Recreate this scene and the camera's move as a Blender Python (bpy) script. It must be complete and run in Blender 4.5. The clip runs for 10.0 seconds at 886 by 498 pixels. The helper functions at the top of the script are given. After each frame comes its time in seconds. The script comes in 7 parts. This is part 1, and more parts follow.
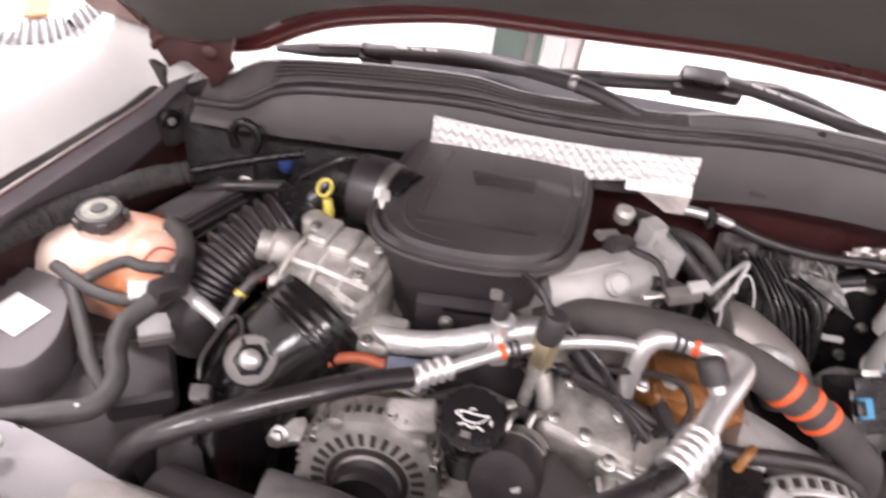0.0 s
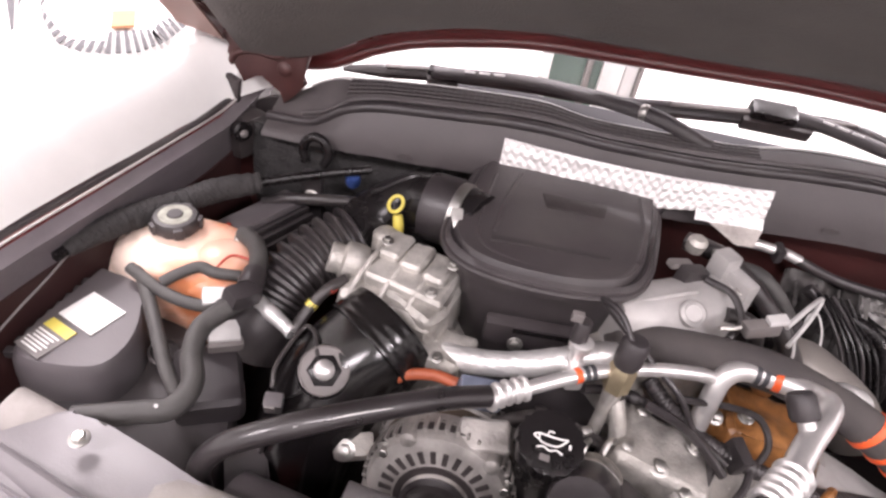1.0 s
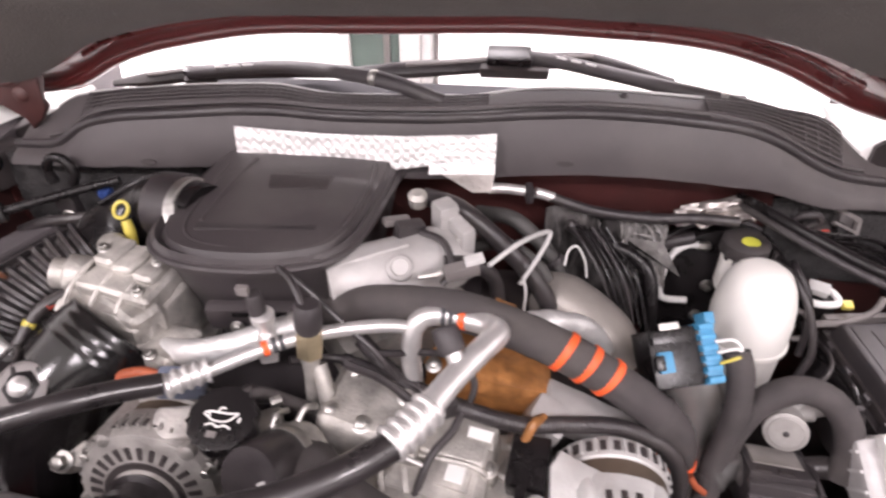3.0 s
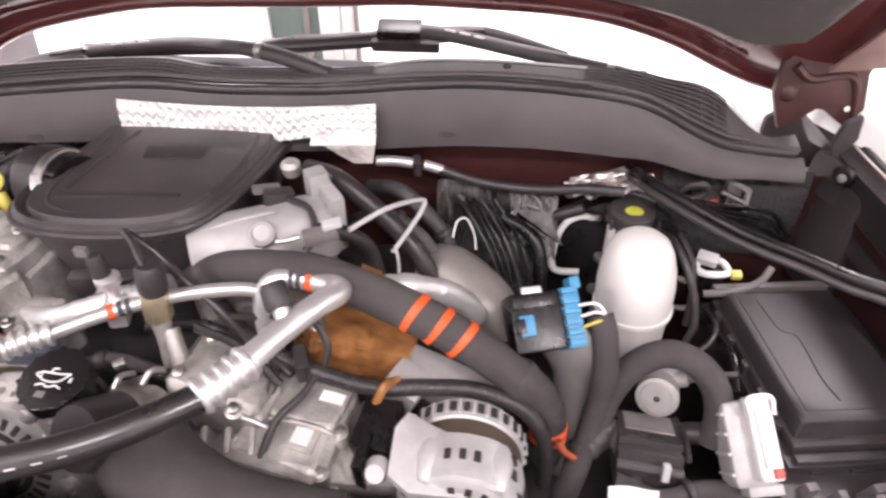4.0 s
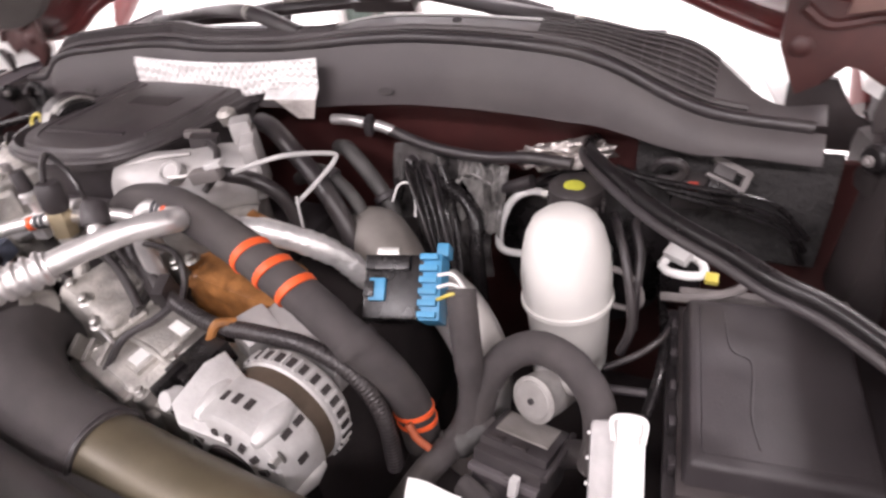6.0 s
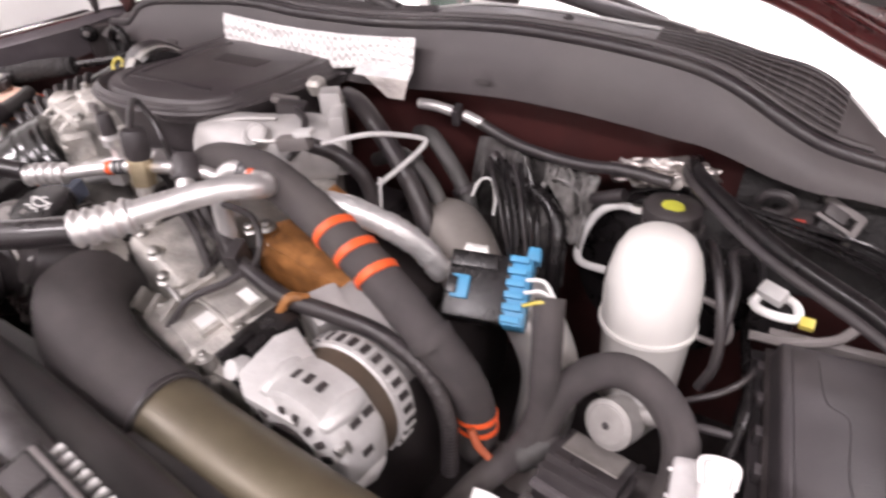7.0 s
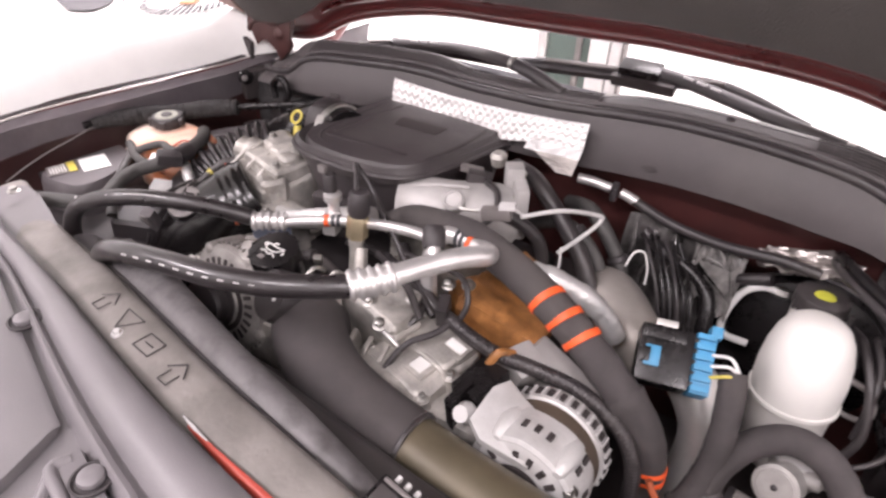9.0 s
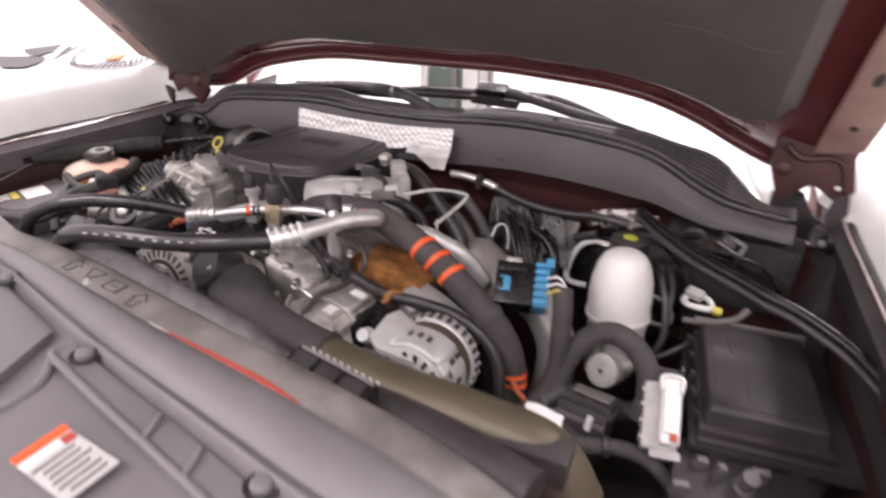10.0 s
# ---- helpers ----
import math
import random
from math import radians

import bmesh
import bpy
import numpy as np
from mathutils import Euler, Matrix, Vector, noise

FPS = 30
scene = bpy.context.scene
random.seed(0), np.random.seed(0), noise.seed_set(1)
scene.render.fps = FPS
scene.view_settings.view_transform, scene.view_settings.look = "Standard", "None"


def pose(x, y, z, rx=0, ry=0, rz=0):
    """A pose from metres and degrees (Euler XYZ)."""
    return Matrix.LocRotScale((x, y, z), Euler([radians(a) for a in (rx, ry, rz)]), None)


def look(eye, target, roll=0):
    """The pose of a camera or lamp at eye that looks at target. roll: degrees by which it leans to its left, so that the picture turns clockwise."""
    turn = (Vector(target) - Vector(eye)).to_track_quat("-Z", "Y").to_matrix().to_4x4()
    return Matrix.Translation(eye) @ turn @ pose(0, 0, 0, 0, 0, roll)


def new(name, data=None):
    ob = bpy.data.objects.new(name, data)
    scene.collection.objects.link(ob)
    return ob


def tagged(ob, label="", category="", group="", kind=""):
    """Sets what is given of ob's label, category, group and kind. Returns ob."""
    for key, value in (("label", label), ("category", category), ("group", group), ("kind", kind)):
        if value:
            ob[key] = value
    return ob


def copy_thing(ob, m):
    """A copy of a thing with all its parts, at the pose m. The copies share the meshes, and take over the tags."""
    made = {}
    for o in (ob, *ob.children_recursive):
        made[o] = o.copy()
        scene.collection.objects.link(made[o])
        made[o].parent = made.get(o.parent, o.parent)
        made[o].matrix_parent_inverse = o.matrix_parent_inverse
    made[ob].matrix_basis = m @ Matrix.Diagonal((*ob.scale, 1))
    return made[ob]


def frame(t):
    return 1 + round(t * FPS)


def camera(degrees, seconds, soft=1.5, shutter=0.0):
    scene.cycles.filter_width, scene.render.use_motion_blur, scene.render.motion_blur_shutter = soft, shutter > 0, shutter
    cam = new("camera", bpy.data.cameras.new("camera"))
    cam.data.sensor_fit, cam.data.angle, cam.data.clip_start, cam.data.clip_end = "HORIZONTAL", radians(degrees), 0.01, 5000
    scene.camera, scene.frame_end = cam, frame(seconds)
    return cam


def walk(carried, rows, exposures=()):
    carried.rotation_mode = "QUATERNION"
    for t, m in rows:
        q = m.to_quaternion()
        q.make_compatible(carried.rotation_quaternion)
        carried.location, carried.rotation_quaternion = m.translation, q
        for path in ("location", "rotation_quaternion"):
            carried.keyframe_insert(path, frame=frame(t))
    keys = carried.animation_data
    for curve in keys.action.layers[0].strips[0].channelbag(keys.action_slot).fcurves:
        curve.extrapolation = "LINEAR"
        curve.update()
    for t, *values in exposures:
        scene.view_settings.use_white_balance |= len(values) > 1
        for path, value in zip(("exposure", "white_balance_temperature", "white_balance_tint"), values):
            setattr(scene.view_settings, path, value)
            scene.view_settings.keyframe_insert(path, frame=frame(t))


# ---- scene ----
cam = camera(72.18, 10.0, soft=2.5, shutter=0.5)
PATH = [
    (0.0, -0.2741, -0.819, 1.7966, 48.21, -6.55, 7.87),
    (0.5, -0.3467, -0.8263, 1.7915, 50.76, -7.5, 10.02),
    (1.0, -0.3433, -0.8383, 1.7776, 50.53, -7.53, 10.92),
    (1.5, -0.2563, -0.8313, 1.7805, 51.03, -4.83, 8.58),
    (2.0, -0.1698, -0.8206, 1.7934, 51.64, -2.84, 7.16),
    (2.5, -0.0643, -0.8131, 1.7836, 51.69, -1.42, 4.83),
    (3.0, 0.0294, -0.8104, 1.7821, 50.55, -0.54, 3.97),
    (3.2, 0.064, -0.8134, 1.7723, 50.29, -0.67, 3.75),
    (4.5, 0.2757, -0.8333, 1.7419, 51.09, 0.05, 2.74),
    (5.0, 0.3497, -0.8405, 1.7375, 50.63, 1.01, 2.07),
    (5.2, 0.4101, -0.8466, 1.7098, 51.35, 2.89, 3.12),
    (6.3, 0.6526, -0.6844, 1.6015, 53.1, 6.5, 30.0),
    (6.5, 0.6431, -0.6817, 1.5824, 52.87, 4.48, 30.42),
    (7.0, 0.5419, -0.7345, 1.6202, 53.13, 2.05, 30.19),
    (7.5, 0.4766, -0.7969, 1.6347, 54.28, -0.49, 33.18),
    (8.0, 0.4118, -0.8542, 1.6717, 53.94, -0.84, 31.85),
    (8.5, 0.3334, -0.906, 1.6944, 54.86, -3.23, 33.71),
    (9.0, 0.352, -0.9164, 1.7336, 55.15, -1.66, 32.93),
    (9.5, 0.4299, -0.9856, 1.7937, 57.14, -1.65, 29.67),
    (10.0, 0.5452, -1.1513, 1.7314, 61.48, -1.49, 24.46),
]
walk(cam, [(t, pose(x, y, z, rx, ry, rz)) for t, x, y, z, rx, ry, rz in PATH],
     exposures=[(0.0, 0.79), (1.0, 0.76), (2.5, 0.85), (4.0, 0.88), (6.0, 0.78), (7.0, 0.87), (8.0, 0.91), (9.0, 0.75), (9.5, 0.60), (10.0, 0.27)])

# ---- light ----
world = bpy.data.worlds.new("world")
world.use_nodes = True
scene.world = world
wbg = world.node_tree.nodes["Background"]
wbg.inputs[0].default_value = (1.0, 0.93, 0.96, 1)
wbg.inputs[1].default_value = 0.15


def area_light(name, x, y, z, sx, sy, watts, target):
    d = bpy.data.lights.new(name, "AREA")
    d.shape, d.size, d.size_y, d.energy, d.color = "RECTANGLE", sx, sy, watts, (1.0, 0.9, 0.945)
    ob = new(name, d)
    ob.matrix_world = look((x, y, z), target)
    return ob


for lx in (-2.4, 0.0, 2.4):
    for ly in (-2.6, 1.2, 4.4):
        area_light("ceiling_lamp_light", lx, ly, 3.93, 1.1, 0.5, {-2.4: 98, 0.0: 45, 2.4: 82}[lx] * (0.65 if ly < 0 else 1.05), (lx, ly, 0))


# ---- materials ----
def material(name, color, rough=0.5, metal=0.0, spread=0.25, scale=20.0, bump=0.15, bump_scale=120.0, coat=0.0, rand=0.0,
             transmission=0.0, stain=None, stain_amount=0.35, stain_scale=6.0, subsurface=0.0, emission=0.0, rough_spread=0.15):
    m = bpy.data.materials.new(name)
    m.use_nodes = True
    nt = m.node_tree
    n, l = nt.nodes, nt.links
    b = n["Principled BSDF"]
    geo = n.new("ShaderNodeTexCoord")
    big = n.new("ShaderNodeTexNoise")
    big.inputs["Scale"].default_value, big.inputs["Detail"].default_value, big.inputs["Roughness"].default_value = scale, 5.0, 0.6
    l.new(geo.outputs["Object"], big.inputs["Vector"])
    ramp = n.new("ShaderNodeValToRGB")
    ramp.color_ramp.elements[0].position, ramp.color_ramp.elements[1].position = 0.3, 0.72
    lo = [max(0.0, c * (1 - spread)) for c in color]
    hi = [min(1.0, c * (1 + spread)) for c in color]
    ramp.color_ramp.elements[0].color, ramp.color_ramp.elements[1].color = (*lo, 1), (*hi, 1)
    l.new(big.outputs["Fac"], ramp.inputs[0])
    out = ramp.outputs[0]
    if stain:
        st = n.new("ShaderNodeTexNoise")
        st.inputs["Scale"].default_value, st.inputs["Detail"].default_value = stain_scale, 7.0
        l.new(geo.outputs["Object"], st.inputs["Vector"])
        sr = n.new("ShaderNodeValToRGB")
        sr.color_ramp.elements[0].position, sr.color_ramp.elements[1].position = 0.48, 0.68
        sr.color_ramp.elements[0].color, sr.color_ramp.elements[1].color = (0, 0, 0, 1), (stain_amount,) * 3 + (1,)
        l.new(st.outputs["Fac"], sr.inputs[0])
        mix = n.new("ShaderNodeMixRGB")
        mix.inputs[2].default_value = (*stain, 1)
        l.new(sr.outputs[0], mix.inputs[0])
        l.new(out, mix.inputs[1])
        out = mix.outputs[0]
    if rand:
        info = n.new("ShaderNodeObjectInfo")
        hsv = n.new("ShaderNodeHueSaturation")
        ma = n.new("ShaderNodeMapRange")
        ma.inputs["To Min"].default_value, ma.inputs["To Max"].default_value = 1 - rand, 1 + rand
        l.new(info.outputs["Random"], ma.inputs[0])
        l.new(ma.outputs[0], hsv.inputs["Value"])
        l.new(out, hsv.inputs["Color"])
        out = hsv.outputs[0]
    l.new(out, b.inputs["Base Color"])
    b.inputs["Metallic"].default_value = metal
    rr = n.new("ShaderNodeMapRange")
    rr.inputs["To Min"].default_value, rr.inputs["To Max"].default_value = max(0.02, rough - rough_spread), min(1.0, rough + rough_spread)
    l.new(big.outputs["Fac"], rr.inputs[0])
    l.new(rr.outputs[0], b.inputs["Roughness"])
    b.inputs["Coat Weight"].default_value = coat
    b.inputs["Coat Roughness"].default_value = 0.06
    b.inputs["Transmission Weight"].default_value = transmission
    if subsurface:
        b.inputs["Subsurface Weight"].default_value = subsurface
        b.inputs["Subsurface Radius"].default_value = (0.02, 0.02, 0.02)
    if bump:
        fine = n.new("ShaderNodeTexNoise")
        fine.inputs["Scale"].default_value, fine.inputs["Detail"].default_value = bump_scale, 4.0
        l.new(geo.outputs["Object"], fine.inputs["Vector"])
        bp = n.new("ShaderNodeBump")
        bp.inputs["Strength"].default_value, bp.inputs["Distance"].default_value = bump, 0.004
        l.new(fine.outputs["Fac"], bp.inputs["Height"])
        l.new(bp.outputs[0], b.inputs["Normal"])
    return m


M_WHITE_WALL = material("white_wall_paint", (0.8, 0.8, 0.79), 0.6, spread=0.04, scale=3, bump=0.1)
M_FLOOR = material("pale_polished_floor", (0.72, 0.71, 0.7), 0.3, spread=0.06, scale=2, bump=0.05, stain=(0.55, 0.54, 0.53))
# Near-black metal for dark parts, and for shade coloured into depths and recesses.
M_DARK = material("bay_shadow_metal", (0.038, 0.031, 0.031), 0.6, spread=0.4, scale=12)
M_MAROON = material("maroon_paint", (0.11, 0.02, 0.02), 0.3, spread=0.15, scale=8, bump=0.02, coat=0.7)
# Maroon body paint darkened: the shade on the inner aprons is in the colour.
M_MAROON_SHADE = material("shaded_maroon_paint", (0.036, 0.013, 0.012), 0.5, spread=0.25, scale=14, bump=0.06, stain=(0.05, 0.03, 0.03))
M_LINER = material("hood_liner_felt", (0.1, 0.089, 0.084), 0.95, spread=0.15, scale=9, bump=0.5, bump_scale=300)
M_COWL = material("grey_cowl_plastic", (0.06, 0.052, 0.053), 0.55, spread=0.1, scale=16, bump=0.12, bump_scale=500, stain=(0.1, 0.091, 0.086), stain_amount=0.45, stain_scale=4)
M_PLASTIC = material("black_moulded_plastic", (0.036, 0.031, 0.033), 0.5, spread=0.2, scale=18, bump=0.12, bump_scale=450, stain=(0.085, 0.076, 0.07), stain_amount=0.4)
M_COVER = material("charcoal_cover_plastic", (0.047, 0.04, 0.042), 0.45, spread=0.15, scale=12, bump=0.2, bump_scale=500, stain=(0.105, 0.096, 0.091), stain_amount=0.55, stain_scale=5)
M_GLOSS = material("gloss_black_plastic", (0.011, 0.0095, 0.010), 0.28, spread=0.3, scale=18, bump=0.05, bump_scale=200)
M_RUBBER = material("black_rubber", (0.031, 0.0265, 0.028), 0.36, spread=0.25, scale=25, bump=0.12, bump_scale=250, stain=(0.07, 0.063, 0.058), stain_amount=0.4, stain_scale=10)
M_SLEEVE = material("grey_fabric_sleeve", (0.065, 0.057, 0.057), 0.8, spread=0.2, scale=40, bump=0.5, bump_scale=700, stain=(0.1, 0.088, 0.08), stain_amount=0.45, stain_scale=9)
M_CAST = material("cast_aluminium", (0.48, 0.46, 0.43), 0.5, metal=0.55, spread=0.42, scale=22, bump=0.35, bump_scale=260, stain=(0.22, 0.2, 0.17), stain_amount=0.5, stain_scale=14)
M_CASTPALE = material("pale_cast_aluminium", (0.48, 0.465, 0.455), 0.58, metal=0.4, spread=0.16, scale=18, bump=0.07, bump_scale=160, stain=(0.4, 0.37, 0.34), stain_amount=0.4)
M_ALU = material("bright_aluminium_tube", (0.72, 0.7, 0.69), 0.36, metal=0.7, spread=0.1, scale=30, bump=0.08, bump_scale=90)
M_STEEL = material("zinc_steel", (0.42, 0.41, 0.39), 0.42, metal=1.0, spread=0.25, scale=30, bump=0.1)
M_FOIL = material("aluminium_foil_shield", (0.80, 0.79, 0.78), 0.38, metal=0.65, spread=0.08, scale=40, bump=0.5, bump_scale=130)
M_SHIELD = material("embossed_shield_foil", (0.72, 0.70, 0.69), 0.46, metal=0.4, spread=0.06, scale=50, bump=0.25, bump_scale=200)
M_OLIVE = material("olive_coated_metal", (0.12, 0.1, 0.065), 0.42, metal=0.25, spread=0.15, scale=14, bump=0.06, stain=(0.07, 0.06, 0.045))
M_AMBER = material("amber_heat_wrap", (0.34, 0.15, 0.05), 0.4, spread=0.55, scale=28, bump=0.5, bump_scale=60, stain=(0.14, 0.06, 0.02), stain_amount=0.7, stain_scale=16)
M_ORANGE = material("orange_tape", (0.85, 0.12, 0.03), 0.5, spread=0.1, bump=0.15)
# Left gutter's plastic, greyed: the light it reflects is put into the colour.
M_GUTTER = material("lit_gutter_plastic", (0.135, 0.118, 0.127), 0.5, spread=0.2, scale=14, bump=0.15, stain=(0.13, 0.12, 0.12), stain_amount=0.4)
M_RADTOP = material("speckled_radiator_plastic", (0.13, 0.122, 0.124), 0.5, spread=0.2, scale=14, bump=0.25, stain=(0.06, 0.055, 0.055), stain_amount=0.8, stain_scale=30)
M_AIRLID = material("grey_air_box_plastic", (0.105, 0.094, 0.098), 0.5, spread=0.12, scale=12, bump=0.15, bump_scale=500, stain=(0.11, 0.105, 0.1), stain_amount=0.3)
M_FOAM = material("worn_black_foam", (0.03, 0.028, 0.028), 0.9, spread=0.35, scale=60, bump=1.0, bump_scale=160)
M_PEACH = material("peach_print", (0.4, 0.2, 0.1), 0.6, spread=0.1, bump=0.0)
M_REDRUB = material("red_silicone", (0.42, 0.06, 0.04), 0.45, spread=0.15, bump=0.1)
M_BLUE = material("blue_connector_plastic", (0.055, 0.26, 0.46), 0.45, spread=0.15, scale=30, bump=0.08)
M_WHITEPL = material("milky_white_plastic", (0.82, 0.8, 0.76), 0.4, spread=0.04, scale=10, bump=0.04, subsurface=0.15)
def fluid_shell(name, milky, fluid):
    """Milky plastic with the fluid showing through where it stands deep."""
    m = material(name, milky, 0.32, spread=0.08, scale=12, bump=0.03, subsurface=0.25)
    n, l = m.node_tree.nodes, m.node_tree.links
    b = n["Principled BSDF"]
    co, sep, no = n.new("ShaderNodeTexCoord"), n.new("ShaderNodeSeparateXYZ"), n.new("ShaderNodeTexNoise")
    no.inputs["Scale"].default_value, no.inputs["Detail"].default_value = 22.0, 3.0
    l.new(co.outputs["Object"], sep.inputs[0])
    l.new(co.outputs["Object"], no.inputs["Vector"])
    across, level, mul, add, mix = n.new("ShaderNodeMapRange"), n.new("ShaderNodeMapRange"), n.new("ShaderNodeMath"), n.new("ShaderNodeMath"), n.new("ShaderNodeMixRGB")
    across.interpolation_type = level.interpolation_type = "SMOOTHSTEP"
    across.inputs["From Min"].default_value, across.inputs["From Max"].default_value = -0.82, -0.715
    level.inputs["From Min"].default_value, level.inputs["From Max"].default_value = 1.218, 1.172
    mul.operation, add.operation, add.use_clamp = "MULTIPLY", "MULTIPLY_ADD", True
    l.new(sep.outputs["X"], across.inputs[0])
    l.new(sep.outputs["Z"], level.inputs[0])
    l.new(across.outputs[0], mul.inputs[0])
    l.new(level.outputs[0], mul.inputs[1])
    l.new(no.outputs["Fac"], add.inputs[1])
    l.new(mul.outputs[0], add.inputs[0])
    add.inputs[2].default_value = 0.04
    gain = n.new("ShaderNodeMath")
    gain.operation, gain.use_clamp = "MULTIPLY", True
    gain.inputs[1].default_value = 1.7
    l.new(add.outputs[0], gain.inputs[0])
    l.new(gain.outputs[0], mix.inputs[0])
    mix.inputs[1].default_value, mix.inputs[2].default_value = (*milky, 1), (*fluid, 1)
    l.new(mix.outputs[0], b.inputs["Base Color"])
    return m


M_TANK = fluid_shell("milky_shell_over_orange_fluid", (0.80, 0.68, 0.59), (0.78, 0.30, 0.14))
M_PAPER = material("white_label_paper", (0.8, 0.79, 0.77), 0.6, spread=0.03, bump=0.05)
M_YELLOW = material("yellow_plastic", (0.62, 0.52, 0.1), 0.4, spread=0.1, bump=0.05)
M_INK = material("dark_print", (0.05, 0.05, 0.055), 0.6, spread=0.1, bump=0.0)
M_GREYPRINT = material("grey_print", (0.045, 0.042, 0.048), 0.6, spread=0.1, bump=0.0)
M_GREYPL = material("grey_plastic", (0.17, 0.155, 0.15), 0.5, spread=0.12, bump=0.1)
M_CLIP = material("pale_grey_plastic", (0.55, 0.54, 0.53), 0.5, spread=0.1, bump=0.08)
M_GREENGREY = material("grey_green_panel", (0.09, 0.12, 0.105), 0.6, spread=0.15, scale=6)
M_GRILLE = material("grey_front_cover_plastic", (0.175, 0.163, 0.171), 0.42, spread=0.08, scale=10, bump=0.1, bump_scale=500, stain=(0.2, 0.195, 0.19), stain_amount=0.3)
M_RADMETAL = material("dusty_support_metal", (0.26, 0.24, 0.226), 0.55, metal=0.2, spread=0.2, scale=10, bump=0.25, stain=(0.1, 0.092, 0.082), stain_amount=0.75, stain_scale=9)
M_HOSE = material("greyed_hose_rubber", (0.06, 0.057, 0.055), 0.6, spread=0.25, scale=25, bump=0.12, bump_scale=250, stain=(0.11, 0.105, 0.1), stain_amount=0.4, stain_scale=12)
M_ALTDARK = material("oxidised_cast_aluminium", (0.40, 0.38, 0.36), 0.55, metal=0.6, spread=0.3, scale=24, bump=0.3, bump_scale=240, stain=(0.12, 0.11, 0.1), stain_amount=0.6, stain_scale=16)
M_ALTPALE = material("bare_die_cast_alloy", (0.58, 0.57, 0.56), 0.55, metal=0.35, spread=0.14, scale=22, bump=0.25, bump_scale=140, stain=(0.36, 0.34, 0.32), stain_amount=0.5, stain_scale=14)
M_HINGE = material("dull_maroon_steel", (0.055, 0.019, 0.017), 0.5, spread=0.25, scale=16, bump=0.08, stain=(0.03, 0.012, 0.012), stain_amount=0.5)
# Dusty foil of the bundle; also carries the shade on the heat-shield flange.
M_FOILDULL = material("dusty_shaded_foil", (0.42, 0.39, 0.37), 0.38, metal=0.9, spread=0.25, scale=30, bump=0.4, bump_scale=110)
M_DUSTCAP = material("dusty_cap_plastic", (0.3, 0.3, 0.25), 0.6, spread=0.35, scale=60, bump=0.2)
M_RUSTTUBE = material("orange_brown_tube", (0.4, 0.1, 0.045), 0.45, spread=0.2, bump=0.1)
M_ACHOSE = material("shiny_hose_rubber", (0.025, 0.0215, 0.0225), 0.32, spread=0.2, scale=25, bump=0.06, bump_scale=200, coat=0.3)
# Firewall's maroon with the shade under the cowl put into its colour.
M_FIREWALL = material("shaded_firewall_maroon", (0.047, 0.0135, 0.0125), 0.45, spread=0.3, scale=9, bump=0.05, stain=(0.03, 0.014, 0.013), stain_amount=0.7, stain_scale=5)
# Maroon hood flange coloured beige for the light bounced up from the floor.
M_FLANGE = material("bounce_lit_hood_flange", (0.3, 0.19, 0.165), 0.5, spread=0.15, scale=14, bump=0.05, stain=(0.16, 0.07, 0.06), stain_amount=0.5, stain_scale=8)
M_PIPEALU = material("satin_aluminium_pipe", (0.72, 0.7, 0.68), 0.38, metal=0.65, spread=0.1, scale=14, bump=0.05, stain=(0.5, 0.47, 0.43), stain_amount=0.4, stain_scale=10)
# Reservoir's lower half: its shade is put into a greyer milky colour.
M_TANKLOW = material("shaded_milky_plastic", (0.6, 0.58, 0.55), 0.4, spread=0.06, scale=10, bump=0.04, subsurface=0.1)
M_BRASS = material("yellowed_brass", (0.50, 0.42, 0.28), 0.4, metal=0.8, spread=0.2, bump=0.1)
M_BAG = material("clear_plastic_wrap", (0.055, 0.051, 0.05), 0.18, spread=0.9, scale=24, bump=0.8, bump_scale=45)
M_FILM = material("cloudy_plastic_film", (0.15, 0.143, 0.138), 0.22, spread=0.7, scale=30, bump=1.0, bump_scale=55)
M_DUCT = material("polished_black_plastic", (0.006, 0.005, 0.0055), 0.2, spread=0.3, scale=14, bump=0.03, stain=(0.02, 0.018, 0.017), stain_amount=0.4)
M_GLOSS.node_tree.nodes["Principled BSDF"].inputs["Specular IOR Level"].default_value = 0.32
M_LAMP = material("lamp_diffuser", (0.9, 0.9, 0.88), 0.5, bump=0)
M_LAMP.node_tree.nodes["Principled BSDF"].inputs["Emission Color"].default_value = (1, 0.9, 0.945, 1)
M_LAMP.node_tree.nodes["Principled BSDF"].inputs["Emission Strength"].default_value = 6.0
M_GLASS = bpy.data.materials.new("windshield_glass")
M_GLASS.use_nodes = True
_g = M_GLASS.node_tree.nodes["Principled BSDF"]
_g.inputs["Transmission Weight"].default_value, _g.inputs["Roughness"].default_value = 1.0, 0.0
_g.inputs["Base Color"].default_value, _g.inputs["IOR"].default_value = (0.97, 0.98, 0.97, 1), 1.05


# ---- building helpers ----
def mesh_object(name, bm, mat, smooth=True):
    me = bpy.data.meshes.new(name)
    bmesh.ops.recalc_face_normals(bm, faces=bm.faces)
    bm.to_mesh(me)
    bm.free()
    me.materials.append(mat)
    if smooth:
        for p in me.polygons:
            p.use_smooth = True
        me.set_sharp_from_angle(angle=radians(40))
    return new(name, me)


def part(name, bm, mat, parent, label="", smooth=True):
    ob = mesh_object(name, bm, mat, smooth)
    ob.parent = parent
    if parent.type == "EMPTY":
        ob.matrix_parent_inverse = Matrix.Translation(parent.location).inverted()
    return tagged(ob, label)


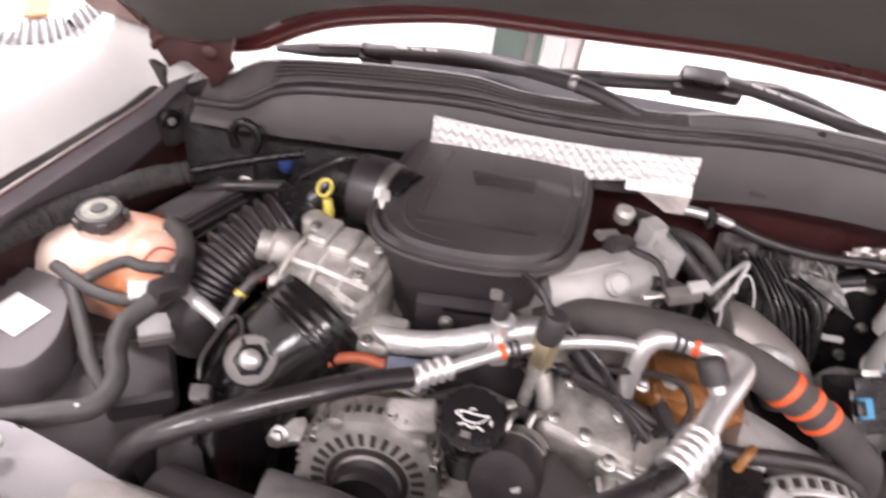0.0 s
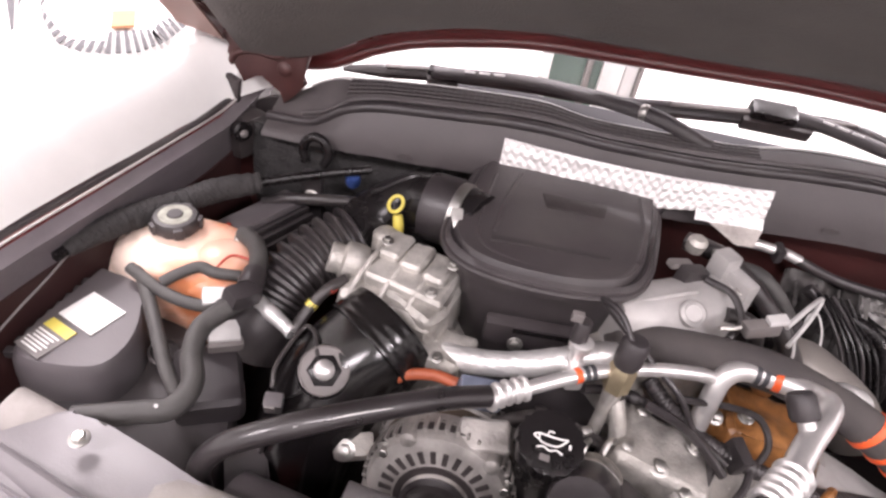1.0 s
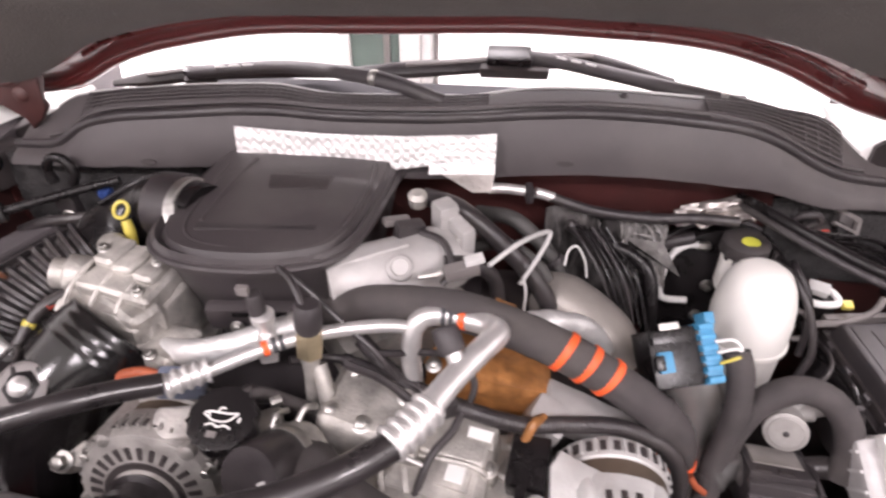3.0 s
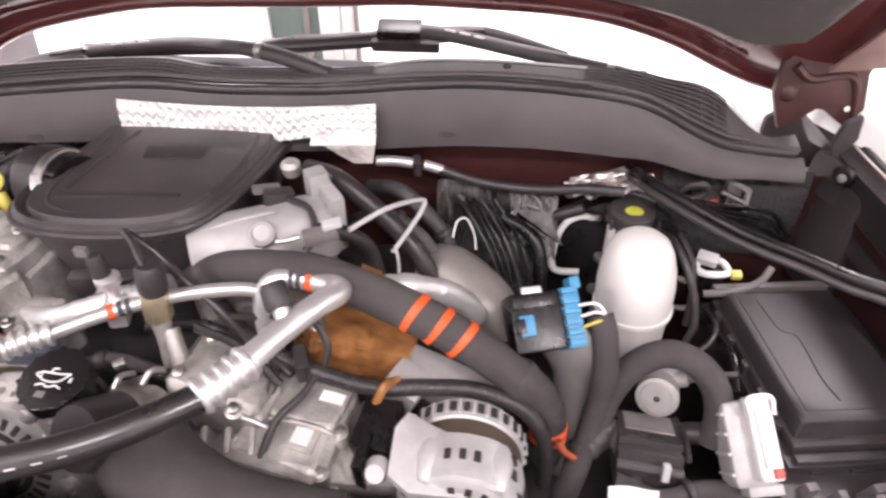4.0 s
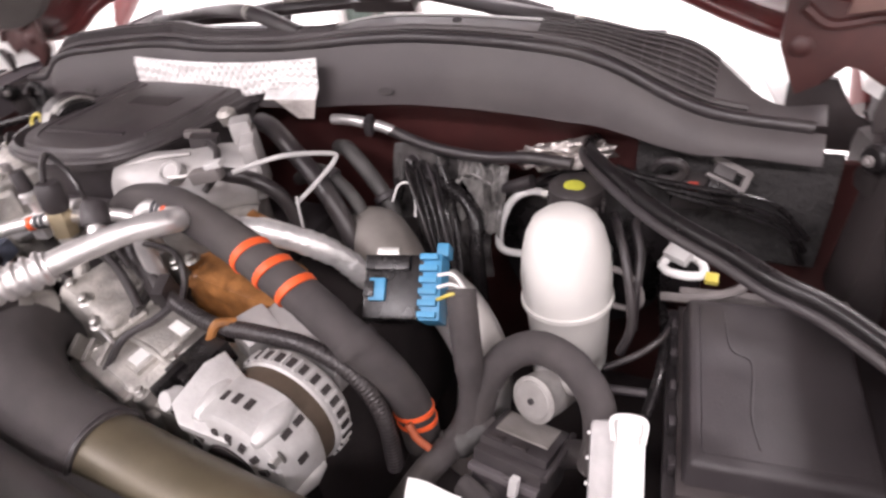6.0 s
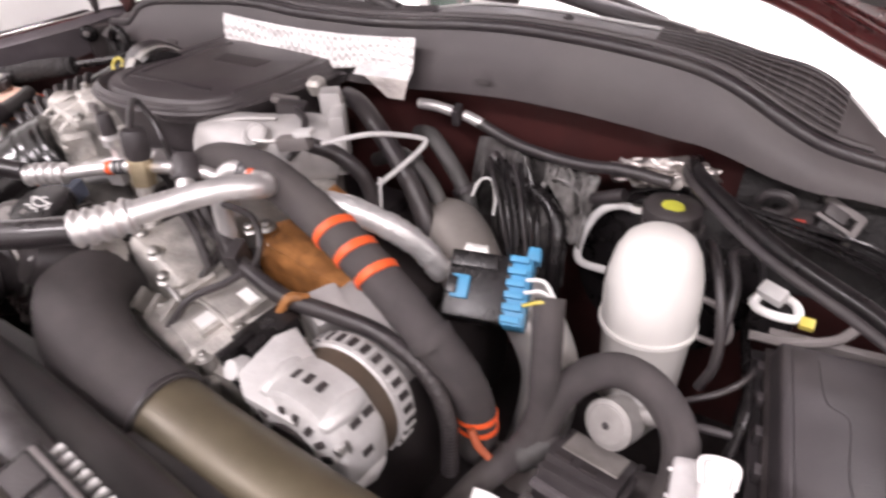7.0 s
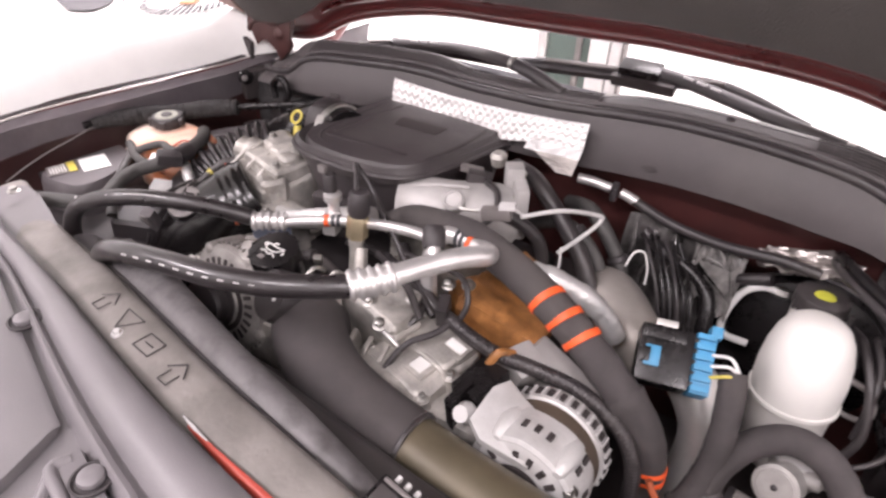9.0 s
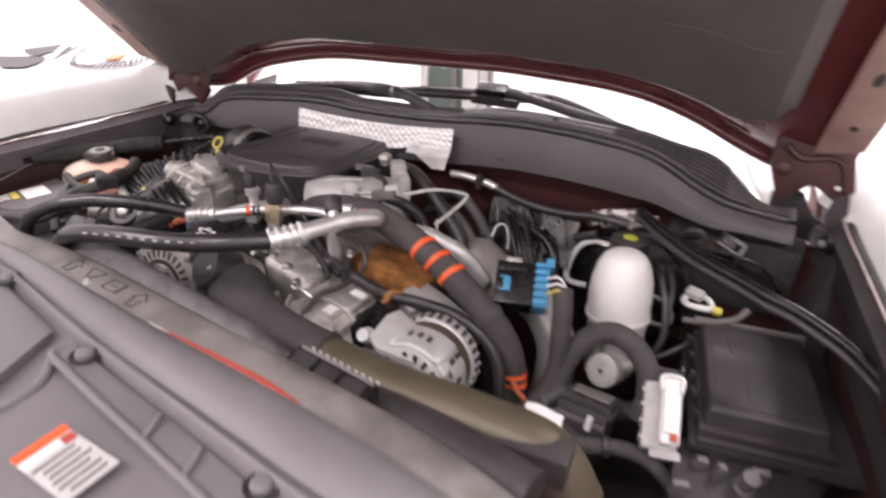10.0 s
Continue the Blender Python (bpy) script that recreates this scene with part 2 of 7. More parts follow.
def thing(name, at, label, category, group="", kind=""):
    ob = new(name)
    ob.empty_display_size = 0.03
    ob.location = at
    return tagged(ob, label, category, group, kind)


def solo(name, bm, mat, label, category, group="", kind="", smooth=True):
    return tagged(mesh_object(name, bm, mat, smooth), label, category, group, kind)


def spline(points, steps=8):
    """Catmull-Rom through the points."""
    p = [Vector(q) for q in points]
    p = [2 * p[0] - p[1]] + p + [2 * p[-1] - p[-2]]
    out = []
    for i in range(1, len(p) - 2):
        a, b, c, d = p[i - 1:i + 3]
        for k in range(steps):
            t = k / steps
            out.append(0.5 * (2 * b + (c - a) * t + (2 * a - 5 * b + 4 * c - d) * t * t + (3 * b - a - 3 * c + d) * t ** 3))
    out.append(p[-2])
    return out


def tube(points, radius, segs=14, steps=8, bm=None, closed=True, ripple=0.0, pitch=0.01, wobble=0.0, flat=1.0):
    """A round hose along a smooth path. radius: a number, or one for each point. ripple: corrugation depth."""
    bm = bm or bmesh.new()
    radii = list(radius) if isinstance(radius, (list, tuple)) else [radius] * len(points)
    path = spline(points, steps)
    if ripple:
        length = sum((b - a).length for a, b in zip(path, path[1:]))
        count = max(8, int(length / pitch * 4))
        cum = [0.0]
        for a, b in zip(path, path[1:]):
            cum.append(cum[-1] + (b - a).length)
        fine, rad, j = [], [], 0
        for k in range(count + 1):
            s = length * k / count
            while j < len(cum) - 2 and cum[j + 1] < s:
                j += 1
            u = (s - cum[j]) / max(1e-9, cum[j + 1] - cum[j])
            fine.append(path[j].lerp(path[j + 1], min(1, u)))
            w = (j + u) / steps
            i = min(len(radii) - 2, int(w))
            r = radii[i] + (radii[i + 1] - radii[i]) * (w - i)
            rad.append(r + (ripple if k % 4 in (1, 2) else -ripple))
        path = fine
    else:
        rad = []
        for k in range(len(path)):
            w = k / steps
            i = min(len(radii) - 2, int(w))
            rad.append(radii[i] + (radii[i + 1] - radii[i]) * (w - i))
    if wobble:
        rad = [r * (1 + wobble * noise.noise(Vector((k * 0.7, r * 50, 0)))) for k, r in enumerate(rad)]
    tangent = (path[1] - path[0]).normalized()
    side = tangent.orthogonal().normalized()
    rings = []
    for k, q in enumerate(path):
        nt = (path[min(k + 1, len(path) - 1)] - path[max(k - 1, 0)]).normalized()
        side = (tangent.rotation_difference(nt) @ side).normalized()
        tangent = nt
        up = tangent.cross(side)
        rings.append([bm.verts.new(q + (side * math.cos(a) + up * flat * math.sin(a)) * rad[k]) for a in [2 * math.pi * s / segs for s in range(segs)]])
    for a, b in zip(rings, rings[1:]):
        for s in range(segs):
            bm.faces.new((a[s], a[(s + 1) % segs], b[(s + 1) % segs], b[s]))
    if closed:
        bm.faces.new(rings[0][::-1])
        bm.faces.new(rings[-1])
    return bm


def basis(at, axis, spin=0.0):
    """A frame whose z axis points along axis."""
    z = Vector(axis).normalized()
    return Matrix.Translation(at) @ z.to_track_quat("Z", "Y").to_matrix().to_4x4() @ Matrix.Rotation(radians(spin), 4, "Z")


def lathe(profile, m=None, segs=28, bm=None, sx=1.0, sy=1.0):
    """Rows of (radius, height), turned round z."""
    bm = bm or bmesh.new()
    m = m or Matrix.Identity(4)
    rings = []
    for r, h in profile:
        rings.append([bm.verts.new(m @ Vector((sx * r * math.cos(a), sy * r * math.sin(a), h))) for a in [2 * math.pi * s / segs for s in range(segs)]])
    for a, b in zip(rings, rings[1:]):
        for s in range(segs):
            bm.faces.new((a[s], a[(s + 1) % segs], b[(s + 1) % segs], b[s]))
    bm.faces.new(rings[0][::-1])
    bm.faces.new(rings[-1])
    return bm


def block(m, size, bevel=0.004, bm=None, taper=1.0, segments=2):
    """A bevelled box centred on m, its top scaled by taper."""
    own = bmesh.new()
    bmesh.ops.create_cube(own, size=1)
    for v in own.verts:
        k = taper if v.co.z > 0 else 1.0
        v.co = Vector((v.co.x * size[0] * k, v.co.y * size[1] * k, v.co.z * size[2]))
    if bevel:
        bmesh.ops.bevel(own, geom=own.edges[:], offset=bevel, segments=segments, profile=0.7, affect="EDGES")
    for v in own.verts:
        v.co = m @ v.co
    if bm is None:
        return own
    return merge(bm, own)


def merge(bm, other):
    me = bpy.data.meshes.new("tmp")
    other.to_mesh(me)
    other.free()
    bm.from_mesh(me)
    bpy.data.meshes.remove(me)
    return bm


def slab(outline, m, depth, bevel=0.003, bm=None, scale_top=1.0):
    """A flat outline in m's xy plane, pulled up by depth along its z."""
    own = bmesh.new()
    c = Vector((sum(p[0] for p in outline) / len(outline), sum(p[1] for p in outline) / len(outline), 0))
    lo = [own.verts.new((x, y, 0)) for x, y in outline]
    hi = [own.verts.new((c.x + (x - c.x) * scale_top, c.y + (y - c.y) * scale_top, depth)) for x, y in outline]
    own.faces.new(lo[::-1])
    top = own.faces.new(hi)
    for i in range(len(lo)):
        j = (i + 1) % len(lo)
        own.faces.new((lo[i], lo[j], hi[j], hi[i]))
    if bevel:
        bmesh.ops.bevel(own, geom=list(top.edges), offset=bevel, segments=2, profile=0.7, affect="EDGES")
    for v in own.verts:
        v.co = m @ v.co
    if bm is None:
        return own
    return merge(bm, own)


def sheet(rows, thick=0.004, bm=None):
    """A skin through rows of points, with thickness along its normals."""
    own = bmesh.new()
    grid = [[own.verts.new(p) for p in row] for row in rows]
    for a, b in zip(grid, grid[1:]):
        for i in range(len(a) - 1):
            own.faces.new((a[i], a[i + 1], b[i + 1], b[i]))
    bmesh.ops.recalc_face_normals(own, faces=own.faces)
    bmesh.ops.solidify(own, geom=own.faces[:], thickness=thick)
    if bm is None:
        return own
    return merge(bm, own)


def bolt(at, axis=(0, 0, 1), r=0.007, h=0.008, washer=True, bm=None):
    m = basis(at, axis)
    bm = bm or bmesh.new()
    if washer:
        lathe([(r * 1.5, 0), (r * 1.55, 0.002), (r * 1.3, 0.003)], m, 16, bm)
    lathe([(r, 0.002), (r, h), (r * 0.8, h + 0.001)], m, 6, bm)
    return bm


def lerp_table(table, x):
    """Straight lines through rows of (x, value)."""
    if x <= table[0][0]:
        return table[0][1]
    for (a, u), (b, v) in zip(table, table[1:]):
        if x <= b:
            return u + (v - u) * (x - a) / (b - a)
    return table[-1][1]


def smooth_table(table, x, w=0.03):
    return sum(lerp_table(table, x + w * k) for k in (-2, -1, 0, 1, 2)) / 5


# ---- the room ----
def plain_box(name, x0, x1, y0, y1, z0, z1, mat, kind="structure", label="", category=""):
    bm = block(Matrix.Translation(((x0 + x1) / 2, (y0 + y1) / 2, (z0 + z1) / 2)), (x1 - x0, y1 - y0, z1 - z0), 0)
    return tagged(mesh_object(name, bm, mat, False), label, category, "", kind)


plain_box("floor", -5, 5, -5, 7, -0.1, 0, M_FLOOR, label="pale polished workshop floor", category="floor")
plain_box("wall_south", -5, 5, -5.15, -5, 0, 4, M_WHITE_WALL, label="plain white painted wall", category="wall")
plain_box("wall_north", -5, 5, 7, 7.15, 0, 4, M_WHITE_WALL, label="plain white painted wall", category="wall")
plain_box("wall_west", -5.15, -5, -5.15, 7.15, 0, 4, M_WHITE_WALL, label="plain white painted wall", category="wall")
plain_box("wall_east", 5, 5.15, -5.15, 7.15, 0, 4, M_WHITE_WALL, label="plain white painted wall", category="wall")
plain_box("ceiling", -5.15, 5.15, -5.15, 7.15, 4, 4.12, M_WHITE_WALL, label="plain white ceiling", category="ceiling")

lamp = thing("ceiling_light", (-2.4, -2.6, 3.95), "rectangular white ceiling light panel, switched on", "ceiling light", "ceiling lights")
part("frame", block(pose(-2.4, -2.6, 3.985), (1.2, 0.6, 0.03), 0.005), M_STEEL, lamp)
part("diffuser", block(pose(-2.4, -2.6, 3.96), (1.12, 0.52, 0.02), 0.003), M_LAMP, lamp)
for lx in (-2.4, 0.0, 2.4):
    for ly in (-2.6, 1.2, 4.4):
        if (lx, ly) != (-2.4, -2.6):
            copy_thing(lamp, pose(lx, ly, 3.95))

# ---- truck body ----
body = thing("truck_body", (0, 0, 0), "maroon pickup truck front body with the engine bay open", "truck")


def splay(s, y):
    """How far the fender's inner edge lies outside its place at the cowl."""
    return 0.22 * min(0.45, max(0.0, -y)) - 0.018 if s < 0 else 0.07 * min(0.45, max(0.0, -y)) - 0.026


def fender(s, a, b):
    """Inner gutter, rounded shoulder and outer skin, front to back; a to b: which points of the section."""
    ys = [-0.95 + 0.05 * k for k in range(30)]
    prof = [(0.838, 1.12), (0.824, 1.232), (0.818, 1.248), (0.824, 1.252), (0.832, 1.262), (0.845, 1.268), (0.90, 1.272), (0.97, 1.268), (1.005, 1.25), (1.02, 1.2), (1.025, 1.0), (1.02, 0.6)]
    rows = []
    for y in ys:
        dz = 0.02 * (y + 0.1) - 0.10 * max(0, -0.55 - y)
        rows.append([Vector((s * (x + splay(s, y)), y, z + dz)) for x, z in prof[a:b]])
    return sheet(rows, 0.003)


for s in (-1, 1):
    part("fender", fender(s, 4, 12), M_MAROON, body)
    # Left gutter carries its reflected light as paler plastic; the right stays black.
    part("gutter", fender(s, 0, 5), M_GUTTER if s < 0 else M_PLASTIC, body, "dark plastic-lined fender gutter")
    rub = tube([(s * (0.8455 + splay(s, y)), y, z) for y, z in ((-0.55, 1.252), (-0.4, 1.259), (-0.2, 1.264), (0.0, 1.268), (0.25, 1.272))], 0.006, 8)
    part("fender_seal", rub, M_RUBBER, body)
    # Thin pale tube drawn as the fender edge's reflection of the white cover.
    bead = tube([(s * (0.834 + splay(s, y)), y, z) for y, z in ((-0.55, 1.254), (-0.4, 1.259), (-0.25, 1.2635), (-0.1, 1.2665), (0.02, 1.268), (0.12, 1.27))], 0.002, 8)
    part("reflection_bead", bead, M_PIPEALU, body, "thin bright strip for the reflection along the fender edge")
    apron = [[Vector((s * (x + splay(s, y)), y, z + 0.008 * math.sin(y * 14))) for x, z in (((0.828, 1.19), (0.835, 1.12), (0.80, 1.0), (0.76, 0.9), (0.74, 0.6)) if s < 0 else ((0.828, 1.19), (0.85, 1.12), (0.87, 1.0), (0.86, 0.9), (0.84, 0.6)))] for y in [-0.65 + 0.06 * k for k in range(16)]]
    part("inner_apron", sheet(apron, 0.003), M_MAROON_SHADE, body)

# firewall behind the engine, and the dark bottom of the bay
fw = [[Vector((x, y, min(z, 1.275 if abs(x) < 0.6 else 1.215))) for x in [-0.84 + 0.105 * k for k in range(17)]] for y, z in ((0.06, 0.6), (0.06, 0.9), (0.058, 1.1), (0.056, 1.2), (0.05, 1.25), (0.045, 1.275))]
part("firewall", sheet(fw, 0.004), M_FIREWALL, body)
# Black foam sheets added in place of dark clutter on the firewall.
for x0, n, top in ((-0.78, 18, 1.24), (0.52, 9, 1.222)):
    pad = [[Vector((x, 0.046 - 0.01 * math.sin((z - 1.05) * 17) + 0.006 * noise.noise(Vector((x * 12, z * 12, 5))), z)) for x in [x0 + 0.03 * k for k in range(n)]] for z in (1.05, 1.08, 1.12, 1.16, 1.2, top - 0.01, top)]
    part("clutter_pad", sheet(pad, 0.006), M_FOAM, body, "black foam pad added for dark clutter on the firewall")
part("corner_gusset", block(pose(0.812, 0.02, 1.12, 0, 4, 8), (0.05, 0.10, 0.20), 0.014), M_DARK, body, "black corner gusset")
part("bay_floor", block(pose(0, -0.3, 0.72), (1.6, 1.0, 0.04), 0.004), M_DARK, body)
part("front_panel", block(pose(0, -0.97, 0.8), (1.7, 0.06, 0.75), 0.03), M_MAROON, body)

# ---- cowl ----
cowl = thing("cowl_panel", (0, 0.08, 1.3), "grey plastic cowl panel with slotted air inlets under the windshield", "cowl")
# rubber-lipped front edge: height and depth across the truck
EDGE_Z = [(-0.80, 1.245), (-0.72, 1.254), (-0.68, 1.258), (-0.655, 1.268), (-0.61, 1.305), (-0.55, 1.318), (-0.45, 1.328), (-0.35, 1.338), (-0.28, 1.340), (-0.20, 1.334), (-0.05, 1.337), (0.05, 1.345), (0.10, 1.351), (0.20, 1.357), (0.30, 1.354), (0.40, 1.345), (0.46, 1.333), (0.50, 1.315), (0.55, 1.287), (0.60, 1.265), (0.66, 1.255), (0.72, 1.247), (0.80, 1.24)]
EDGE_Y = [(-0.80, 0.06), (-0.65, 0.037), (-0.3, 0.035), (0.0, 0.034), (0.3, 0.035), (0.6, 0.038), (0.80, 0.06)]
TOP_Z = [(-0.80, 1.255), (-0.72, 1.28), (-0.66, 1.322), (-0.60, 1.333), (-0.55, 1.339), (-0.45, 1.350), (-0.30, 1.359), (-0.25, 1.350), (-0.22, 1.344), (-0.10, 1.347), (0.03, 1.351), (0.07, 1.362), (0.10, 1.367), (0.16, 1.371), (0.25, 1.370), (0.35, 1.364), (0.45, 1.358), (0.50, 1.347), (0.56, 1.340), (0.60, 1.319), (0.64, 1.285), (0.68, 1.264), (0.73, 1.262), (0.80, 1.25)]
ez = lambda x: smooth_table(EDGE_Z, x, 0.008)
ey = lambda x: smooth_table(EDGE_Y, x, 0.02)
tz = lambda x: smooth_table(TOP_Z, x, 0.01)
depth = lambda x: smooth_table([(-0.9, 1.0), (0.60, 1.0), (0.68, 0.35), (0.74, 0.75), (0.9, 0.75)], x, 0.008)
XS = [-0.755 + 0.0149 * k for k in range(101)]
face_h = lambda x: smooth_table([(-0.80, 0.24), (-0.67, 0.26), (-0.60, 0.9), (-0.5, 1.0), (0.43, 1.05), (0.52, 0.8), (0.64, 0.42), (0.8, 0.4)], x, 0.01)
front = []
for k, u in enumerate((0, 0.35, 0.7, 1.0)):
    front.append([Vector((x, ey(x) - 0.03 * (1 - u) - 0.008 * math.sin(u * 3.1), ez(x) - (0.076 + 0.006 * math.cos(x * 4)) * (1 - u) * face_h(x))) for x in XS])
part("front_face", sheet(front, 0.004), M_COWL, cowl)
topz = [[Vector((x, ey(x) + 0.012 + 0.053 * u * depth(x), ez(x) + 0.004 + (tz(x) - ez(x) - 0.004) * u ** 0.8)) for x in XS] for u in (0, 0.3, 0.6, 0.85, 1.0)]
topz.append([Vector((x, ey(x) + 0.012 + 0.066 * depth(x), tz(x) - 0.006)) for x in XS])
part("top_deck", sheet(topz, 0.003), M_COWL, cowl)
part("seal_lip", tube([(x, ey(x) + 0.004, ez(x) + 0.004) for x in XS[::3]], 0.0085, 10, 2), M_RUBBER, cowl, "dark rubber sealing lip")
# Pale tube painted as the bright windshield's reflection along the cowl edge.
part("rear_edge", tube([(x, ey(x) + 0.012 + 0.056 * depth(x), tz(x) + 0.001) for x in XS[4:-4:3]], 0.0023, 6, 2), M_CLIP, cowl, "pale strip for the rim light along the panel's rear edge")
for pts in ([(0.69, 1.19), (0.688, 1.28), (0.70, 1.29), (0.742, 1.286), (0.768, 1.24), (0.80, 1.225), (0.80, 1.19)], [(-0.83, 1.19), (-0.83, 1.23), (-0.776, 1.256), (-0.72, 1.268), (-0.70, 1.262), (-0.70, 1.19)]):
    part("end_plate", slab(pts, Matrix.Translation((0, 0.128, 0)) @ Matrix.Rotation(radians(90), 4, "X"), 0.01, 0.003), M_DARK, cowl, "dark end plate under the hinge")
for x in (0.165, -0.50):
    part("drain_slot", lathe([(0.006, 0), (0.006, 0.002)], basis((x, ey(x) - 0.031, ez(x) - 0.062), (0, -1, 0.3)), 14, sx=2.2, sy=0.7), M_DARK, cowl)
part("ridge", tube([(x, ey(x) + 0.02, ez(x) + 0.012) for x in XS[4:-4:3]], 0.005, 8, 2), M_COWL, cowl)
for x, name in ((0.252, "push_pin"), (-0.42, "push_pin")):
    part(name, lathe([(0.007, 0), (0.007, 0.003), (0.005, 0.005)], basis((x, ey(x) + 0.055, tz(x) - 0.004), (0, -0.5, 1)), 14), M_PLASTIC, cowl)


def grille_slots(x0, x1, rows, u0, u1, cols, bar=0.0022, rib=0.0008, deep=M_PLASTIC):
    """Dark recess with raised bars in both directions."""
    back = sheet([[Vector((x, ey(x) + 0.012 + 0.053 * u * depth(x), ez(x) + 0.0065 + (tz(x) - ez(x) - 0.004) * u ** 0.8)) for x in [x0 + (x1 - x0) * k / 30 for k in range(31)]] for u in [u0 + (u1 - u0) * j / 4 for j in range(5)]], 0.0008)
    part("inlet_recess", back, deep, cowl)
    at = lambda x, u: Vector((x, ey(x) + 0.012 + 0.053 * u * depth(x) - 0.003, ez(x) + 0.010 + (tz(x) - ez(x) - 0.004) * u ** 0.8))
    for j in range(rows + 1):
        u = u0 + (u1 - u0) * j / rows
        part("inlet_bar", tube([at(x0 + (x1 - x0) * k / 12, u) for k in range(13)], bar, 6, 2), M_COWL, cowl)
    bm = bmesh.new()
    for k in range(cols + 1):
        x = x0 + (x1 - x0) * k / cols
        tube([at(x, u0), at(x, (u0 + u1) / 2), at(x, u1)], rib, 5, 2, bm)
    tagged(part("inlet_ribs", bm, M_COWL, cowl), kind="stuff")


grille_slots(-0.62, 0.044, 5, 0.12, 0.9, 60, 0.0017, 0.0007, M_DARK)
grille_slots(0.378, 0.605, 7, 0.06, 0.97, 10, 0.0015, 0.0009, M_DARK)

# ---- windshield, dashboard behind it ----
glass = thing("windshield", (0, 0.2, 1.3), "clear curved windshield glass above the cowl", "windshield", kind="structure")
gr = []
for k in range(9):
    v = k / 8
    gr.append([Vector((x, 0.20 + 0.10 * (x / 0.8) ** 2 + 0.75 * v, 1.285 - 0.045 * (x / 0.8) ** 2 + 0.5 * v)) for x in [-0.78 + 0.13 * i for i in range(13)]])
pane = part("pane", sheet(gr, 0.005), M_GLASS, glass)
pane.visible_shadow = False
for s in (-1, 1):
    part("pillar", tube([(s * 0.80, 0.25, 1.19), (s * 0.80, 0.42, 1.33), (s * 0.78, 1.0, 1.76)], [0.022, 0.03, 0.04], 10), M_MAROON, glass, "maroon windshield pillar")
    # Right cap is drawn larger to fill in for glaring white beyond it.
    cap_outline = [(-0.05, -0.03), (0.03, -0.03), (0.05, 0.05), (0.01, 0.03), (-0.02, 0.06)] if s < 0 else [(-0.075, 0.07), (-0.045, 0.0), (-0.02, -0.045), (0.01, -0.03), (0.035, -0.02), (0.04, 0.07)]
    part("corner_cap", slab(cap_outline, basis((s * (0.735 if s < 0 else 0.705), 0.165, 1.262), (0, -0.6, 1)), 0.012, 0.003), M_PAPER, glass, "pale corner trim piece, also filling in for the white beyond")
part("black_band", sheet([[p + Vector((0, -0.004, 0.006)) for p in gr[0][2:11]], [p.lerp(q, 0.35) + Vector((0, -0.004, 0.006)) for p, q in zip(gr[0][2:11], gr[1][2:11])]], 0.001), M_GREYPRINT, glass)
solo("dashboard_cover", sheet([[Vector((x, y, 1.08 + 0.05 * math.sin((y - 0.35) * 4) - 0.04 * (x / 0.7) ** 2)) for x in [-0.72 + 0.12 * i for i in range(13)]] for y in [0.3 + 0.1 * k for k in range(10)]], 0.01), M_CLIP, "pale grey protective cover over the dashboard behind the windshield", "dashboard cover")
# Boards added in place of a column reflected in the windshield.
panel = thing("dash_panel", (-0.2, 0.6, 1.1), "grey-green boards with pale uprights, added for a reflection in the windshield", "panel")
part("board", block(pose(-0.224, 0.60, 1.27), (0.115, 0.02, 0.34), 0.004), M_GREENGREY, panel)
part("upright", block(pose(-0.296, 0.595, 1.27), (0.026, 0.03, 0.34), 0.004), M_CLIP, panel)
part("upright", block(pose(-0.140, 0.595, 1.27), (0.05, 0.03, 0.34), 0.004), M_CLIP, panel)
part("upright", block(pose(-0.099, 0.60, 1.27), (0.03, 0.024, 0.34), 0.004), M_CLIP, panel)
part("upright", block(pose(-0.077, 0.59, 1.27), (0.01, 0.03, 0.34), 0.003), M_GREYPL, panel)
part("slat", block(pose(-0.195, 0.588, 1.27), (0.016, 0.012, 0.34), 0.003), M_GREYPL, panel)


# ---- wipers ----
def wiper(arm_pts, blade_pts, joint, size=1.0):
    w = thing("windshield_wiper", arm_pts[0], "black windshield wiper with a jointed arm resting on the glass", "wiper", "pair of wipers")
    arm = part("arm", tube(arm_pts, [0.012, 0.0135] + [0.0125] * (len(arm_pts) - 2), 10, flat=0.7), M_PLASTIC, w)
    for k in range(3):
        u = 0.45 + 0.2 * k
        p, q = Vector(arm_pts[2]).lerp(Vector(arm_pts[3]), u), Vector(arm_pts[2]).lerp(Vector(arm_pts[3]), u + 0.14)
        o = Vector((0, -0.007, 0.010))
        part("arm_slot", tube([p + o, (p + q) / 2 + o, q + o], 0.0018, 6, 2), M_CLIP, arm, "bright slot in the arm")
    blade = part("blade", tube(blade_pts, [0.007] + [0.015] * (len(blade_pts) - 2) + [0.007], 8, flat=0.8), M_RUBBER, w)
    part("blade_spine", tube([(p[0], p[1] - 0.008, p[2] + 0.012) for p in blade_pts[1:-1]], 0.004, 6), M_GREYPL, blade, "grey spine of the blade")
    joint_part = part("joint", block(basis(joint, (0, -0.4, 1)), (0.075 * size, 0.035 * size, 0.026 * size), 0.008 * size), M_GLOSS, w)
    part("joint_foot", block(basis(Vector(joint) + Vector((0.01, -0.004, -0.016)), (0, -0.4, 1)), (0.115 * size, 0.03 * size, 0.022 * size), 0.005 * size), M_DARK, joint_part)
    part("collar", lathe([(0.012, -0.006), (0.0135, -0.004), (0.0135, 0.004), (0.012, 0.006)], basis(arm_pts[1], Vector(arm_pts[2]) - Vector(arm_pts[1])), 14), M_STEEL, w)
    return w


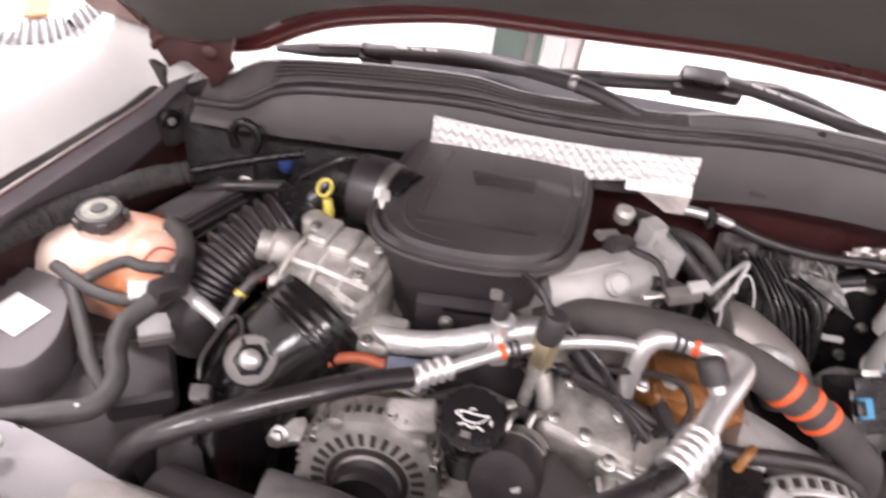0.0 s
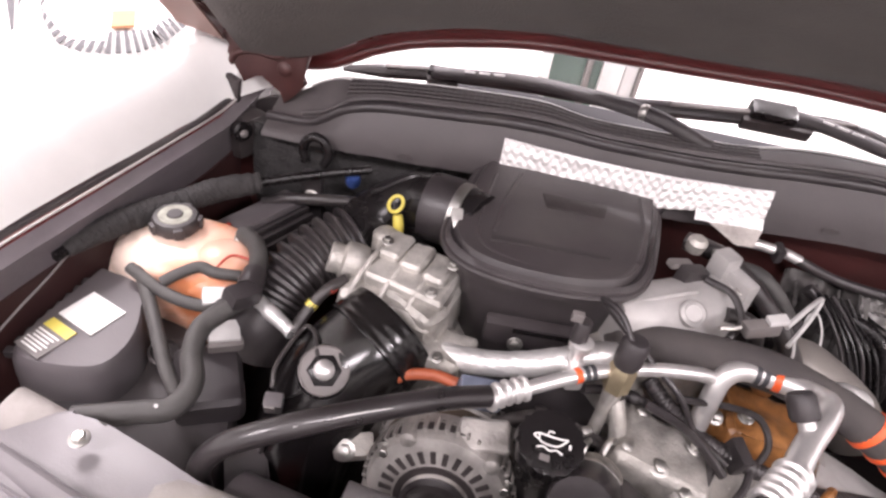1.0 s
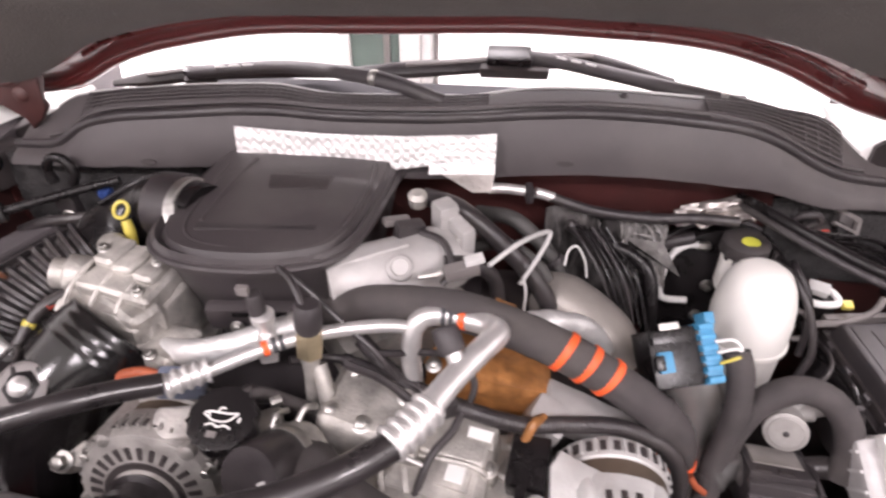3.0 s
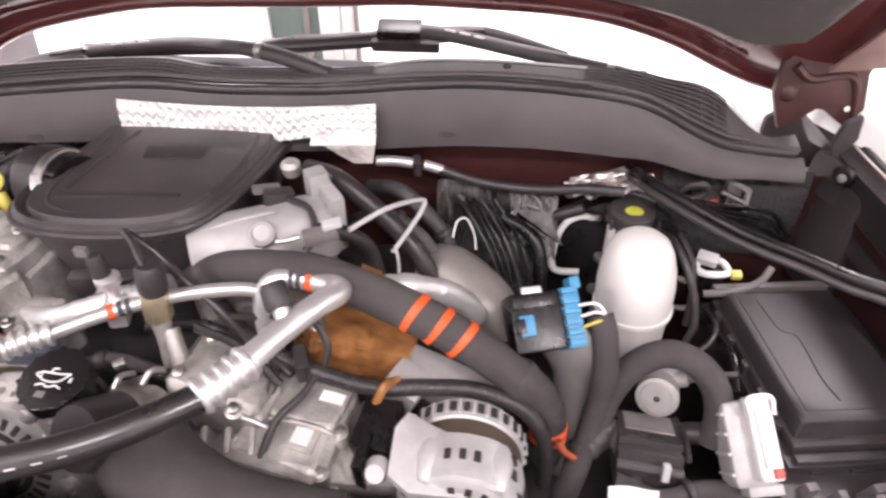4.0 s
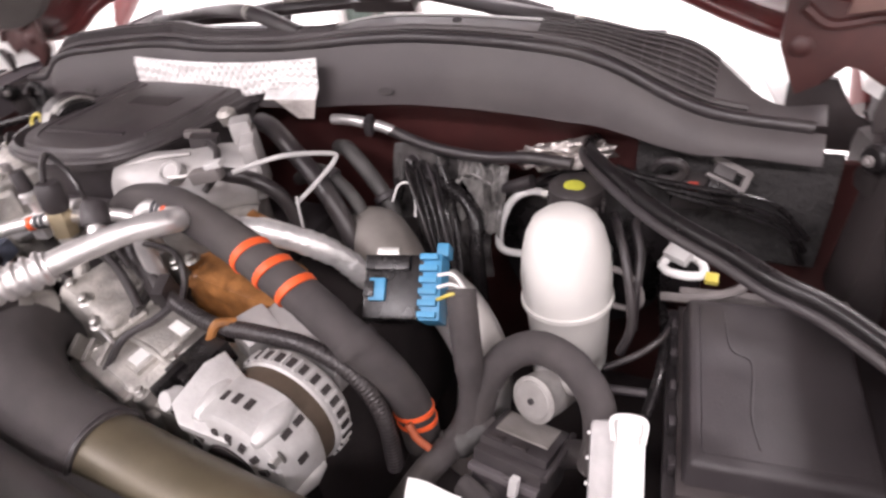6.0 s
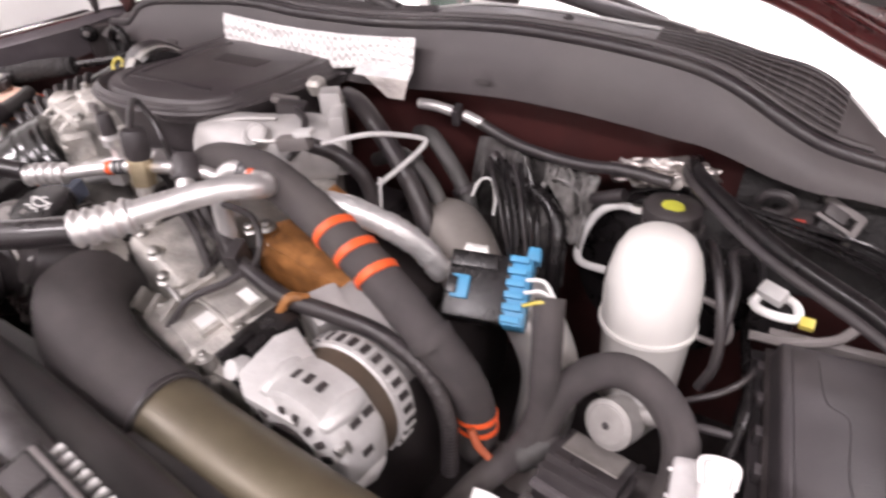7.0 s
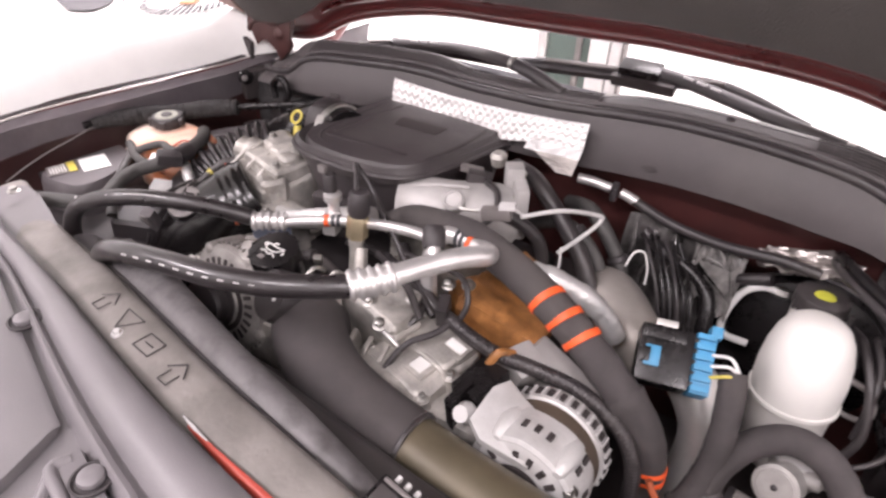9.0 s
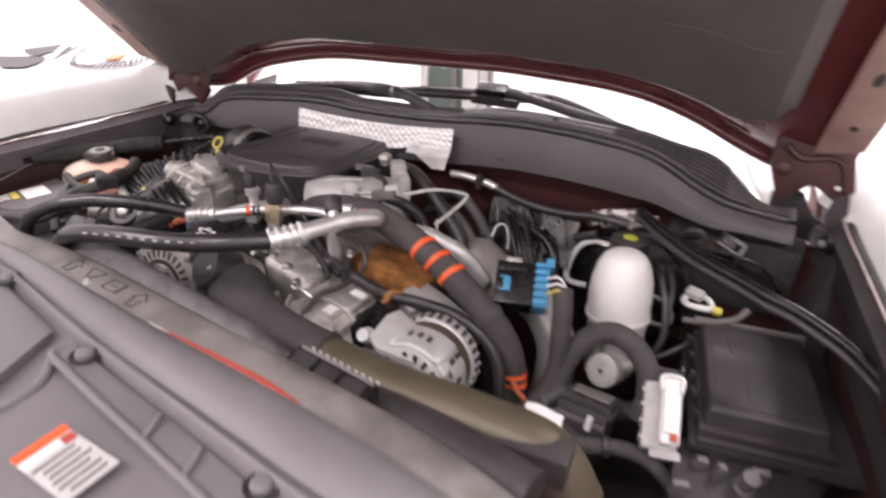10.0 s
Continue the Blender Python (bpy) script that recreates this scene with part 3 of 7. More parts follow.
wiper([(-0.029, 0.085, 1.349), (-0.140, 0.106, 1.374), (-0.313, 0.200, 1.347), (-0.447, 0.213, 1.329), (-0.505, 0.223, 1.319)],
      [(-0.691, 0.278, 1.266), (-0.597, 0.252, 1.290), (-0.446, 0.230, 1.319), (-0.260, 0.226, 1.331), (-0.118, 0.177, 1.343)], (-0.495, 0.224, 1.322), 0.5)
wiper([(0.50, 0.112, 1.338), (0.42, 0.128, 1.349), (0.27, 0.157, 1.368), (0.15, 0.177, 1.384), (0.085, 0.181, 1.388)],
      [(-0.222, 0.164, 1.354), (-0.095, 0.156, 1.368), (0.074, 0.190, 1.371), (0.215, 0.201, 1.376), (0.360, 0.203, 1.344)], (0.075, 0.181, 1.385))

# ---- hood, propped open ----
hood = thing("hood", (0, 0.16, 1.4), "open maroon hood with a dark felt liner on its underside", "hood")
HOOD_Z = [(-0.86, 1.31), (-0.735, 1.312), (-0.66, 1.33), (-0.62, 1.358), (-0.576, 1.382), (-0.45, 1.413), (-0.33, 1.433), (-0.1, 1.44), (0.1, 1.448), (0.32, 1.44), (0.423, 1.426), (0.518, 1.398), (0.631, 1.345), (0.715, 1.318), (0.86, 1.31)]
hz = lambda x: smooth_table(HOOD_Z, x, 0.015)
HX = [-0.90 + 0.0211 * k for k in range(81)]
up = Vector((0, -math.cos(radians(42)), math.sin(radians(42))))
nrm = Vector((0, -up.z, up.y))  # underside, towards the engine
rows = []
for d, o in ((0.0, 0.0), (0.012, -0.012), (0.03, -0.016), (0.06, -0.006), (0.085, -0.006), (0.3, -0.02), (0.6, -0.03), (0.95, -0.04)):
    rows.append([Vector((x, 0.16, hz(x) + (1.41 - hz(x)) * min(1, d * 1.2))) + up * d + nrm * -o * (-1) for x in HX])
part("inner_frame", sheet(rows, 0.012), M_MAROON, hood)
rim = [(x, 0.158, hz(x)) for x in HX[2:-2:3]]
part("rear_edge", tube(rim, 0.013, 10, 2), M_MAROON, hood)
part("rear_bead", tube([Vector((x, 0.16, hz(x) + 0.004)) + up * 0.045 - nrm * 0.0 + Vector((0, -0.012, 0.0)) for x in [-0.62 + 0.04 * k for k in range(32)]], 0.004, 8, 2), M_MAROON, hood)


def hood_at(x, d, out):
    """A point of the underside, d along the hood from its rear edge, out below its frame."""
    return Vector((x, 0.16, hz(x) + (1.41 - hz(x)) * min(1, d * 1.2))) + up * d + nrm * out


def liner_edge(x):
    return 0.105 - 0.13 * min(0.32, max(0, -x - 0.45)) + 7.0 * max(0, x - 0.56) ** 2


lin = []
for d in (0.0, 0.015, 0.1, 0.3, 0.6, 0.9):
    row = []
    for k in range(61):
        x = -0.828 + 1.498 * k / 60
        row.append(hood_at(x, liner_edge(x) + d, 0.006 if d == 0 or k in (0, 60) else 0.026))
    lin.append(row)
liner = part("liner", sheet(lin, 0.006), M_LINER, hood, "dark grey felt hood liner")
for d0, x0, x1 in ((0.34, 0.12, 0.42), (0.26, -0.55, -0.2), (0.52, -0.3, 0.35), (0.2, 0.45, 0.62)):
    ridge = []
    for k in range(13):
        x = x0 + (x1 - x0) * k / 12
        ridge.append(hood_at(x, liner_edge(x) + d0 + 0.012 * math.sin(k * 0.26), 0.027))
    part("liner_ridge", tube(ridge, 0.006, 8, 2), M_LINER, liner)
for s in (-1, 1):
    if s < 0:
        web = [(-0.799, 1.395), (-0.842, 1.372), (-0.841, 1.362), (-0.827, 1.356), (-0.85, 1.289), (-0.833, 1.252), (-0.831, 1.282), (-0.788, 1.31), (-0.775, 1.312), (-0.742, 1.288), (-0.739, 1.266), (-0.716, 1.287), (-0.699, 1.307), (-0.704, 1.32), (-0.691, 1.357), (-0.69, 1.40), (-0.72, 1.43)]
        leg = [(-0.829, 1.312), (-0.849, 1.225), (-0.815, 1.225), (-0.811, 1.27), (-0.806, 1.302)]
        ridge = ((-0.71, 1.372), (-0.745, 1.352), (-0.79, 1.352), (-0.825, 1.335), (-0.84, 1.275))
        spots = ((-0.82, 1.306), (-0.735, 1.33))
    else:
        web = [(0.667, 1.389), (0.668, 1.339), (0.682, 1.306), (0.694, 1.279), (0.721, 1.294), (0.74, 1.319), (0.754, 1.317), (0.80, 1.286), (0.797, 1.256), (0.819, 1.299), (0.795, 1.375), (0.805, 1.396), (0.788, 1.41), (0.755, 1.445), (0.70, 1.43)][::-1]
        leg = [(0.783, 1.303), (0.777, 1.268), (0.79, 1.205), (0.814, 1.205), (0.815, 1.254), (0.804, 1.315)]
        ridge = ((0.685, 1.385), (0.715, 1.365), (0.765, 1.372), (0.787, 1.352), (0.806, 1.285))
        spots = ((0.785, 1.319), (0.69, 1.34))
    brk = part("hinge_bracket", slab(web, Matrix.Translation((0, 0.097, 0)) @ Matrix.Rotation(radians(90), 4, "X"), 0.012, 0.003), M_HINGE, hood, "maroon hood hinge bracket")
    part("hinge_leg", slab(leg, Matrix.Translation((0, 0.072, 0)) @ Matrix.Rotation(radians(90), 4, "X"), 0.012, 0.003), M_DARK, hood, "dark steel hinge leg")
    part("bracket_fold", tube([(x, 0.084, z) for x, z in ridge], [0.008, 0.007, 0.006, 0.006, 0.004], 8), M_HINGE, brk)
    part("bracket_hole", lathe([(0.0045, 0), (0.0045, 0.002)], basis((spots[0][0], 0.0825, spots[0][1]), (0, -1, 0)), 14), M_PAPER, brk, "pale bolt hole")
    part("bracket_dimple", lathe([(0.014, 0), (0.011, 0.004), (0.004, 0.006)], basis((spots[1][0], 0.085, spots[1][1]), (0, -1, 0.1)), 16), M_HINGE, brk)
    x0, x1, d0 = (0.727, 0.799, 0.10) if s > 0 else (-0.838, -0.902, 0.085)
    edge = part("edge_flange", sheet([[hood_at(x0 + (x1 - x0) * w, d0 + d + 0.03 * w, 0.018) for d in (0.0, 0.05, 0.15, 0.3, 0.45, 0.6, 0.8)] for w in (0.0, 0.5, 0.92, 1.0)], 0.004), M_FLANGE, hood, "hood edge flange coloured pale beige for bounced light")
    for d, w, k in (((0.13, 0.5, 2.6), (0.38, 0.5, 1.0)) if s < 0 else ((0.09, 0.5, 1.0), (0.21, 0.4, 2.4), (0.45, 0.5, 1.0))):
        part("flange_hole", lathe([(0.008, 0), (0.008, 0.0015)], basis(hood_at(x0 + (x1 - x0) * w, d0 + d, 0.0215), nrm), 18, sx=0.8, sy=k), M_DARK, edge)
    part("lower_leaf", block(pose(s * 0.80, 0.065, 1.212, 0, s * 6, 0), (0.05, 0.03, 0.02), 0.006), M_DARK, hood)
    hub = lathe([(0.010, -0.012), (0.016, -0.010), (0.0175, 0.005), (0.014, 0.009), (0.006, 0.010)], basis((s * 0.785, 0.015, 1.238), (-s, -0.75, 0.1)), 20)
    piv = part("pivot", hub, M_GLOSS, hood, "dark hinge pivot")
    part("pivot_bolt", bolt((s * 0.776, 0.004, 1.24), (-s, -0.75, 0.1), 0.0045, 0.006), M_GREYPL, piv)
    part("pivot_mount", block(pose(s * 0.80, 0.055, 1.212, 0, 0, s * 20), (0.05, 0.075, 0.07), 0.016), M_DARK, hood)

# ---- fender covers ----
for s in (-1, 1):
    cov = thing("fender_cover", (s * 0.95, -0.1, 1.3), "white vinyl fender cover mat with dark printed stripes", "fender cover", "fender covers")
    prof = [(0.848, 1.270), (0.858, 1.300), (0.88, 1.340), (0.905, 1.357), (1.0, 1.361), (1.12, 1.362), (1.24, 1.362), (1.30, 1.33), (1.32, 1.24), (1.325, 1.0), (1.325, 0.8)]
    rows = []
    for k in range(32):
        y = -0.62 + 0.05 * k
        fall = 0.14 * max(0, -0.35 - y)
        over = 0.05 * min(1.0, max(0.0, (y - 0.05) / 0.06))
        rows.append([Vector((s * (x + splay(s, y) * max(0.0, min(1.0, (0.98 - x) / 0.08)) - (over if x < 0.91 else 0.0) + 0.004 * noise.noise(Vector((x * 9, y * 9, s)))), y, z - fall + 0.0012 * noise.noise(Vector((x * 6, y * 5, 3 + s))))) for x, z in prof])
    part("mat", sheet(rows, 0.005), M_PAPER, cov)
    PRINT = Matrix.Translation((0, 0, 1.3665))
    RAYS = PRINT @ Matrix.Translation((-0.01, -0.05, 0))
    if s < 0:
        LOW = [(0.0, (-1.175, 0.096)), (0.12, (-1.104, 0.009)), (0.25, (-1.028, -0.062)), (0.34, (-0.981, -0.072)), (0.44, (-0.948, -0.060)), (0.55, (-0.915, -0.037)), (0.70, (-0.902, 0.021)), (0.86, (-0.910, 0.104)), (1.0, (-0.940, 0.184))]
        HIGH = [(0.0, (-1.185, 0.129)), (0.12, (-1.125, 0.04)), (0.2, (-1.058, -0.016)), (0.27, (-1.022, -0.040)), (0.42, (-0.973, -0.021)), (0.43, (-0.993, 0.011)), (0.66, (-0.945, 0.055)), (0.67, (-0.932, 0.025)), (0.72, (-0.952, 0.083)), (0.9, (-0.944, 0.150)), (1.0, (-0.957, 0.190))]
        pick = lambda tab, u: Vector((lerp_table([(a, p[0]) for a, p in tab], u), lerp_table([(a, p[1]) for a, p in tab], u), 0))
        for k in range(26):
            u0, u1 = k / 26 + 0.006, k / 26 + 0.027
            q = [pick(LOW, u0), pick(LOW, u1), pick(HIGH, u1), pick(HIGH, u0)]
            part("stripe", slab([(p.x, p.y) for p in q], PRINT, 0.0015, 0), M_GREYPRINT, cov)
        part("patch", slab([(-0.998, 0.025), (-0.972, 0.045), (-1.005, 0.105), (-1.034, 0.085)], PRINT, 0.004, 0), M_PEACH, cov, "small peach printed patch")
        for q in ([(-1.30, -0.06), (-1.197, 0.001), (-1.179, 0.014), (-1.144, 0.017), (-1.104, -0.027), (-1.082, -0.077), (-1.088, -0.094), (-1.12, -0.115)], [(-1.30, 0.06), (-1.28, 0.17), (-1.245, 0.128), (-1.218, 0.101), (-1.186, 0.028), (-1.19, 0.015), (-1.23, 0.02)], [(-1.233, 0.151), (-1.221, 0.161), (-1.101, 0.006), (-1.098, -0.004)], [(-1.217, 0.168), (-1.209, 0.174), (-1.148, 0.073)]):
            part("ray_stripe", slab(q, RAYS if s < 0 else PRINT, 0.0015, 0), M_GREYPRINT, cov)
    else:
        for q in ([(0.965, 0.311), (0.988, 0.319), (1.046, 0.3), (1.035, 0.279), (0.964, 0.294)], [(0.93, 0.246), (1.018, 0.248), (1.001, 0.215), (0.934, 0.212), (0.928, 0.225)], [(0.925, 0.171), (0.987, 0.189), (0.96, 0.137), (0.921, 0.137)], [(1.036, 0.381), (1.102, 0.407), (1.072, 0.35), (1.025, 0.355)]):
            part("ray_stripe", slab(q, RAYS if s < 0 else PRINT, 0.0015, 0), M_GREYPRINT, cov)

# ---- front: radiator support and upper cover ----
sup = thing("radiator_support", (0, -0.68, 1.24), "dusty dark metal radiator support beam with stamped arrows", "radiator support")
SUP_Y = [(-0.80, -0.50), (-0.67, -0.56), (-0.45, -0.605), (-0.28, -0.637), (-0.15, -0.668), (-0.05, -0.684), (0.1, -0.70), (0.3, -0.718), (0.45, -0.742), (0.6, -0.82), (0.8, -0.98)]
sy = lambda x: smooth_table(SUP_Y, x, 0.05)
SUP_Z = [(-0.80, 1.195), (-0.67, 1.215), (-0.45, 1.25), (-0.25, 1.277), (0.0, 1.280), (0.2, 1.268), (0.3, 1.258), (0.45, 1.245), (0.8, 1.22)]
sz = lambda x: smooth_table(SUP_Z, x, 0.05)
SX = [-0.80 + 0.04 * k for k in range(41)]
bz = lambda x: sz(x) - 0.010
part("beam", sheet([[Vector((x, sy(x) + dy, bz(x) + dz)) for x in SX[:33]] for dy, dz in ((-0.08, -0.08), (-0.052, -0.012), (-0.046, -0.002), (-0.03, 0.0015), (-0.01, 0.0015), (0.006, -0.001), (0.014, -0.008), (0.018, -0.03))], 0.004), M_RADMETAL, sup)
LEDGE_X = [-0.42 + 0.035 * k for k in range(17)]
ledge_dip = lambda x: -0.01 - 0.05 * max(0.0, x + 0.02) - 0.25 * max(0.0, x - 0.06)
ledge_w = lambda x: 1.1 - 1.2 * max(-0.3, min(0.12, x + 0.05))
part("rear_ledge", sheet([[Vector((x, sy(x) + 0.012 + dy * ledge_w(x), bz(x) + dz + ledge_dip(x))) for x in LEDGE_X] for dy, dz in ((0.0, -0.024), (0.008, -0.008), (0.018, 0.0), (0.030, 0.0), (0.042, -0.008), (0.049, -0.026), (0.052, -0.09))], 0.004), M_RADTOP, sup, "speckled grey radiator top ledge")
part("rear_flange", tube([(x, sy(x) + 0.020, bz(x) + ledge_dip(x) - 0.008) for x in LEDGE_X[:-2]], 0.003, 8, 2), M_PLASTIC, sup)


def stamped(x, kind_of, bm):
    m = Matrix.Translation((x, sy(x) - 0.018, bz(x) + 0.003)) @ Matrix.Rotation(radians(-6), 4, "Z") @ Matrix.Scale(0.72, 4)
    if kind_of == "arrow":
        for p in (((-0.01, -0.022), (-0.01, 0.0)), ((0.01, -0.022), (0.01, 0.0)), ((-0.02, 0.0), (0, 0.02)), ((0.02, 0.0), (0, 0.02)), ((-0.01, -0.022), (0.01, -0.022))):
            tube([m @ Vector((*p[0], 0)), m @ Vector(((p[0][0] + p[1][0]) / 2, (p[0][1] + p[1][1]) / 2, 0)), m @ Vector((*p[1], 0))], 0.0008, 6, 2, bm)
    elif kind_of == "vee":
        for p in (((-0.024, 0.016), (0, -0.02)), ((0.024, 0.016), (0, -0.02)), ((-0.024, 0.016), (0.024, 0.016))):
            tube([m @ Vector((*p[0], 0)), m @ Vector(((p[0][0] + p[1][0]) / 2, (p[0][1] + p[1][1]) / 2, 0)), m @ Vector((*p[1], 0))], 0.0008, 6, 2, bm)
    else:
        for p in (((-0.02, -0.015), (0.02, -0.015)), ((-0.02, 0.015), (0.02, 0.015)), ((-0.02, -0.015), (-0.02, 0.015)), ((0.02, -0.015), (0.02, 0.015)), ((-0.01, 0), (0.01, 0))):
            tube([m @ Vector((*p[0], 0)), m @ Vector(((p[0][0] + p[1][0]) / 2, (p[0][1] + p[1][1]) / 2, 0)), m @ Vector((*p[1], 0))], 0.0008, 6, 2, bm)
    return bm


for x, k in ((-0.268, "arrow"), (-0.213, "vee"), (-0.157, "box"), (-0.10, "arrow")):
    part("stamped_mark", stamped(x, k, bmesh.new()), M_PLASTIC, sup)
part("bolt", bolt((-0.674, -0.568, 1.2345), r=0.0065, h=0.007), M_STEEL, sup)
part("bolt", bolt((-0.205, sy(-0.205) - 0.034, bz(-0.205) - 0.001), r=0.0045, h=0.006), M_CLIP, sup)
part("red_strip", tube([(-0.035, sy(-0.035) - 0.044, bz(0) + 0.003), (0.01, sy(0.01) - 0.045, bz(0) + 0.004), (0.07, sy(0.07) - 0.045, bz(0.07) + 0.004), (0.15, sy(0.15) - 0.044, bz(0.15) + 0.003), (0.2, sy(0.2) - 0.042, bz(0.2) - 0.002)], [0.0015, 0.004, 0.0065, 0.0075, 0.004], 8, flat=0.5), M_REDRUB, sup, "red warning strip")
part("pale_tip", tube([(-0.047, sy(-0.047) - 0.041, bz(0) + 0.004), (-0.03, sy(-0.03) - 0.042, bz(0) + 0.004), (-0.005, sy(-0.005) - 0.043, bz(0) + 0.005)], [0.001, 0.002, 0.0015], 6), M_CLIP, sup)

cover = thing("grille_top_cover", (0, -0.82, 1.25), "grey moulded plastic cover over the grille with ridges and pins", "cover")
GY = lambda x: sy(x) - 0.05
GF = lambda x: 1.0 + 1.2 * (x + 0.03)
gpt = lambda x, dy, dz: Vector((x, GY(x) + dy * max(0.5, min(1.35, GF(x))), sz(x) + dz + 0.006))
rows = []
for dy, dz in ((0.0, -0.03), (-0.003, 0.001), (-0.010, 0.008), (-0.020, 0.011), (-0.032, 0.010), (-0.043, 0.005), (-0.050, -0.001), (-0.0545, -0.0045), (-0.057, -0.003), (-0.0605, 0.003), (-0.065, 0.0045), (-0.069, 0.001), (-0.073, -0.012), (-0.078, -0.017), (-0.12, -0.018), (-0.2, -0.022), (-0.28, -0.05), (-0.34, -0.12), (-0.37, -0.2)):
    rows.append([gpt(x, dy, dz) for x in SX[:34]])
part("shell", sheet(rows, 0.003), M_GRILLE, cover)
PX = [-0.085 + 0.035 * k for k in range(15)]
part("pin_pad", sheet([[gpt(x, dy, dz) for x in PX] for dy, dz in ((-0.076, -0.018), (-0.078, -0.005), (-0.085, -0.004), (-0.102, -0.005), (-0.106, -0.018))], 0.003), M_GRILLE, cover)
part("frame_rib", tube([gpt(-0.082, -0.088, -0.008)] + [gpt(x, -0.106, -0.006) for x in PX], [0.006] * 16, 10, 3), M_GRILLE, cover)
part("frame_rib", tube([gpt(-0.085, -0.104, -0.008), Vector((-0.066, -0.86, 1.266)), Vector((-0.07, -0.90, 1.264)), Vector((-0.08, -0.97, 1.258))], 0.006, 10), M_GRILLE, cover)
pad = []
for v in (0.0, 0.05, 0.3, 0.6, 1.0):
    xr = -0.125 + 0.035 * v
    pad.append([Vector((x, -0.795 - 0.30 * (x + 0.125) - 0.13 * v, sz(x) + 0.006 - (0.004 if v not in (0.0,) else 0.008) - 0.006 * v)) for x in [-0.52 + (xr + 0.52) * k / 12 for k in range(13)]])
part("raised_pad", sheet(pad, 0.012), M_GRILLE, cover)
for x in (0.1, 0.165):
    part("cross_rib", tube([gpt(x, -0.08, -0.002), gpt(x + 0.006, -0.092, -0.001), gpt(x + 0.008, -0.104, -0.003)], 0.0035, 8), M_GRILLE, cover)
for x, y in ((-0.046, -0.812), (0.243, -0.862), (-0.30, -0.735)):
    pm = Matrix.Translation((x, y, sz(x) + 0.002)) @ Matrix.Scale(0.85, 4)
    part("pin_ring", lathe([(0.021, 0), (0.0215, 0.003), (0.019, 0.0035), (0.0165, 0.001)], pm, 26), M_PLASTIC, cover)
    part("push_pin", lathe([(0.0125, 0.0), (0.0135, 0.004), (0.0125, 0.008), (0.009, 0.010), (0.003, 0.0105)], pm, 22), M_GRILLE, cover)
lm0 = Matrix.Translation((0.060, -0.922, 1.2705)) @ Matrix.Scale(0.86, 4) @ Matrix.Rotation(radians(-6), 4, "Z") @ Matrix.Rotation(radians(2), 4, "X")
wlab = part("warning_label", block(lm0, (0.105, 0.062, 0.0015), 0), M_CLIP, cover, "printed warning label")
part("label_bar", block(lm0 @ Matrix.Translation((-0.045, 0, 0.0016)), (0.014, 0.062, 0.0012), 0), M_ORANGE, wlab, "orange label bar")
part("label_bar", block(lm0 @ Matrix.Translation((-0.029, -0.008, 0.0016)), (0.014, 0.045, 0.0012), 0), M_PAPER, wlab)
part("label_mark", block(lm0 @ Matrix.Translation((-0.027, 0.022, 0.0016)), (0.013, 0.014, 0.0012), 0), M_REDRUB, wlab)
for k in range(6):
    part("text_bar", block(lm0 @ Matrix.Translation((-0.012 + 0.011 * k, -0.004 + 0.003 * (k % 3), 0.0016)), (0.0035, 0.048 - 0.006 * (k % 2), 0.0012), 0), M_GREYPL, wlab)
part("left_plate", slab([(-0.82, -0.62), (-0.745, -0.556), (-0.726, -0.537), (-0.711, -0.53), (-0.685, -0.539), (-0.67, -0.536), (-0.60, -0.557), (-0.536, -0.578), (-0.46, -0.602), (-0.46, -0.66), (-0.60, -0.66), (-0.80, -0.68)], Matrix.Translation((0, 0, 1.2225)) @ Matrix.Rotation(radians(-1.5), 4, "Y"), 0.012, 0.004), M_GRILLE, cover)


def rough_cast(m, size, bevel, amount, freq, seed):
    """A bevelled box with the uneven skin of a sand casting."""
    bm = block(Matrix.Identity(4), size, bevel, segments=3)
    bmesh.ops.subdivide_edges(bm, edges=bm.edges[:], cuts=2, use_grid_fill=True)
    for v in bm.verts:
        p = v.co + Vector((seed, 2 * seed, 3 * seed))
        v.co = m @ (v.co + v.co.normalized() * (amount * noise.noise(p * freq) + 0.4 * amount * noise.noise(p * freq * 2.7)))
    return bm


# ---- engine block under everything ----
eng = thing("engine_block", (-0.05, -0.25, 0.76), "dark cast engine block filling the bottom of the bay", "engine")
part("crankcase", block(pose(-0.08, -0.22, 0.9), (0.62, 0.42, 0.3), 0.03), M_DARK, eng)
part("front_cover", block(pose(-0.1, -0.42, 0.95), (0.5, 0.1, 0.3), 0.02), M_CAST, eng)
part("valve_cover", block(pose(-0.42, -0.2, 1.06), (0.16, 0.34, 0.1), 0.02), M_CAST, eng)
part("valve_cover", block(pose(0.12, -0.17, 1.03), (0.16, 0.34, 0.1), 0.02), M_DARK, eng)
part("valley_plate", block(pose(-0.15, -0.18, 1.07), (0.4, 0.3, 0.06), 0.015), M_PLASTIC, eng)
for k in range(26):
    x, y = -0.35 + 0.5 * random.random(), -0.47 + 0.12 * random.random()
    part("cast_boss", rough_cast(pose(x, y, 1.05 + 0.03 * random.random(), 20 * random.random(), 20 * random.random(), 90 * random.random()), (0.03 + 0.03 * random.random(), 0.025 + 0.02 * random.random(), 0.05), 0.009, 0.003, 40, k), M_CAST, eng)

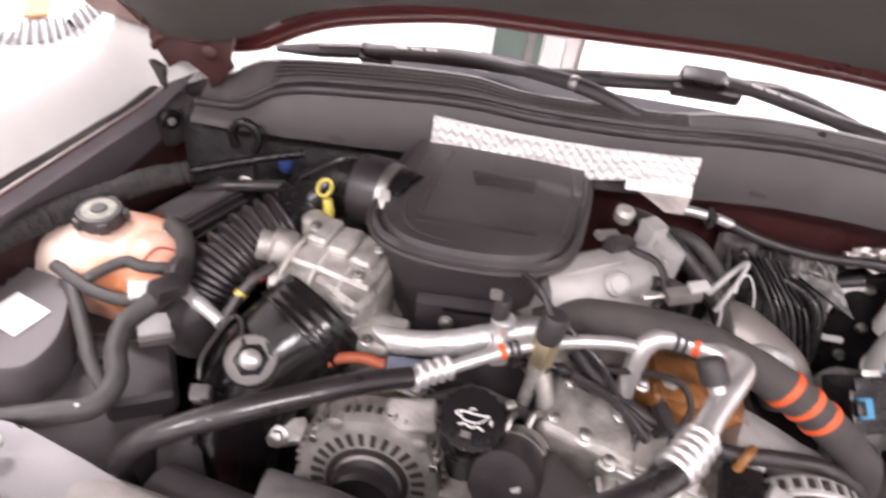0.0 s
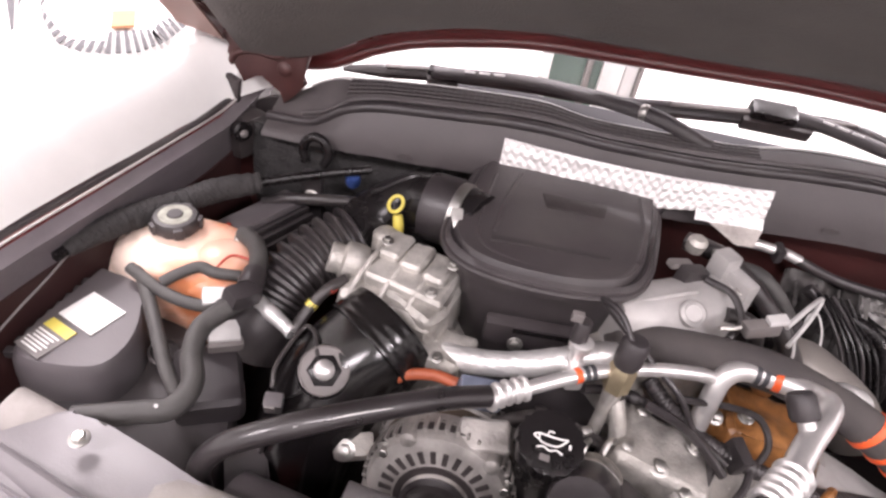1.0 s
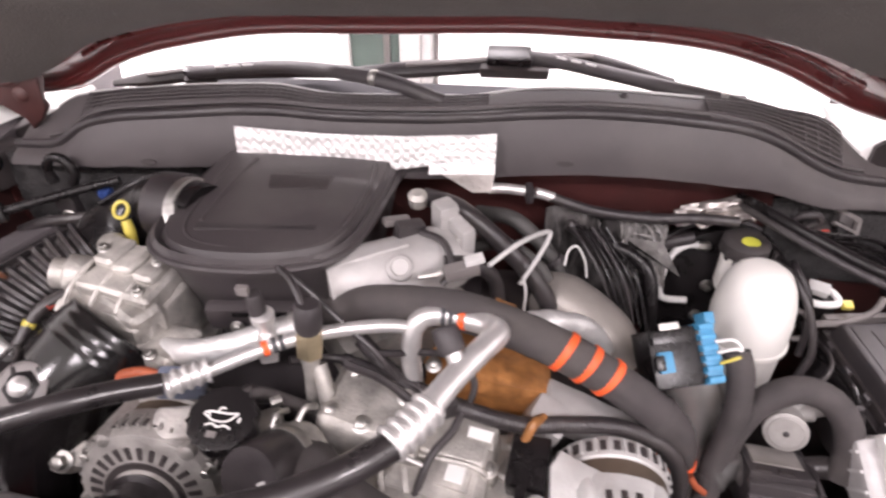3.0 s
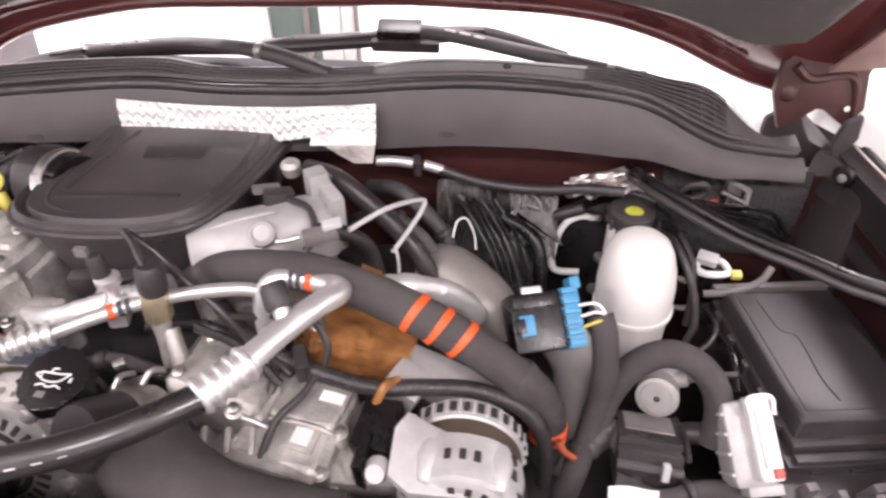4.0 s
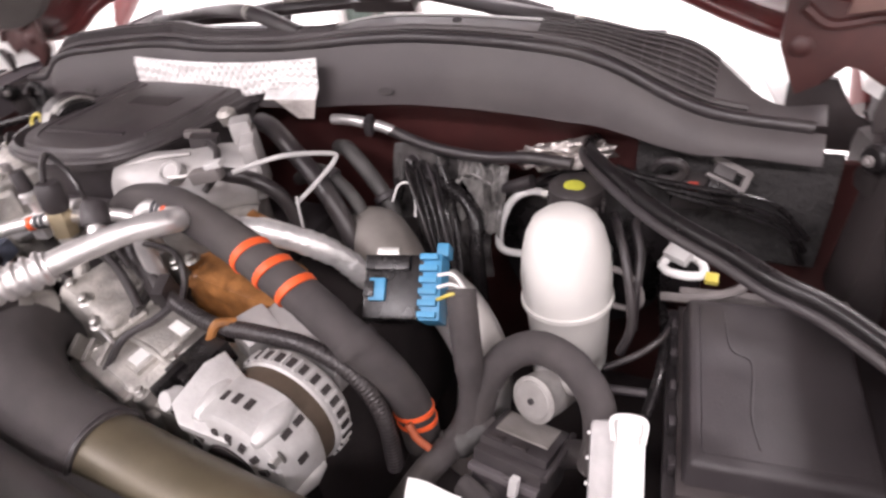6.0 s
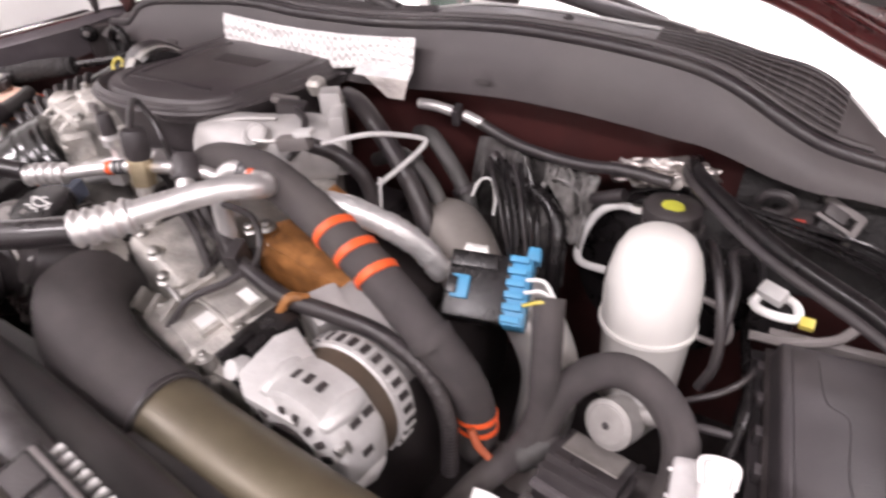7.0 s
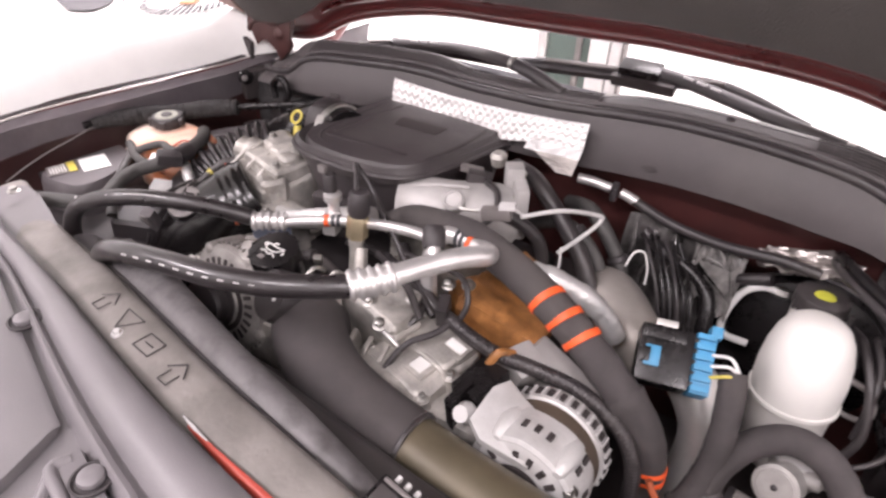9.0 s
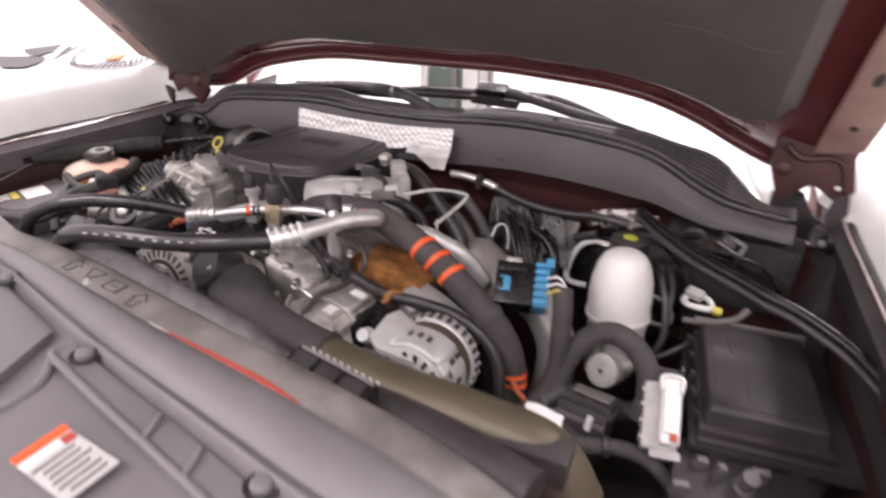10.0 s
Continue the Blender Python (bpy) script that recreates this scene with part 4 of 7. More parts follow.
# ---- intake cover in the middle ----
box = thing("engine_cover", (-0.23, -0.12, 1.14), "charcoal plastic intake cover with a rounded front rim", "engine cover")
OUT = [(-0.36, 0.02), (-0.11, 0.01), (-0.092, -0.01), (-0.096, -0.06), (-0.106, -0.12), (-0.119, -0.18), (-0.140, -0.226), (-0.176, -0.251), (-0.24, -0.265), (-0.31, -0.264), (-0.357, -0.251), (-0.387, -0.226), (-0.400, -0.185), (-0.395, -0.11), (-0.378, 0.003)]


def inset(outline, k, dx=0.0, dy=0.0):
    cx, cy = sum(p[0] for p in outline) / len(outline), sum(p[1] for p in outline) / len(outline)
    return [(cx + (x - cx) * k + dx, cy + (y - cy) * k + dy) for x, y in outline]


def loft(levels, bm=None):
    """Outlines (list of xy) with heights, skinned in order and closed."""
    bm = bm or bmesh.new()
    rings = [[bm.verts.new((x, y, z if not callable(z) else z(x, y))) for x, y in o] for o, z in levels]
    for a, b in zip(rings, rings[1:]):
        for i in range(len(a)):
            j = (i + 1) % len(a)
            bm.faces.new((a[i], a[j], b[j], b[i]))
    bm.faces.new(rings[0][::-1])
    bm.faces.new(rings[-1])
    return bm


def rounded(outline, n=4):
    """The same outline with its corners smoothed."""
    pts = spline([(*p, 0) for p in outline] + [(*outline[0], 0)], n)[:-1]
    return [(p.x, p.y) for p in pts]


RO = rounded(OUT, 4)
ztop = lambda x, y: 1.2905 - 0.01 * (y + 0.12) - 0.15 * (x + 0.22) ** 2
rimz = lambda y: 1.262 - 0.06 * y
part("lid", loft([(inset(RO, 0.985), lambda x, y: rimz(y) - 0.011), (RO, lambda x, y: rimz(y) - 0.004), (RO, lambda x, y: rimz(y) + 0.005), (inset(RO, 0.985), lambda x, y: rimz(y) + 0.011), (inset(RO, 0.965, 0, 0.004), lambda x, y: rimz(y) + 0.015), (inset(RO, 0.93, 0, 0.008), lambda x, y: ztop(x, y) - 0.008), (inset(RO, 0.9, 0, 0.01), lambda x, y: ztop(x, y)), (inset(RO, 0.5, 0, 0.01), lambda x, y: ztop(x, y) + 0.002)]), M_COVER, box)
part("body", loft([(inset(RO, 0.72, 0, 0.01), 1.10), (inset(RO, 0.82, 0, 0.01), 1.16), (inset(RO, 0.95, 0, 0.004), lambda x, y: rimz(y) - 0.011)]), M_COVER, box)
part("rim_bead", tube([(x, y, rimz(y) + 0.003) for x, y in OUT + OUT[:1]], 0.005, 8, 4), M_COVER, box)
part("handle_recess", slab([(-0.042, -0.017), (0.042, -0.017), (0.048, 0.017), (-0.048, 0.017)], Matrix.Translation((-0.226, -0.078, 1.2905)) @ Matrix.Rotation(radians(2), 4, "Z") @ Matrix.Rotation(radians(-0.6), 4, "X"), 0.0022, 0.001), M_DARK, box)
part("front_groove", slab([(-0.075, -0.006), (0.085, -0.004), (0.085, 0.004), (-0.075, 0.006)], Matrix.Translation((-0.262, -0.191, 1.2905)) @ Matrix.Rotation(radians(3), 4, "Z") @ Matrix.Rotation(radians(-0.6), 4, "X"), 0.003, 0.001), M_PLASTIC, box)
part("lid_step", tube([(-0.348, -0.03, 1.286), (-0.356, -0.12, 1.287), (-0.352, -0.195, 1.2875), (-0.315, -0.226, 1.288), (-0.24, -0.234, 1.2885), (-0.175, -0.224, 1.2885), (-0.142, -0.18, 1.288), (-0.128, -0.10, 1.287), (-0.12, -0.03, 1.2865)], 0.0035, 8), M_COVER, box)
part("raised_rib", tube([(-0.31, -0.015, 1.288), (-0.325, -0.09, 1.2885), (-0.335, -0.18, 1.289)], 0.004, 6), M_COVER, box)
part("raised_rib", tube([(-0.125, -0.015, 1.288), (-0.125, -0.10, 1.2895), (-0.14, -0.18, 1.290)], 0.004, 6), M_COVER, box)
part("front_boss", block(pose(-0.255, -0.252, 1.19, 10, 0, 4), (0.13, 0.02, 0.045), 0.008), M_COVER, box)
part("front_slot", block(pose(-0.24, -0.2625, 1.203, 10, 0, 4), (0.085, 0.006, 0.007), 0.002), M_GLOSS, box)
part("front_bolt", bolt((-0.275, -0.272, 1.185), (0, -1, 0.2), 0.007, 0.006), M_STEEL, box)

# ---- foil heat shield on the cowl ----
hs = thing("heat_shield", (-0.161, 0.029, 1.249), "embossed silver foil heat shield fixed to the cowl", "heat shield")
rows = []
for j in range(37):
    u = j / 36
    row = []
    for i in range(261):
        x = -0.348 + 0.406 * i / 260
        a = math.cos(2 * math.pi * x / 0.0155) * math.cos(2 * math.pi * u * 3.2)
        d = (0.0011 if x < -0.04 else 0.0009) * a + 0.002 * noise.noise(Vector((x * 20, u * 5, 0)))
        top = 1.329 + 0.012 * ((x + 0.36) / 0.41) - 0.010 * math.sin((x + 0.36) * 7.6)
        row.append(Vector((x, 0.014 - 0.012 * (1 - u) - d - 0.015 * ((x + 0.36) / 0.41), top - (0.054 - 0.012 * max(0.0, min(1.0, (x + 0.12) / 0.1))) * (1 - u))))
    rows.append(row)
part("sheet", sheet(rows, 0.0012), M_SHIELD, hs)
part("ledge", sheet([[Vector((x, -0.014 - 0.014 * v, 1.299 + 0.05 * (x - 0.05) - 0.012 * v)) for x in [-0.042 + 0.0125 * k for k in range(9)]] for v in (0, 0.5, 1.0)], 0.0015), M_FOIL, hs, "folded bright ledge")
# The flange's shade is put in as a darker foil than the sheet's.
part("flange", sheet([[Vector((x0 + (x1 - x0) * k / 6, -0.028 - 0.010 * v, 1.287 + 0.05 * (x0 - 0.05 + (x1 - x0) * k / 6) - 0.026 * v)) for k in range(7)] for v, x0, x1 in ((0, -0.022, 0.058), (0.5, 0.002, 0.056), (1.0, 0.026, 0.054))], 0.0015), M_FOILDULL, hs, "folded foil flange, its shade put into a darker foil")
part("sheet_slot", lathe([(0.006, 0), (0.006, 0.002)], basis((-0.011, -0.005, 1.301), (0, -1, 0.45)), 14, sx=2.2, sy=0.6), M_DARK, hs)

# ---- intake hoses, rear left ----
acc = thing("accordion_hose", (-0.587, -0.209, 1.101), "black ribbed rubber air intake hose", "hose")
part("bellows", tube([(-0.536, -0.140, 1.194), (-0.575, -0.183, 1.180), (-0.604, -0.230, 1.159), (-0.619, -0.265, 1.134)], 0.048, 24, 10, ripple=0.005, pitch=0.017), M_RUBBER, acc)
part("cuff", tube([(-0.615, -0.260, 1.138), (-0.627, -0.284, 1.117), (-0.638, -0.302, 1.087)], 0.05, 24, 4), M_RUBBER, acc)
elb = thing("intake_elbow", (-0.455, -0.095, 1.157), "glossy black plastic intake elbow with a steel hose clamp", "air duct")
part("pipe", tube([(-0.542, -0.148, 1.193), (-0.515, -0.101, 1.208), (-0.467, -0.077, 1.230), (-0.417, -0.096, 1.251), (-0.354, -0.126, 1.256)], [0.043, 0.046, 0.048, 0.047, 0.046], 24), M_GLOSS, elb)
eclamp = part("clamp", lathe([(0.0485, -0.008), (0.0505, -0.007), (0.0505, 0.007), (0.0485, 0.008)], basis((-0.386, -0.112, 1.254), (1, -0.25, 0.05)), 28), M_STEEL, elb, "bright steel hose clamp")
part("clamp_screw", block(pose(-0.388, -0.161, 1.283, 40, 0, 10), (0.016, 0.03, 0.014), 0.003), M_STEEL, eclamp)
part("cuff", lathe([(0.05, -0.03), (0.052, -0.02), (0.052, 0.018), (0.049, 0.02)], basis((-0.408, -0.101, 1.251), (1, -0.2, 0.05)), 28), M_RUBBER, elb)
part("moulded_rib", tube([(-0.524, -0.110, 1.257), (-0.471, -0.078, 1.280), (-0.427, -0.089, 1.299)], 0.004, 6), M_GLOSS, elb)

dip = thing("oil_dipstick", (-0.482, -0.130, 1.165), "yellow plastic pull ring of the oil dipstick", "dipstick")
bm = bmesh.new()
mm = Matrix.Translation((-0.481, -0.128, 1.262)) @ Matrix.Rotation(radians(25), 4, "Y") @ Matrix.Rotation(radians(60), 4, "X")
tube([mm @ Vector((0.0095 * math.cos(a), 0.0125 * math.sin(a), 0)) for a in [2 * math.pi * k / 12 for k in range(13)]], 0.0028, 8, 3, bm, closed=False)
part("ring", bm, M_YELLOW, dip)
part("stem", tube([(-0.476, -0.133, 1.247), (-0.472, -0.139, 1.230), (-0.470, -0.143, 1.206)], [0.007, 0.0085, 0.006], 10), M_YELLOW, dip)
part("tube", tube([(-0.473, -0.142, 1.213), (-0.468, -0.144, 1.155), (-0.462, -0.144, 1.083)], 0.007, 10), M_STEEL, dip)

# ---- cast aluminium valve body left of the cover ----
egr = thing("valve_body", (-0.446, -0.244, 1.097), "rough cast aluminium valve body with bolted lid", "valve body")
em = Matrix.Translation((-0.439, -0.235, 1.165)) @ Matrix.Rotation(radians(-14), 4, "Z")
part("casting", rough_cast(em, (0.15, 0.13, 0.11), 0.03, 0.008, 22, 5.0), M_CAST, egr)
vlid = part("top_lid", rough_cast(em @ Matrix.Translation((0.012, 0.012, 0.058)), (0.115, 0.095, 0.03), 0.012, 0.005, 28, 6.0), M_CAST, egr)
for k in range(3):
    part("hump", rough_cast(em @ Matrix.Translation((-0.03 + 0.036 * k, 0.03 - 0.006 * k, 0.072)), (0.034, 0.055, 0.026), 0.012, 0.003, 36, 9.0 + k), M_CAST, egr)
    part("cast_web", tube([em @ Vector(p) for p in ((-0.045 + 0.04 * k, 0.03, 0.078), (-0.047 + 0.04 * k, -0.01, 0.074), (-0.05 + 0.04 * k, -0.05, 0.055), (-0.052 + 0.04 * k, -0.068, 0.01))], 0.0035, 8), M_CAST, egr)
part("lug", lathe([(0.02, -0.03), (0.019, 0.012), (0.014, 0.018), (0.006, 0.02)], em @ Matrix.Translation((-0.058, 0.052, 0.06)), 18), M_CAST, egr)
part("round_cap", lathe([(0.03, -0.03), (0.03, 0.0), (0.027, 0.006), (0.018, 0.007), (0.016, 0.011), (0.006, 0.012)], basis((-0.391, -0.310, 1.166), (0.25, -0.8, 0.55)), 26), M_CAST, egr)
part("lower_flange", rough_cast(Matrix.Translation((-0.378, -0.291, 1.135)) @ Matrix.Rotation(radians(-20), 4, "Z"), (0.10, 0.07, 0.10), 0.02, 0.006, 26, 12.0), M_CAST, egr)
part("outlet_flange", rough_cast(Matrix.Translation((-0.418, -0.268, 1.172)) @ Matrix.Rotation(radians(-32), 4, "Z"), (0.10, 0.05, 0.11), 0.02, 0.005, 30, 17.0), M_CAST, egr)
part("port", lathe([(0.028, 0), (0.03, 0.01), (0.03, 0.03), (0.022, 0.034), (0.022, 0.05), (0.019, 0.052)], basis((-0.501, -0.209, 1.202), (-1, -0.15, 0.25)), 20), M_CAST, egr)
part("port", lathe([(0.02, 0), (0.02, 0.03), (0.016, 0.032)], basis((-0.477, -0.260, 1.178), (-0.8, -0.6, 0.2)), 18), M_CAST, egr)
for x, y, z in ((-0.480, -0.241, 1.224), (-0.396, -0.270, 1.243), (-0.376, -0.238, 1.268), (-0.473, -0.200, 1.253), (-0.371, -0.327, 1.189), (-0.406, -0.323, 1.144)):
    part("bolt", bolt((x, y, z - 0.004), (0, -0.2, 1), 0.0055, 0.008), M_STEEL, vlid)

# ---- turbo inlet duct with sensor ----
tur = thing("turbo_inlet_duct", (-0.483, -0.372, 1.001), "glossy black plastic inlet duct with a ribbed rubber cuff", "air duct")
part("duct", tube([(-0.443, -0.288, 1.171), (-0.462, -0.315, 1.157), (-0.488, -0.348, 1.131), (-0.51, -0.39, 1.085), (-0.52, -0.42, 1.02), (-0.52, -0.43, 0.95)], [0.066, 0.071, 0.074, 0.070, 0.066, 0.062], 36), M_DUCT, tur)
part("cuff", tube([(-0.438, -0.281, 1.174), (-0.448, -0.296, 1.167), (-0.460, -0.313, 1.158)], [0.070, 0.0735, 0.0755], 36, 12, ripple=0.0003, pitch=0.012), M_DUCT, tur)
part("cuff_edge", lathe([(0.07, -0.0025), (0.0765, -0.0015), (0.0765, 0.0015), (0.07, 0.0025)], basis((-0.460, -0.313, 1.158), (-0.55, -0.75, -0.4)), 36), M_DUCT, tur)
part("mould_seam", tube([(-0.487, -0.30, 1.219), (-0.505, -0.325, 1.204), (-0.525, -0.35, 1.18), (-0.548, -0.375, 1.145)], 0.0025, 6), M_DUCT, tur)
bdir = (0.14, -0.5, 0.85)
bat0 = Vector((-0.497, -0.388, 1.184))
sbo = part("sensor_boss", lathe([(0.034, -0.06), (0.033, 0.0), (0.0325, 0.008), (0.030, 0.011), (0.027, 0.009), (0.025, 0.004), (0.018, 0.004)], basis(bat0, bdir), 32), M_GLOSS, tur)
part("boss_ring", lathe([(0.0265, 0.0095), (0.0285, 0.0125), (0.0305, 0.0115)], basis(bat0, bdir), 32), M_GREYPL, sbo, "greyed rim of the boss")
part("hex_nut", lathe([(0.021, 0.003), (0.021, 0.012), (0.018, 0.014)], basis(bat0, bdir), 6), M_GLOSS, sbo)
part("sensor", lathe([(0.0125, 0.012), (0.0125, 0.018), (0.009, 0.022), (0.003, 0.024)], basis(bat0, bdir), 16), M_ALU, tur, "bright round sensor tip")
part("sensor_wire", tube([(-0.503, -0.392, 1.194), (-0.511, -0.375, 1.205), (-0.524, -0.347, 1.202), (-0.54, -0.338, 1.197), (-0.55, -0.371, 1.192), (-0.553, -0.403, 1.188), (-0.548, -0.423, 1.178)], 0.003, 8), M_RUBBER, tur)
plug = thing("wire_plug", (-0.545, -0.43, 1.13), "grey plastic wire connector hanging beside the inlet duct", "connector")
part("housing", block(pose(-0.545, -0.429, 1.157, 25, 6, 12), (0.022, 0.018, 0.05), 0.004), M_AIRLID, plug)
part("latch", block(pose(-0.545, -0.440, 1.162, 25, 6, 12), (0.012, 0.006, 0.03), 0.002), M_GREYPL, plug)
part("wire", tube([(-0.546, -0.441, 1.135), (-0.552, -0.452, 1.10), (-0.562, -0.462, 1.056)], 0.003, 8), M_RUBBER, plug)

# ---- coolant tank ----
tank = thing("coolant_tank", (-0.746, -0.232, 1.058), "milky coolant tank half full of orange fluid with dark cap", "coolant tank")
TO = rounded([(-0.856, -0.272), (-0.79, -0.297), (-0.70, -0.287), (-0.655, -0.252), (-0.65, -0.192), (-0.70, -0.157), (-0.79, -0.152), (-0.856, -0.182), (-0.87, -0.232)], 4)
part("lower_shell", loft([(inset(TO, 0.75), 1.03), (inset(TO, 0.9), 1.045), (inset(TO, 0.98), 1.09), (TO, 1.143)]), M_TANK, tank, "orange fluid showing through the lower shell")
part("upper_shell", loft([(TO, 1.1432), (inset(TO, 0.992), 1.155), (inset(TO, 0.95), 1.169), (inset(TO, 0.87), 1.180), (inset(TO, 0.74), 1.188), (inset(TO, 0.55), 1.192), (inset(TO, 0.3), 1.194)]), M_TANK, tank)
part("seam", tube([(x, y, 1.143) for x, y in TO[::2] + TO[:1]], 0.0035, 6, 2), M_TANK, tank)
for x, y, z, a, b, c in ((-0.70, -0.235, 1.176, 0.046, 0.042, 0.024), (-0.764, -0.262, 1.168, 0.042, 0.032, 0.024), (-0.70, -0.262, 1.150, 0.05, 0.034, 0.03)):
    part("moulded_bulge", lathe([(math.cos(t * 0.157), math.sin(t * 0.157)) for t in range(-10, 11)], Matrix.Translation((x, y, z)) @ Matrix.Rotation(radians(12), 4, "Z") @ Matrix.Diagonal((a, b, c, 1)), 28), M_TANK, tank)
part("neck", lathe([(0.026, 0), (0.026, 0.015), (0.023, 0.016)], Matrix.Translation((-0.781, -0.202, 1.182)), 20), M_TANK, tank)
tcap = part("cap", lathe([(0.03, 0), (0.033, 0.004), (0.033, 0.018), (0.03, 0.022), (0.012, 0.023), (0.01, 0.026)], Matrix.Translation((-0.783, -0.208, 1.195)), 12), M_PLASTIC, tank, "knurled black cap")
part("cap_mark", lathe([(0.024, 0.0), (0.023, 0.002)], Matrix.Translation((-0.783, -0.208, 1.2165)), 16), M_DUSTCAP, tcap)
for k in range(5):
    a = 2 * math.pi * k / 5 + 0.3
    part("cap_grip", block(Matrix.Translation((-0.783 + 0.033 * math.cos(a), -0.208 + 0.033 * math.sin(a), 1.206)) @ Matrix.Rotation(a, 4, "Z"), (0.008, 0.014, 0.016), 0.003), M_PLASTIC, tcap)
part("nipple", lathe([(0.006, 0), (0.007, 0.02), (0.005, 0.022)], basis((-0.695, -0.200, 1.177), (0.2, -0.1, 1)), 12), M_STEEL, tank)

# ---- rear left: black box, strut bars, small things ----
bat = thing("control_box", (-0.705, -0.107, 1.093), "black ribbed plastic control box with grey lid behind the coolant tank", "control box")
bm0 = Matrix.Translation((-0.705, -0.112, 1.159)) @ Matrix.Rotation(radians(-28), 4, "Z")
part("case", block(bm0 @ Matrix.Translation((0, 0, -0.05)), (0.07, 0.17, 0.08), 0.008), M_PLASTIC, bat)
blid = part("lid", block(bm0 @ Matrix.Translation((-0.012, 0.0, 0.0)) @ Matrix.Rotation(radians(-10), 4, "Y"), (0.055, 0.18, 0.012), 0.004), M_AIRLID, bat, "grey flat lid")
for k in range(3):
    part("rib", block(bm0 @ Matrix.Translation((0.022 + 0.011 * k, 0, -0.004 - 0.008 * k)), (0.006, 0.17, 0.010), 0.002), M_PLASTIC, bat)
part("red_clip", block(bm0 @ Matrix.Translation((-0.01, -0.05, 0.01)), (0.006, 0.012, 0.005), 0.0015), M_REDRUB, blid)
lb = thing("strut_bar", (-0.724, -0.118, 1.185), "slim black brace bar wrapped in foam along the fender", "brace bar", "brace bars")
part("bar", tube([(-0.550, -0.011, 1.233), (-0.611, -0.033, 1.225), (-0.721, -0.086, 1.210), (-0.804, -0.159, 1.207), (-0.861, -0.271, 1.213), (-0.876, -0.335, 1.213)], 0.0075, 12), M_GLOSS, lb)
part("foam_sleeve", tube([(-0.711, -0.080, 1.211), (-0.764, -0.115, 1.206), (-0.804, -0.163, 1.203), (-0.838, -0.217, 1.207), (-0.858, -0.266, 1.211), (-0.872, -0.32, 1.213)], [0.0165, 0.019, 0.018, 0.019, 0.017, 0.010], 16, 14, wobble=0.2), M_FOAM, lb, "worn grey foam sleeve")
part("blue_cap", lathe([(0.012, 0), (0.013, 0.012), (0.009, 0.02)], basis((-0.580, -0.012, 1.201), (0.1, -0.4, 1)), 14), material("dark_blue_plastic", (0.03, 0.06, 0.2), 0.4, bump=0.05), lb)
hook = thing("hook_bracket", (-0.663, -0.012, 1.153), "black steel ring bracket standing against the firewall", "bracket")
part("ring", tube([(-0.662, -0.012, 1.224), (-0.667, -0.010, 1.248), (-0.654, -0.008, 1.268), (-0.634, -0.008, 1.266), (-0.623, -0.010, 1.244), (-0.632, -0.013, 1.222)], 0.008, 12), M_GLOSS, hook)
part("stalk", block(pose(-0.646, -0.02, 1.153, 5, 0, 0), (0.034, 0.02, 0.12), 0.006), M_PLASTIC, hook)
part("nut", bolt((-0.645, -0.034, 1.172), (0, -1, 0.4), 0.008, 0.01), M_STEEL, hook)

rel = thing("release_cable", (-0.885, -0.47, 1.17), "thin pale release cable along the inner fender", "cable")
part("cable", tube([(-0.893, -0.50, 1.15), (-0.887, -0.46, 1.168), (-0.880, -0.41, 1.185), (-0.872, -0.35, 1.2), (-0.868, -0.29, 1.216)], 0.0018, 8), M_GREYPL, rel)
part("clip", block(pose(-0.867, -0.284, 1.218, 0, 12, 10), (0.012, 0.016, 0.01), 0.002), M_CLIP, rel, "pale plastic retaining clip")

# ---- airbox, front left ----
air = thing("air_filter_box", (-0.751, -0.406, 1.009), "dark grey plastic air filter box with label stickers", "air box")
AO = rounded([(-0.862, -0.275), (-0.72, -0.295), (-0.655, -0.34), (-0.60, -0.42), (-0.60, -0.50), (-0.68, -0.54), (-0.83, -0.52), (-0.878, -0.43)], 4)
LO = rounded([(-0.862, -0.278), (-0.792, -0.292), (-0.765, -0.335), (-0.747, -0.39), (-0.757, -0.436), (-0.80, -0.452), (-0.86, -0.452), (-0.877, -0.41)], 4)
za = lambda x, y: 1.157 - 0.35 * max(0, x + 0.76) ** 1.3 - 0.25 * max(0, -0.42 - y)
part("lid", loft([(inset(LO, 1.08), 1.07), (inset(LO, 1.05), 1.12), (inset(LO, 1.02), 1.142), (inset(LO, 0.98), 1.152), (inset(LO, 0.93), 1.157), (inset(LO, 0.5), 1.159)]), M_AIRLID, air, "grey lid with stickers")
part("base", loft([(inset(AO, 0.9), 0.78), (inset(AO, 0.97), 1.03), (inset(AO, 0.96), lambda x, y: za(x, y) - 0.07), (inset(AO, 0.88), lambda x, y: za(x, y) - 0.055), (inset(AO, 0.5), lambda x, y: za(x, y) - 0.05)]), M_PLASTIC, air)
part("side_chamber", rough_cast(pose(-0.655, -0.385, 1.098, 4, 6, 30), (0.085, 0.10, 0.05), 0.018, 0.002, 20, 21.0), M_PLASTIC, air)
part("drain_socket", lathe([(0.019, 0), (0.021, 0.004), (0.021, 0.016), (0.017, 0.018), (0.015, 0.01)], basis((-0.725, -0.365, 1.105), (0.1, -0.2, 1)), 22), M_DARK, air)
for k in range(9):
    part("edge_clip", block(pose(-0.876 + 0.0012 * k, -0.44 + 0.0165 * k, 1.146, 0, 0, 10), (0.012, 0.012, 0.012), 0.003), M_PLASTIC, air)
mlab = Matrix.Translation((-0.816, -0.366, 1.1605)) @ Matrix.Rotation(radians(-20), 4, "Z")
part("paper_label", block(mlab, (0.062, 0.05, 0.0015), 0), M_PAPER, air, "blank white paper label")
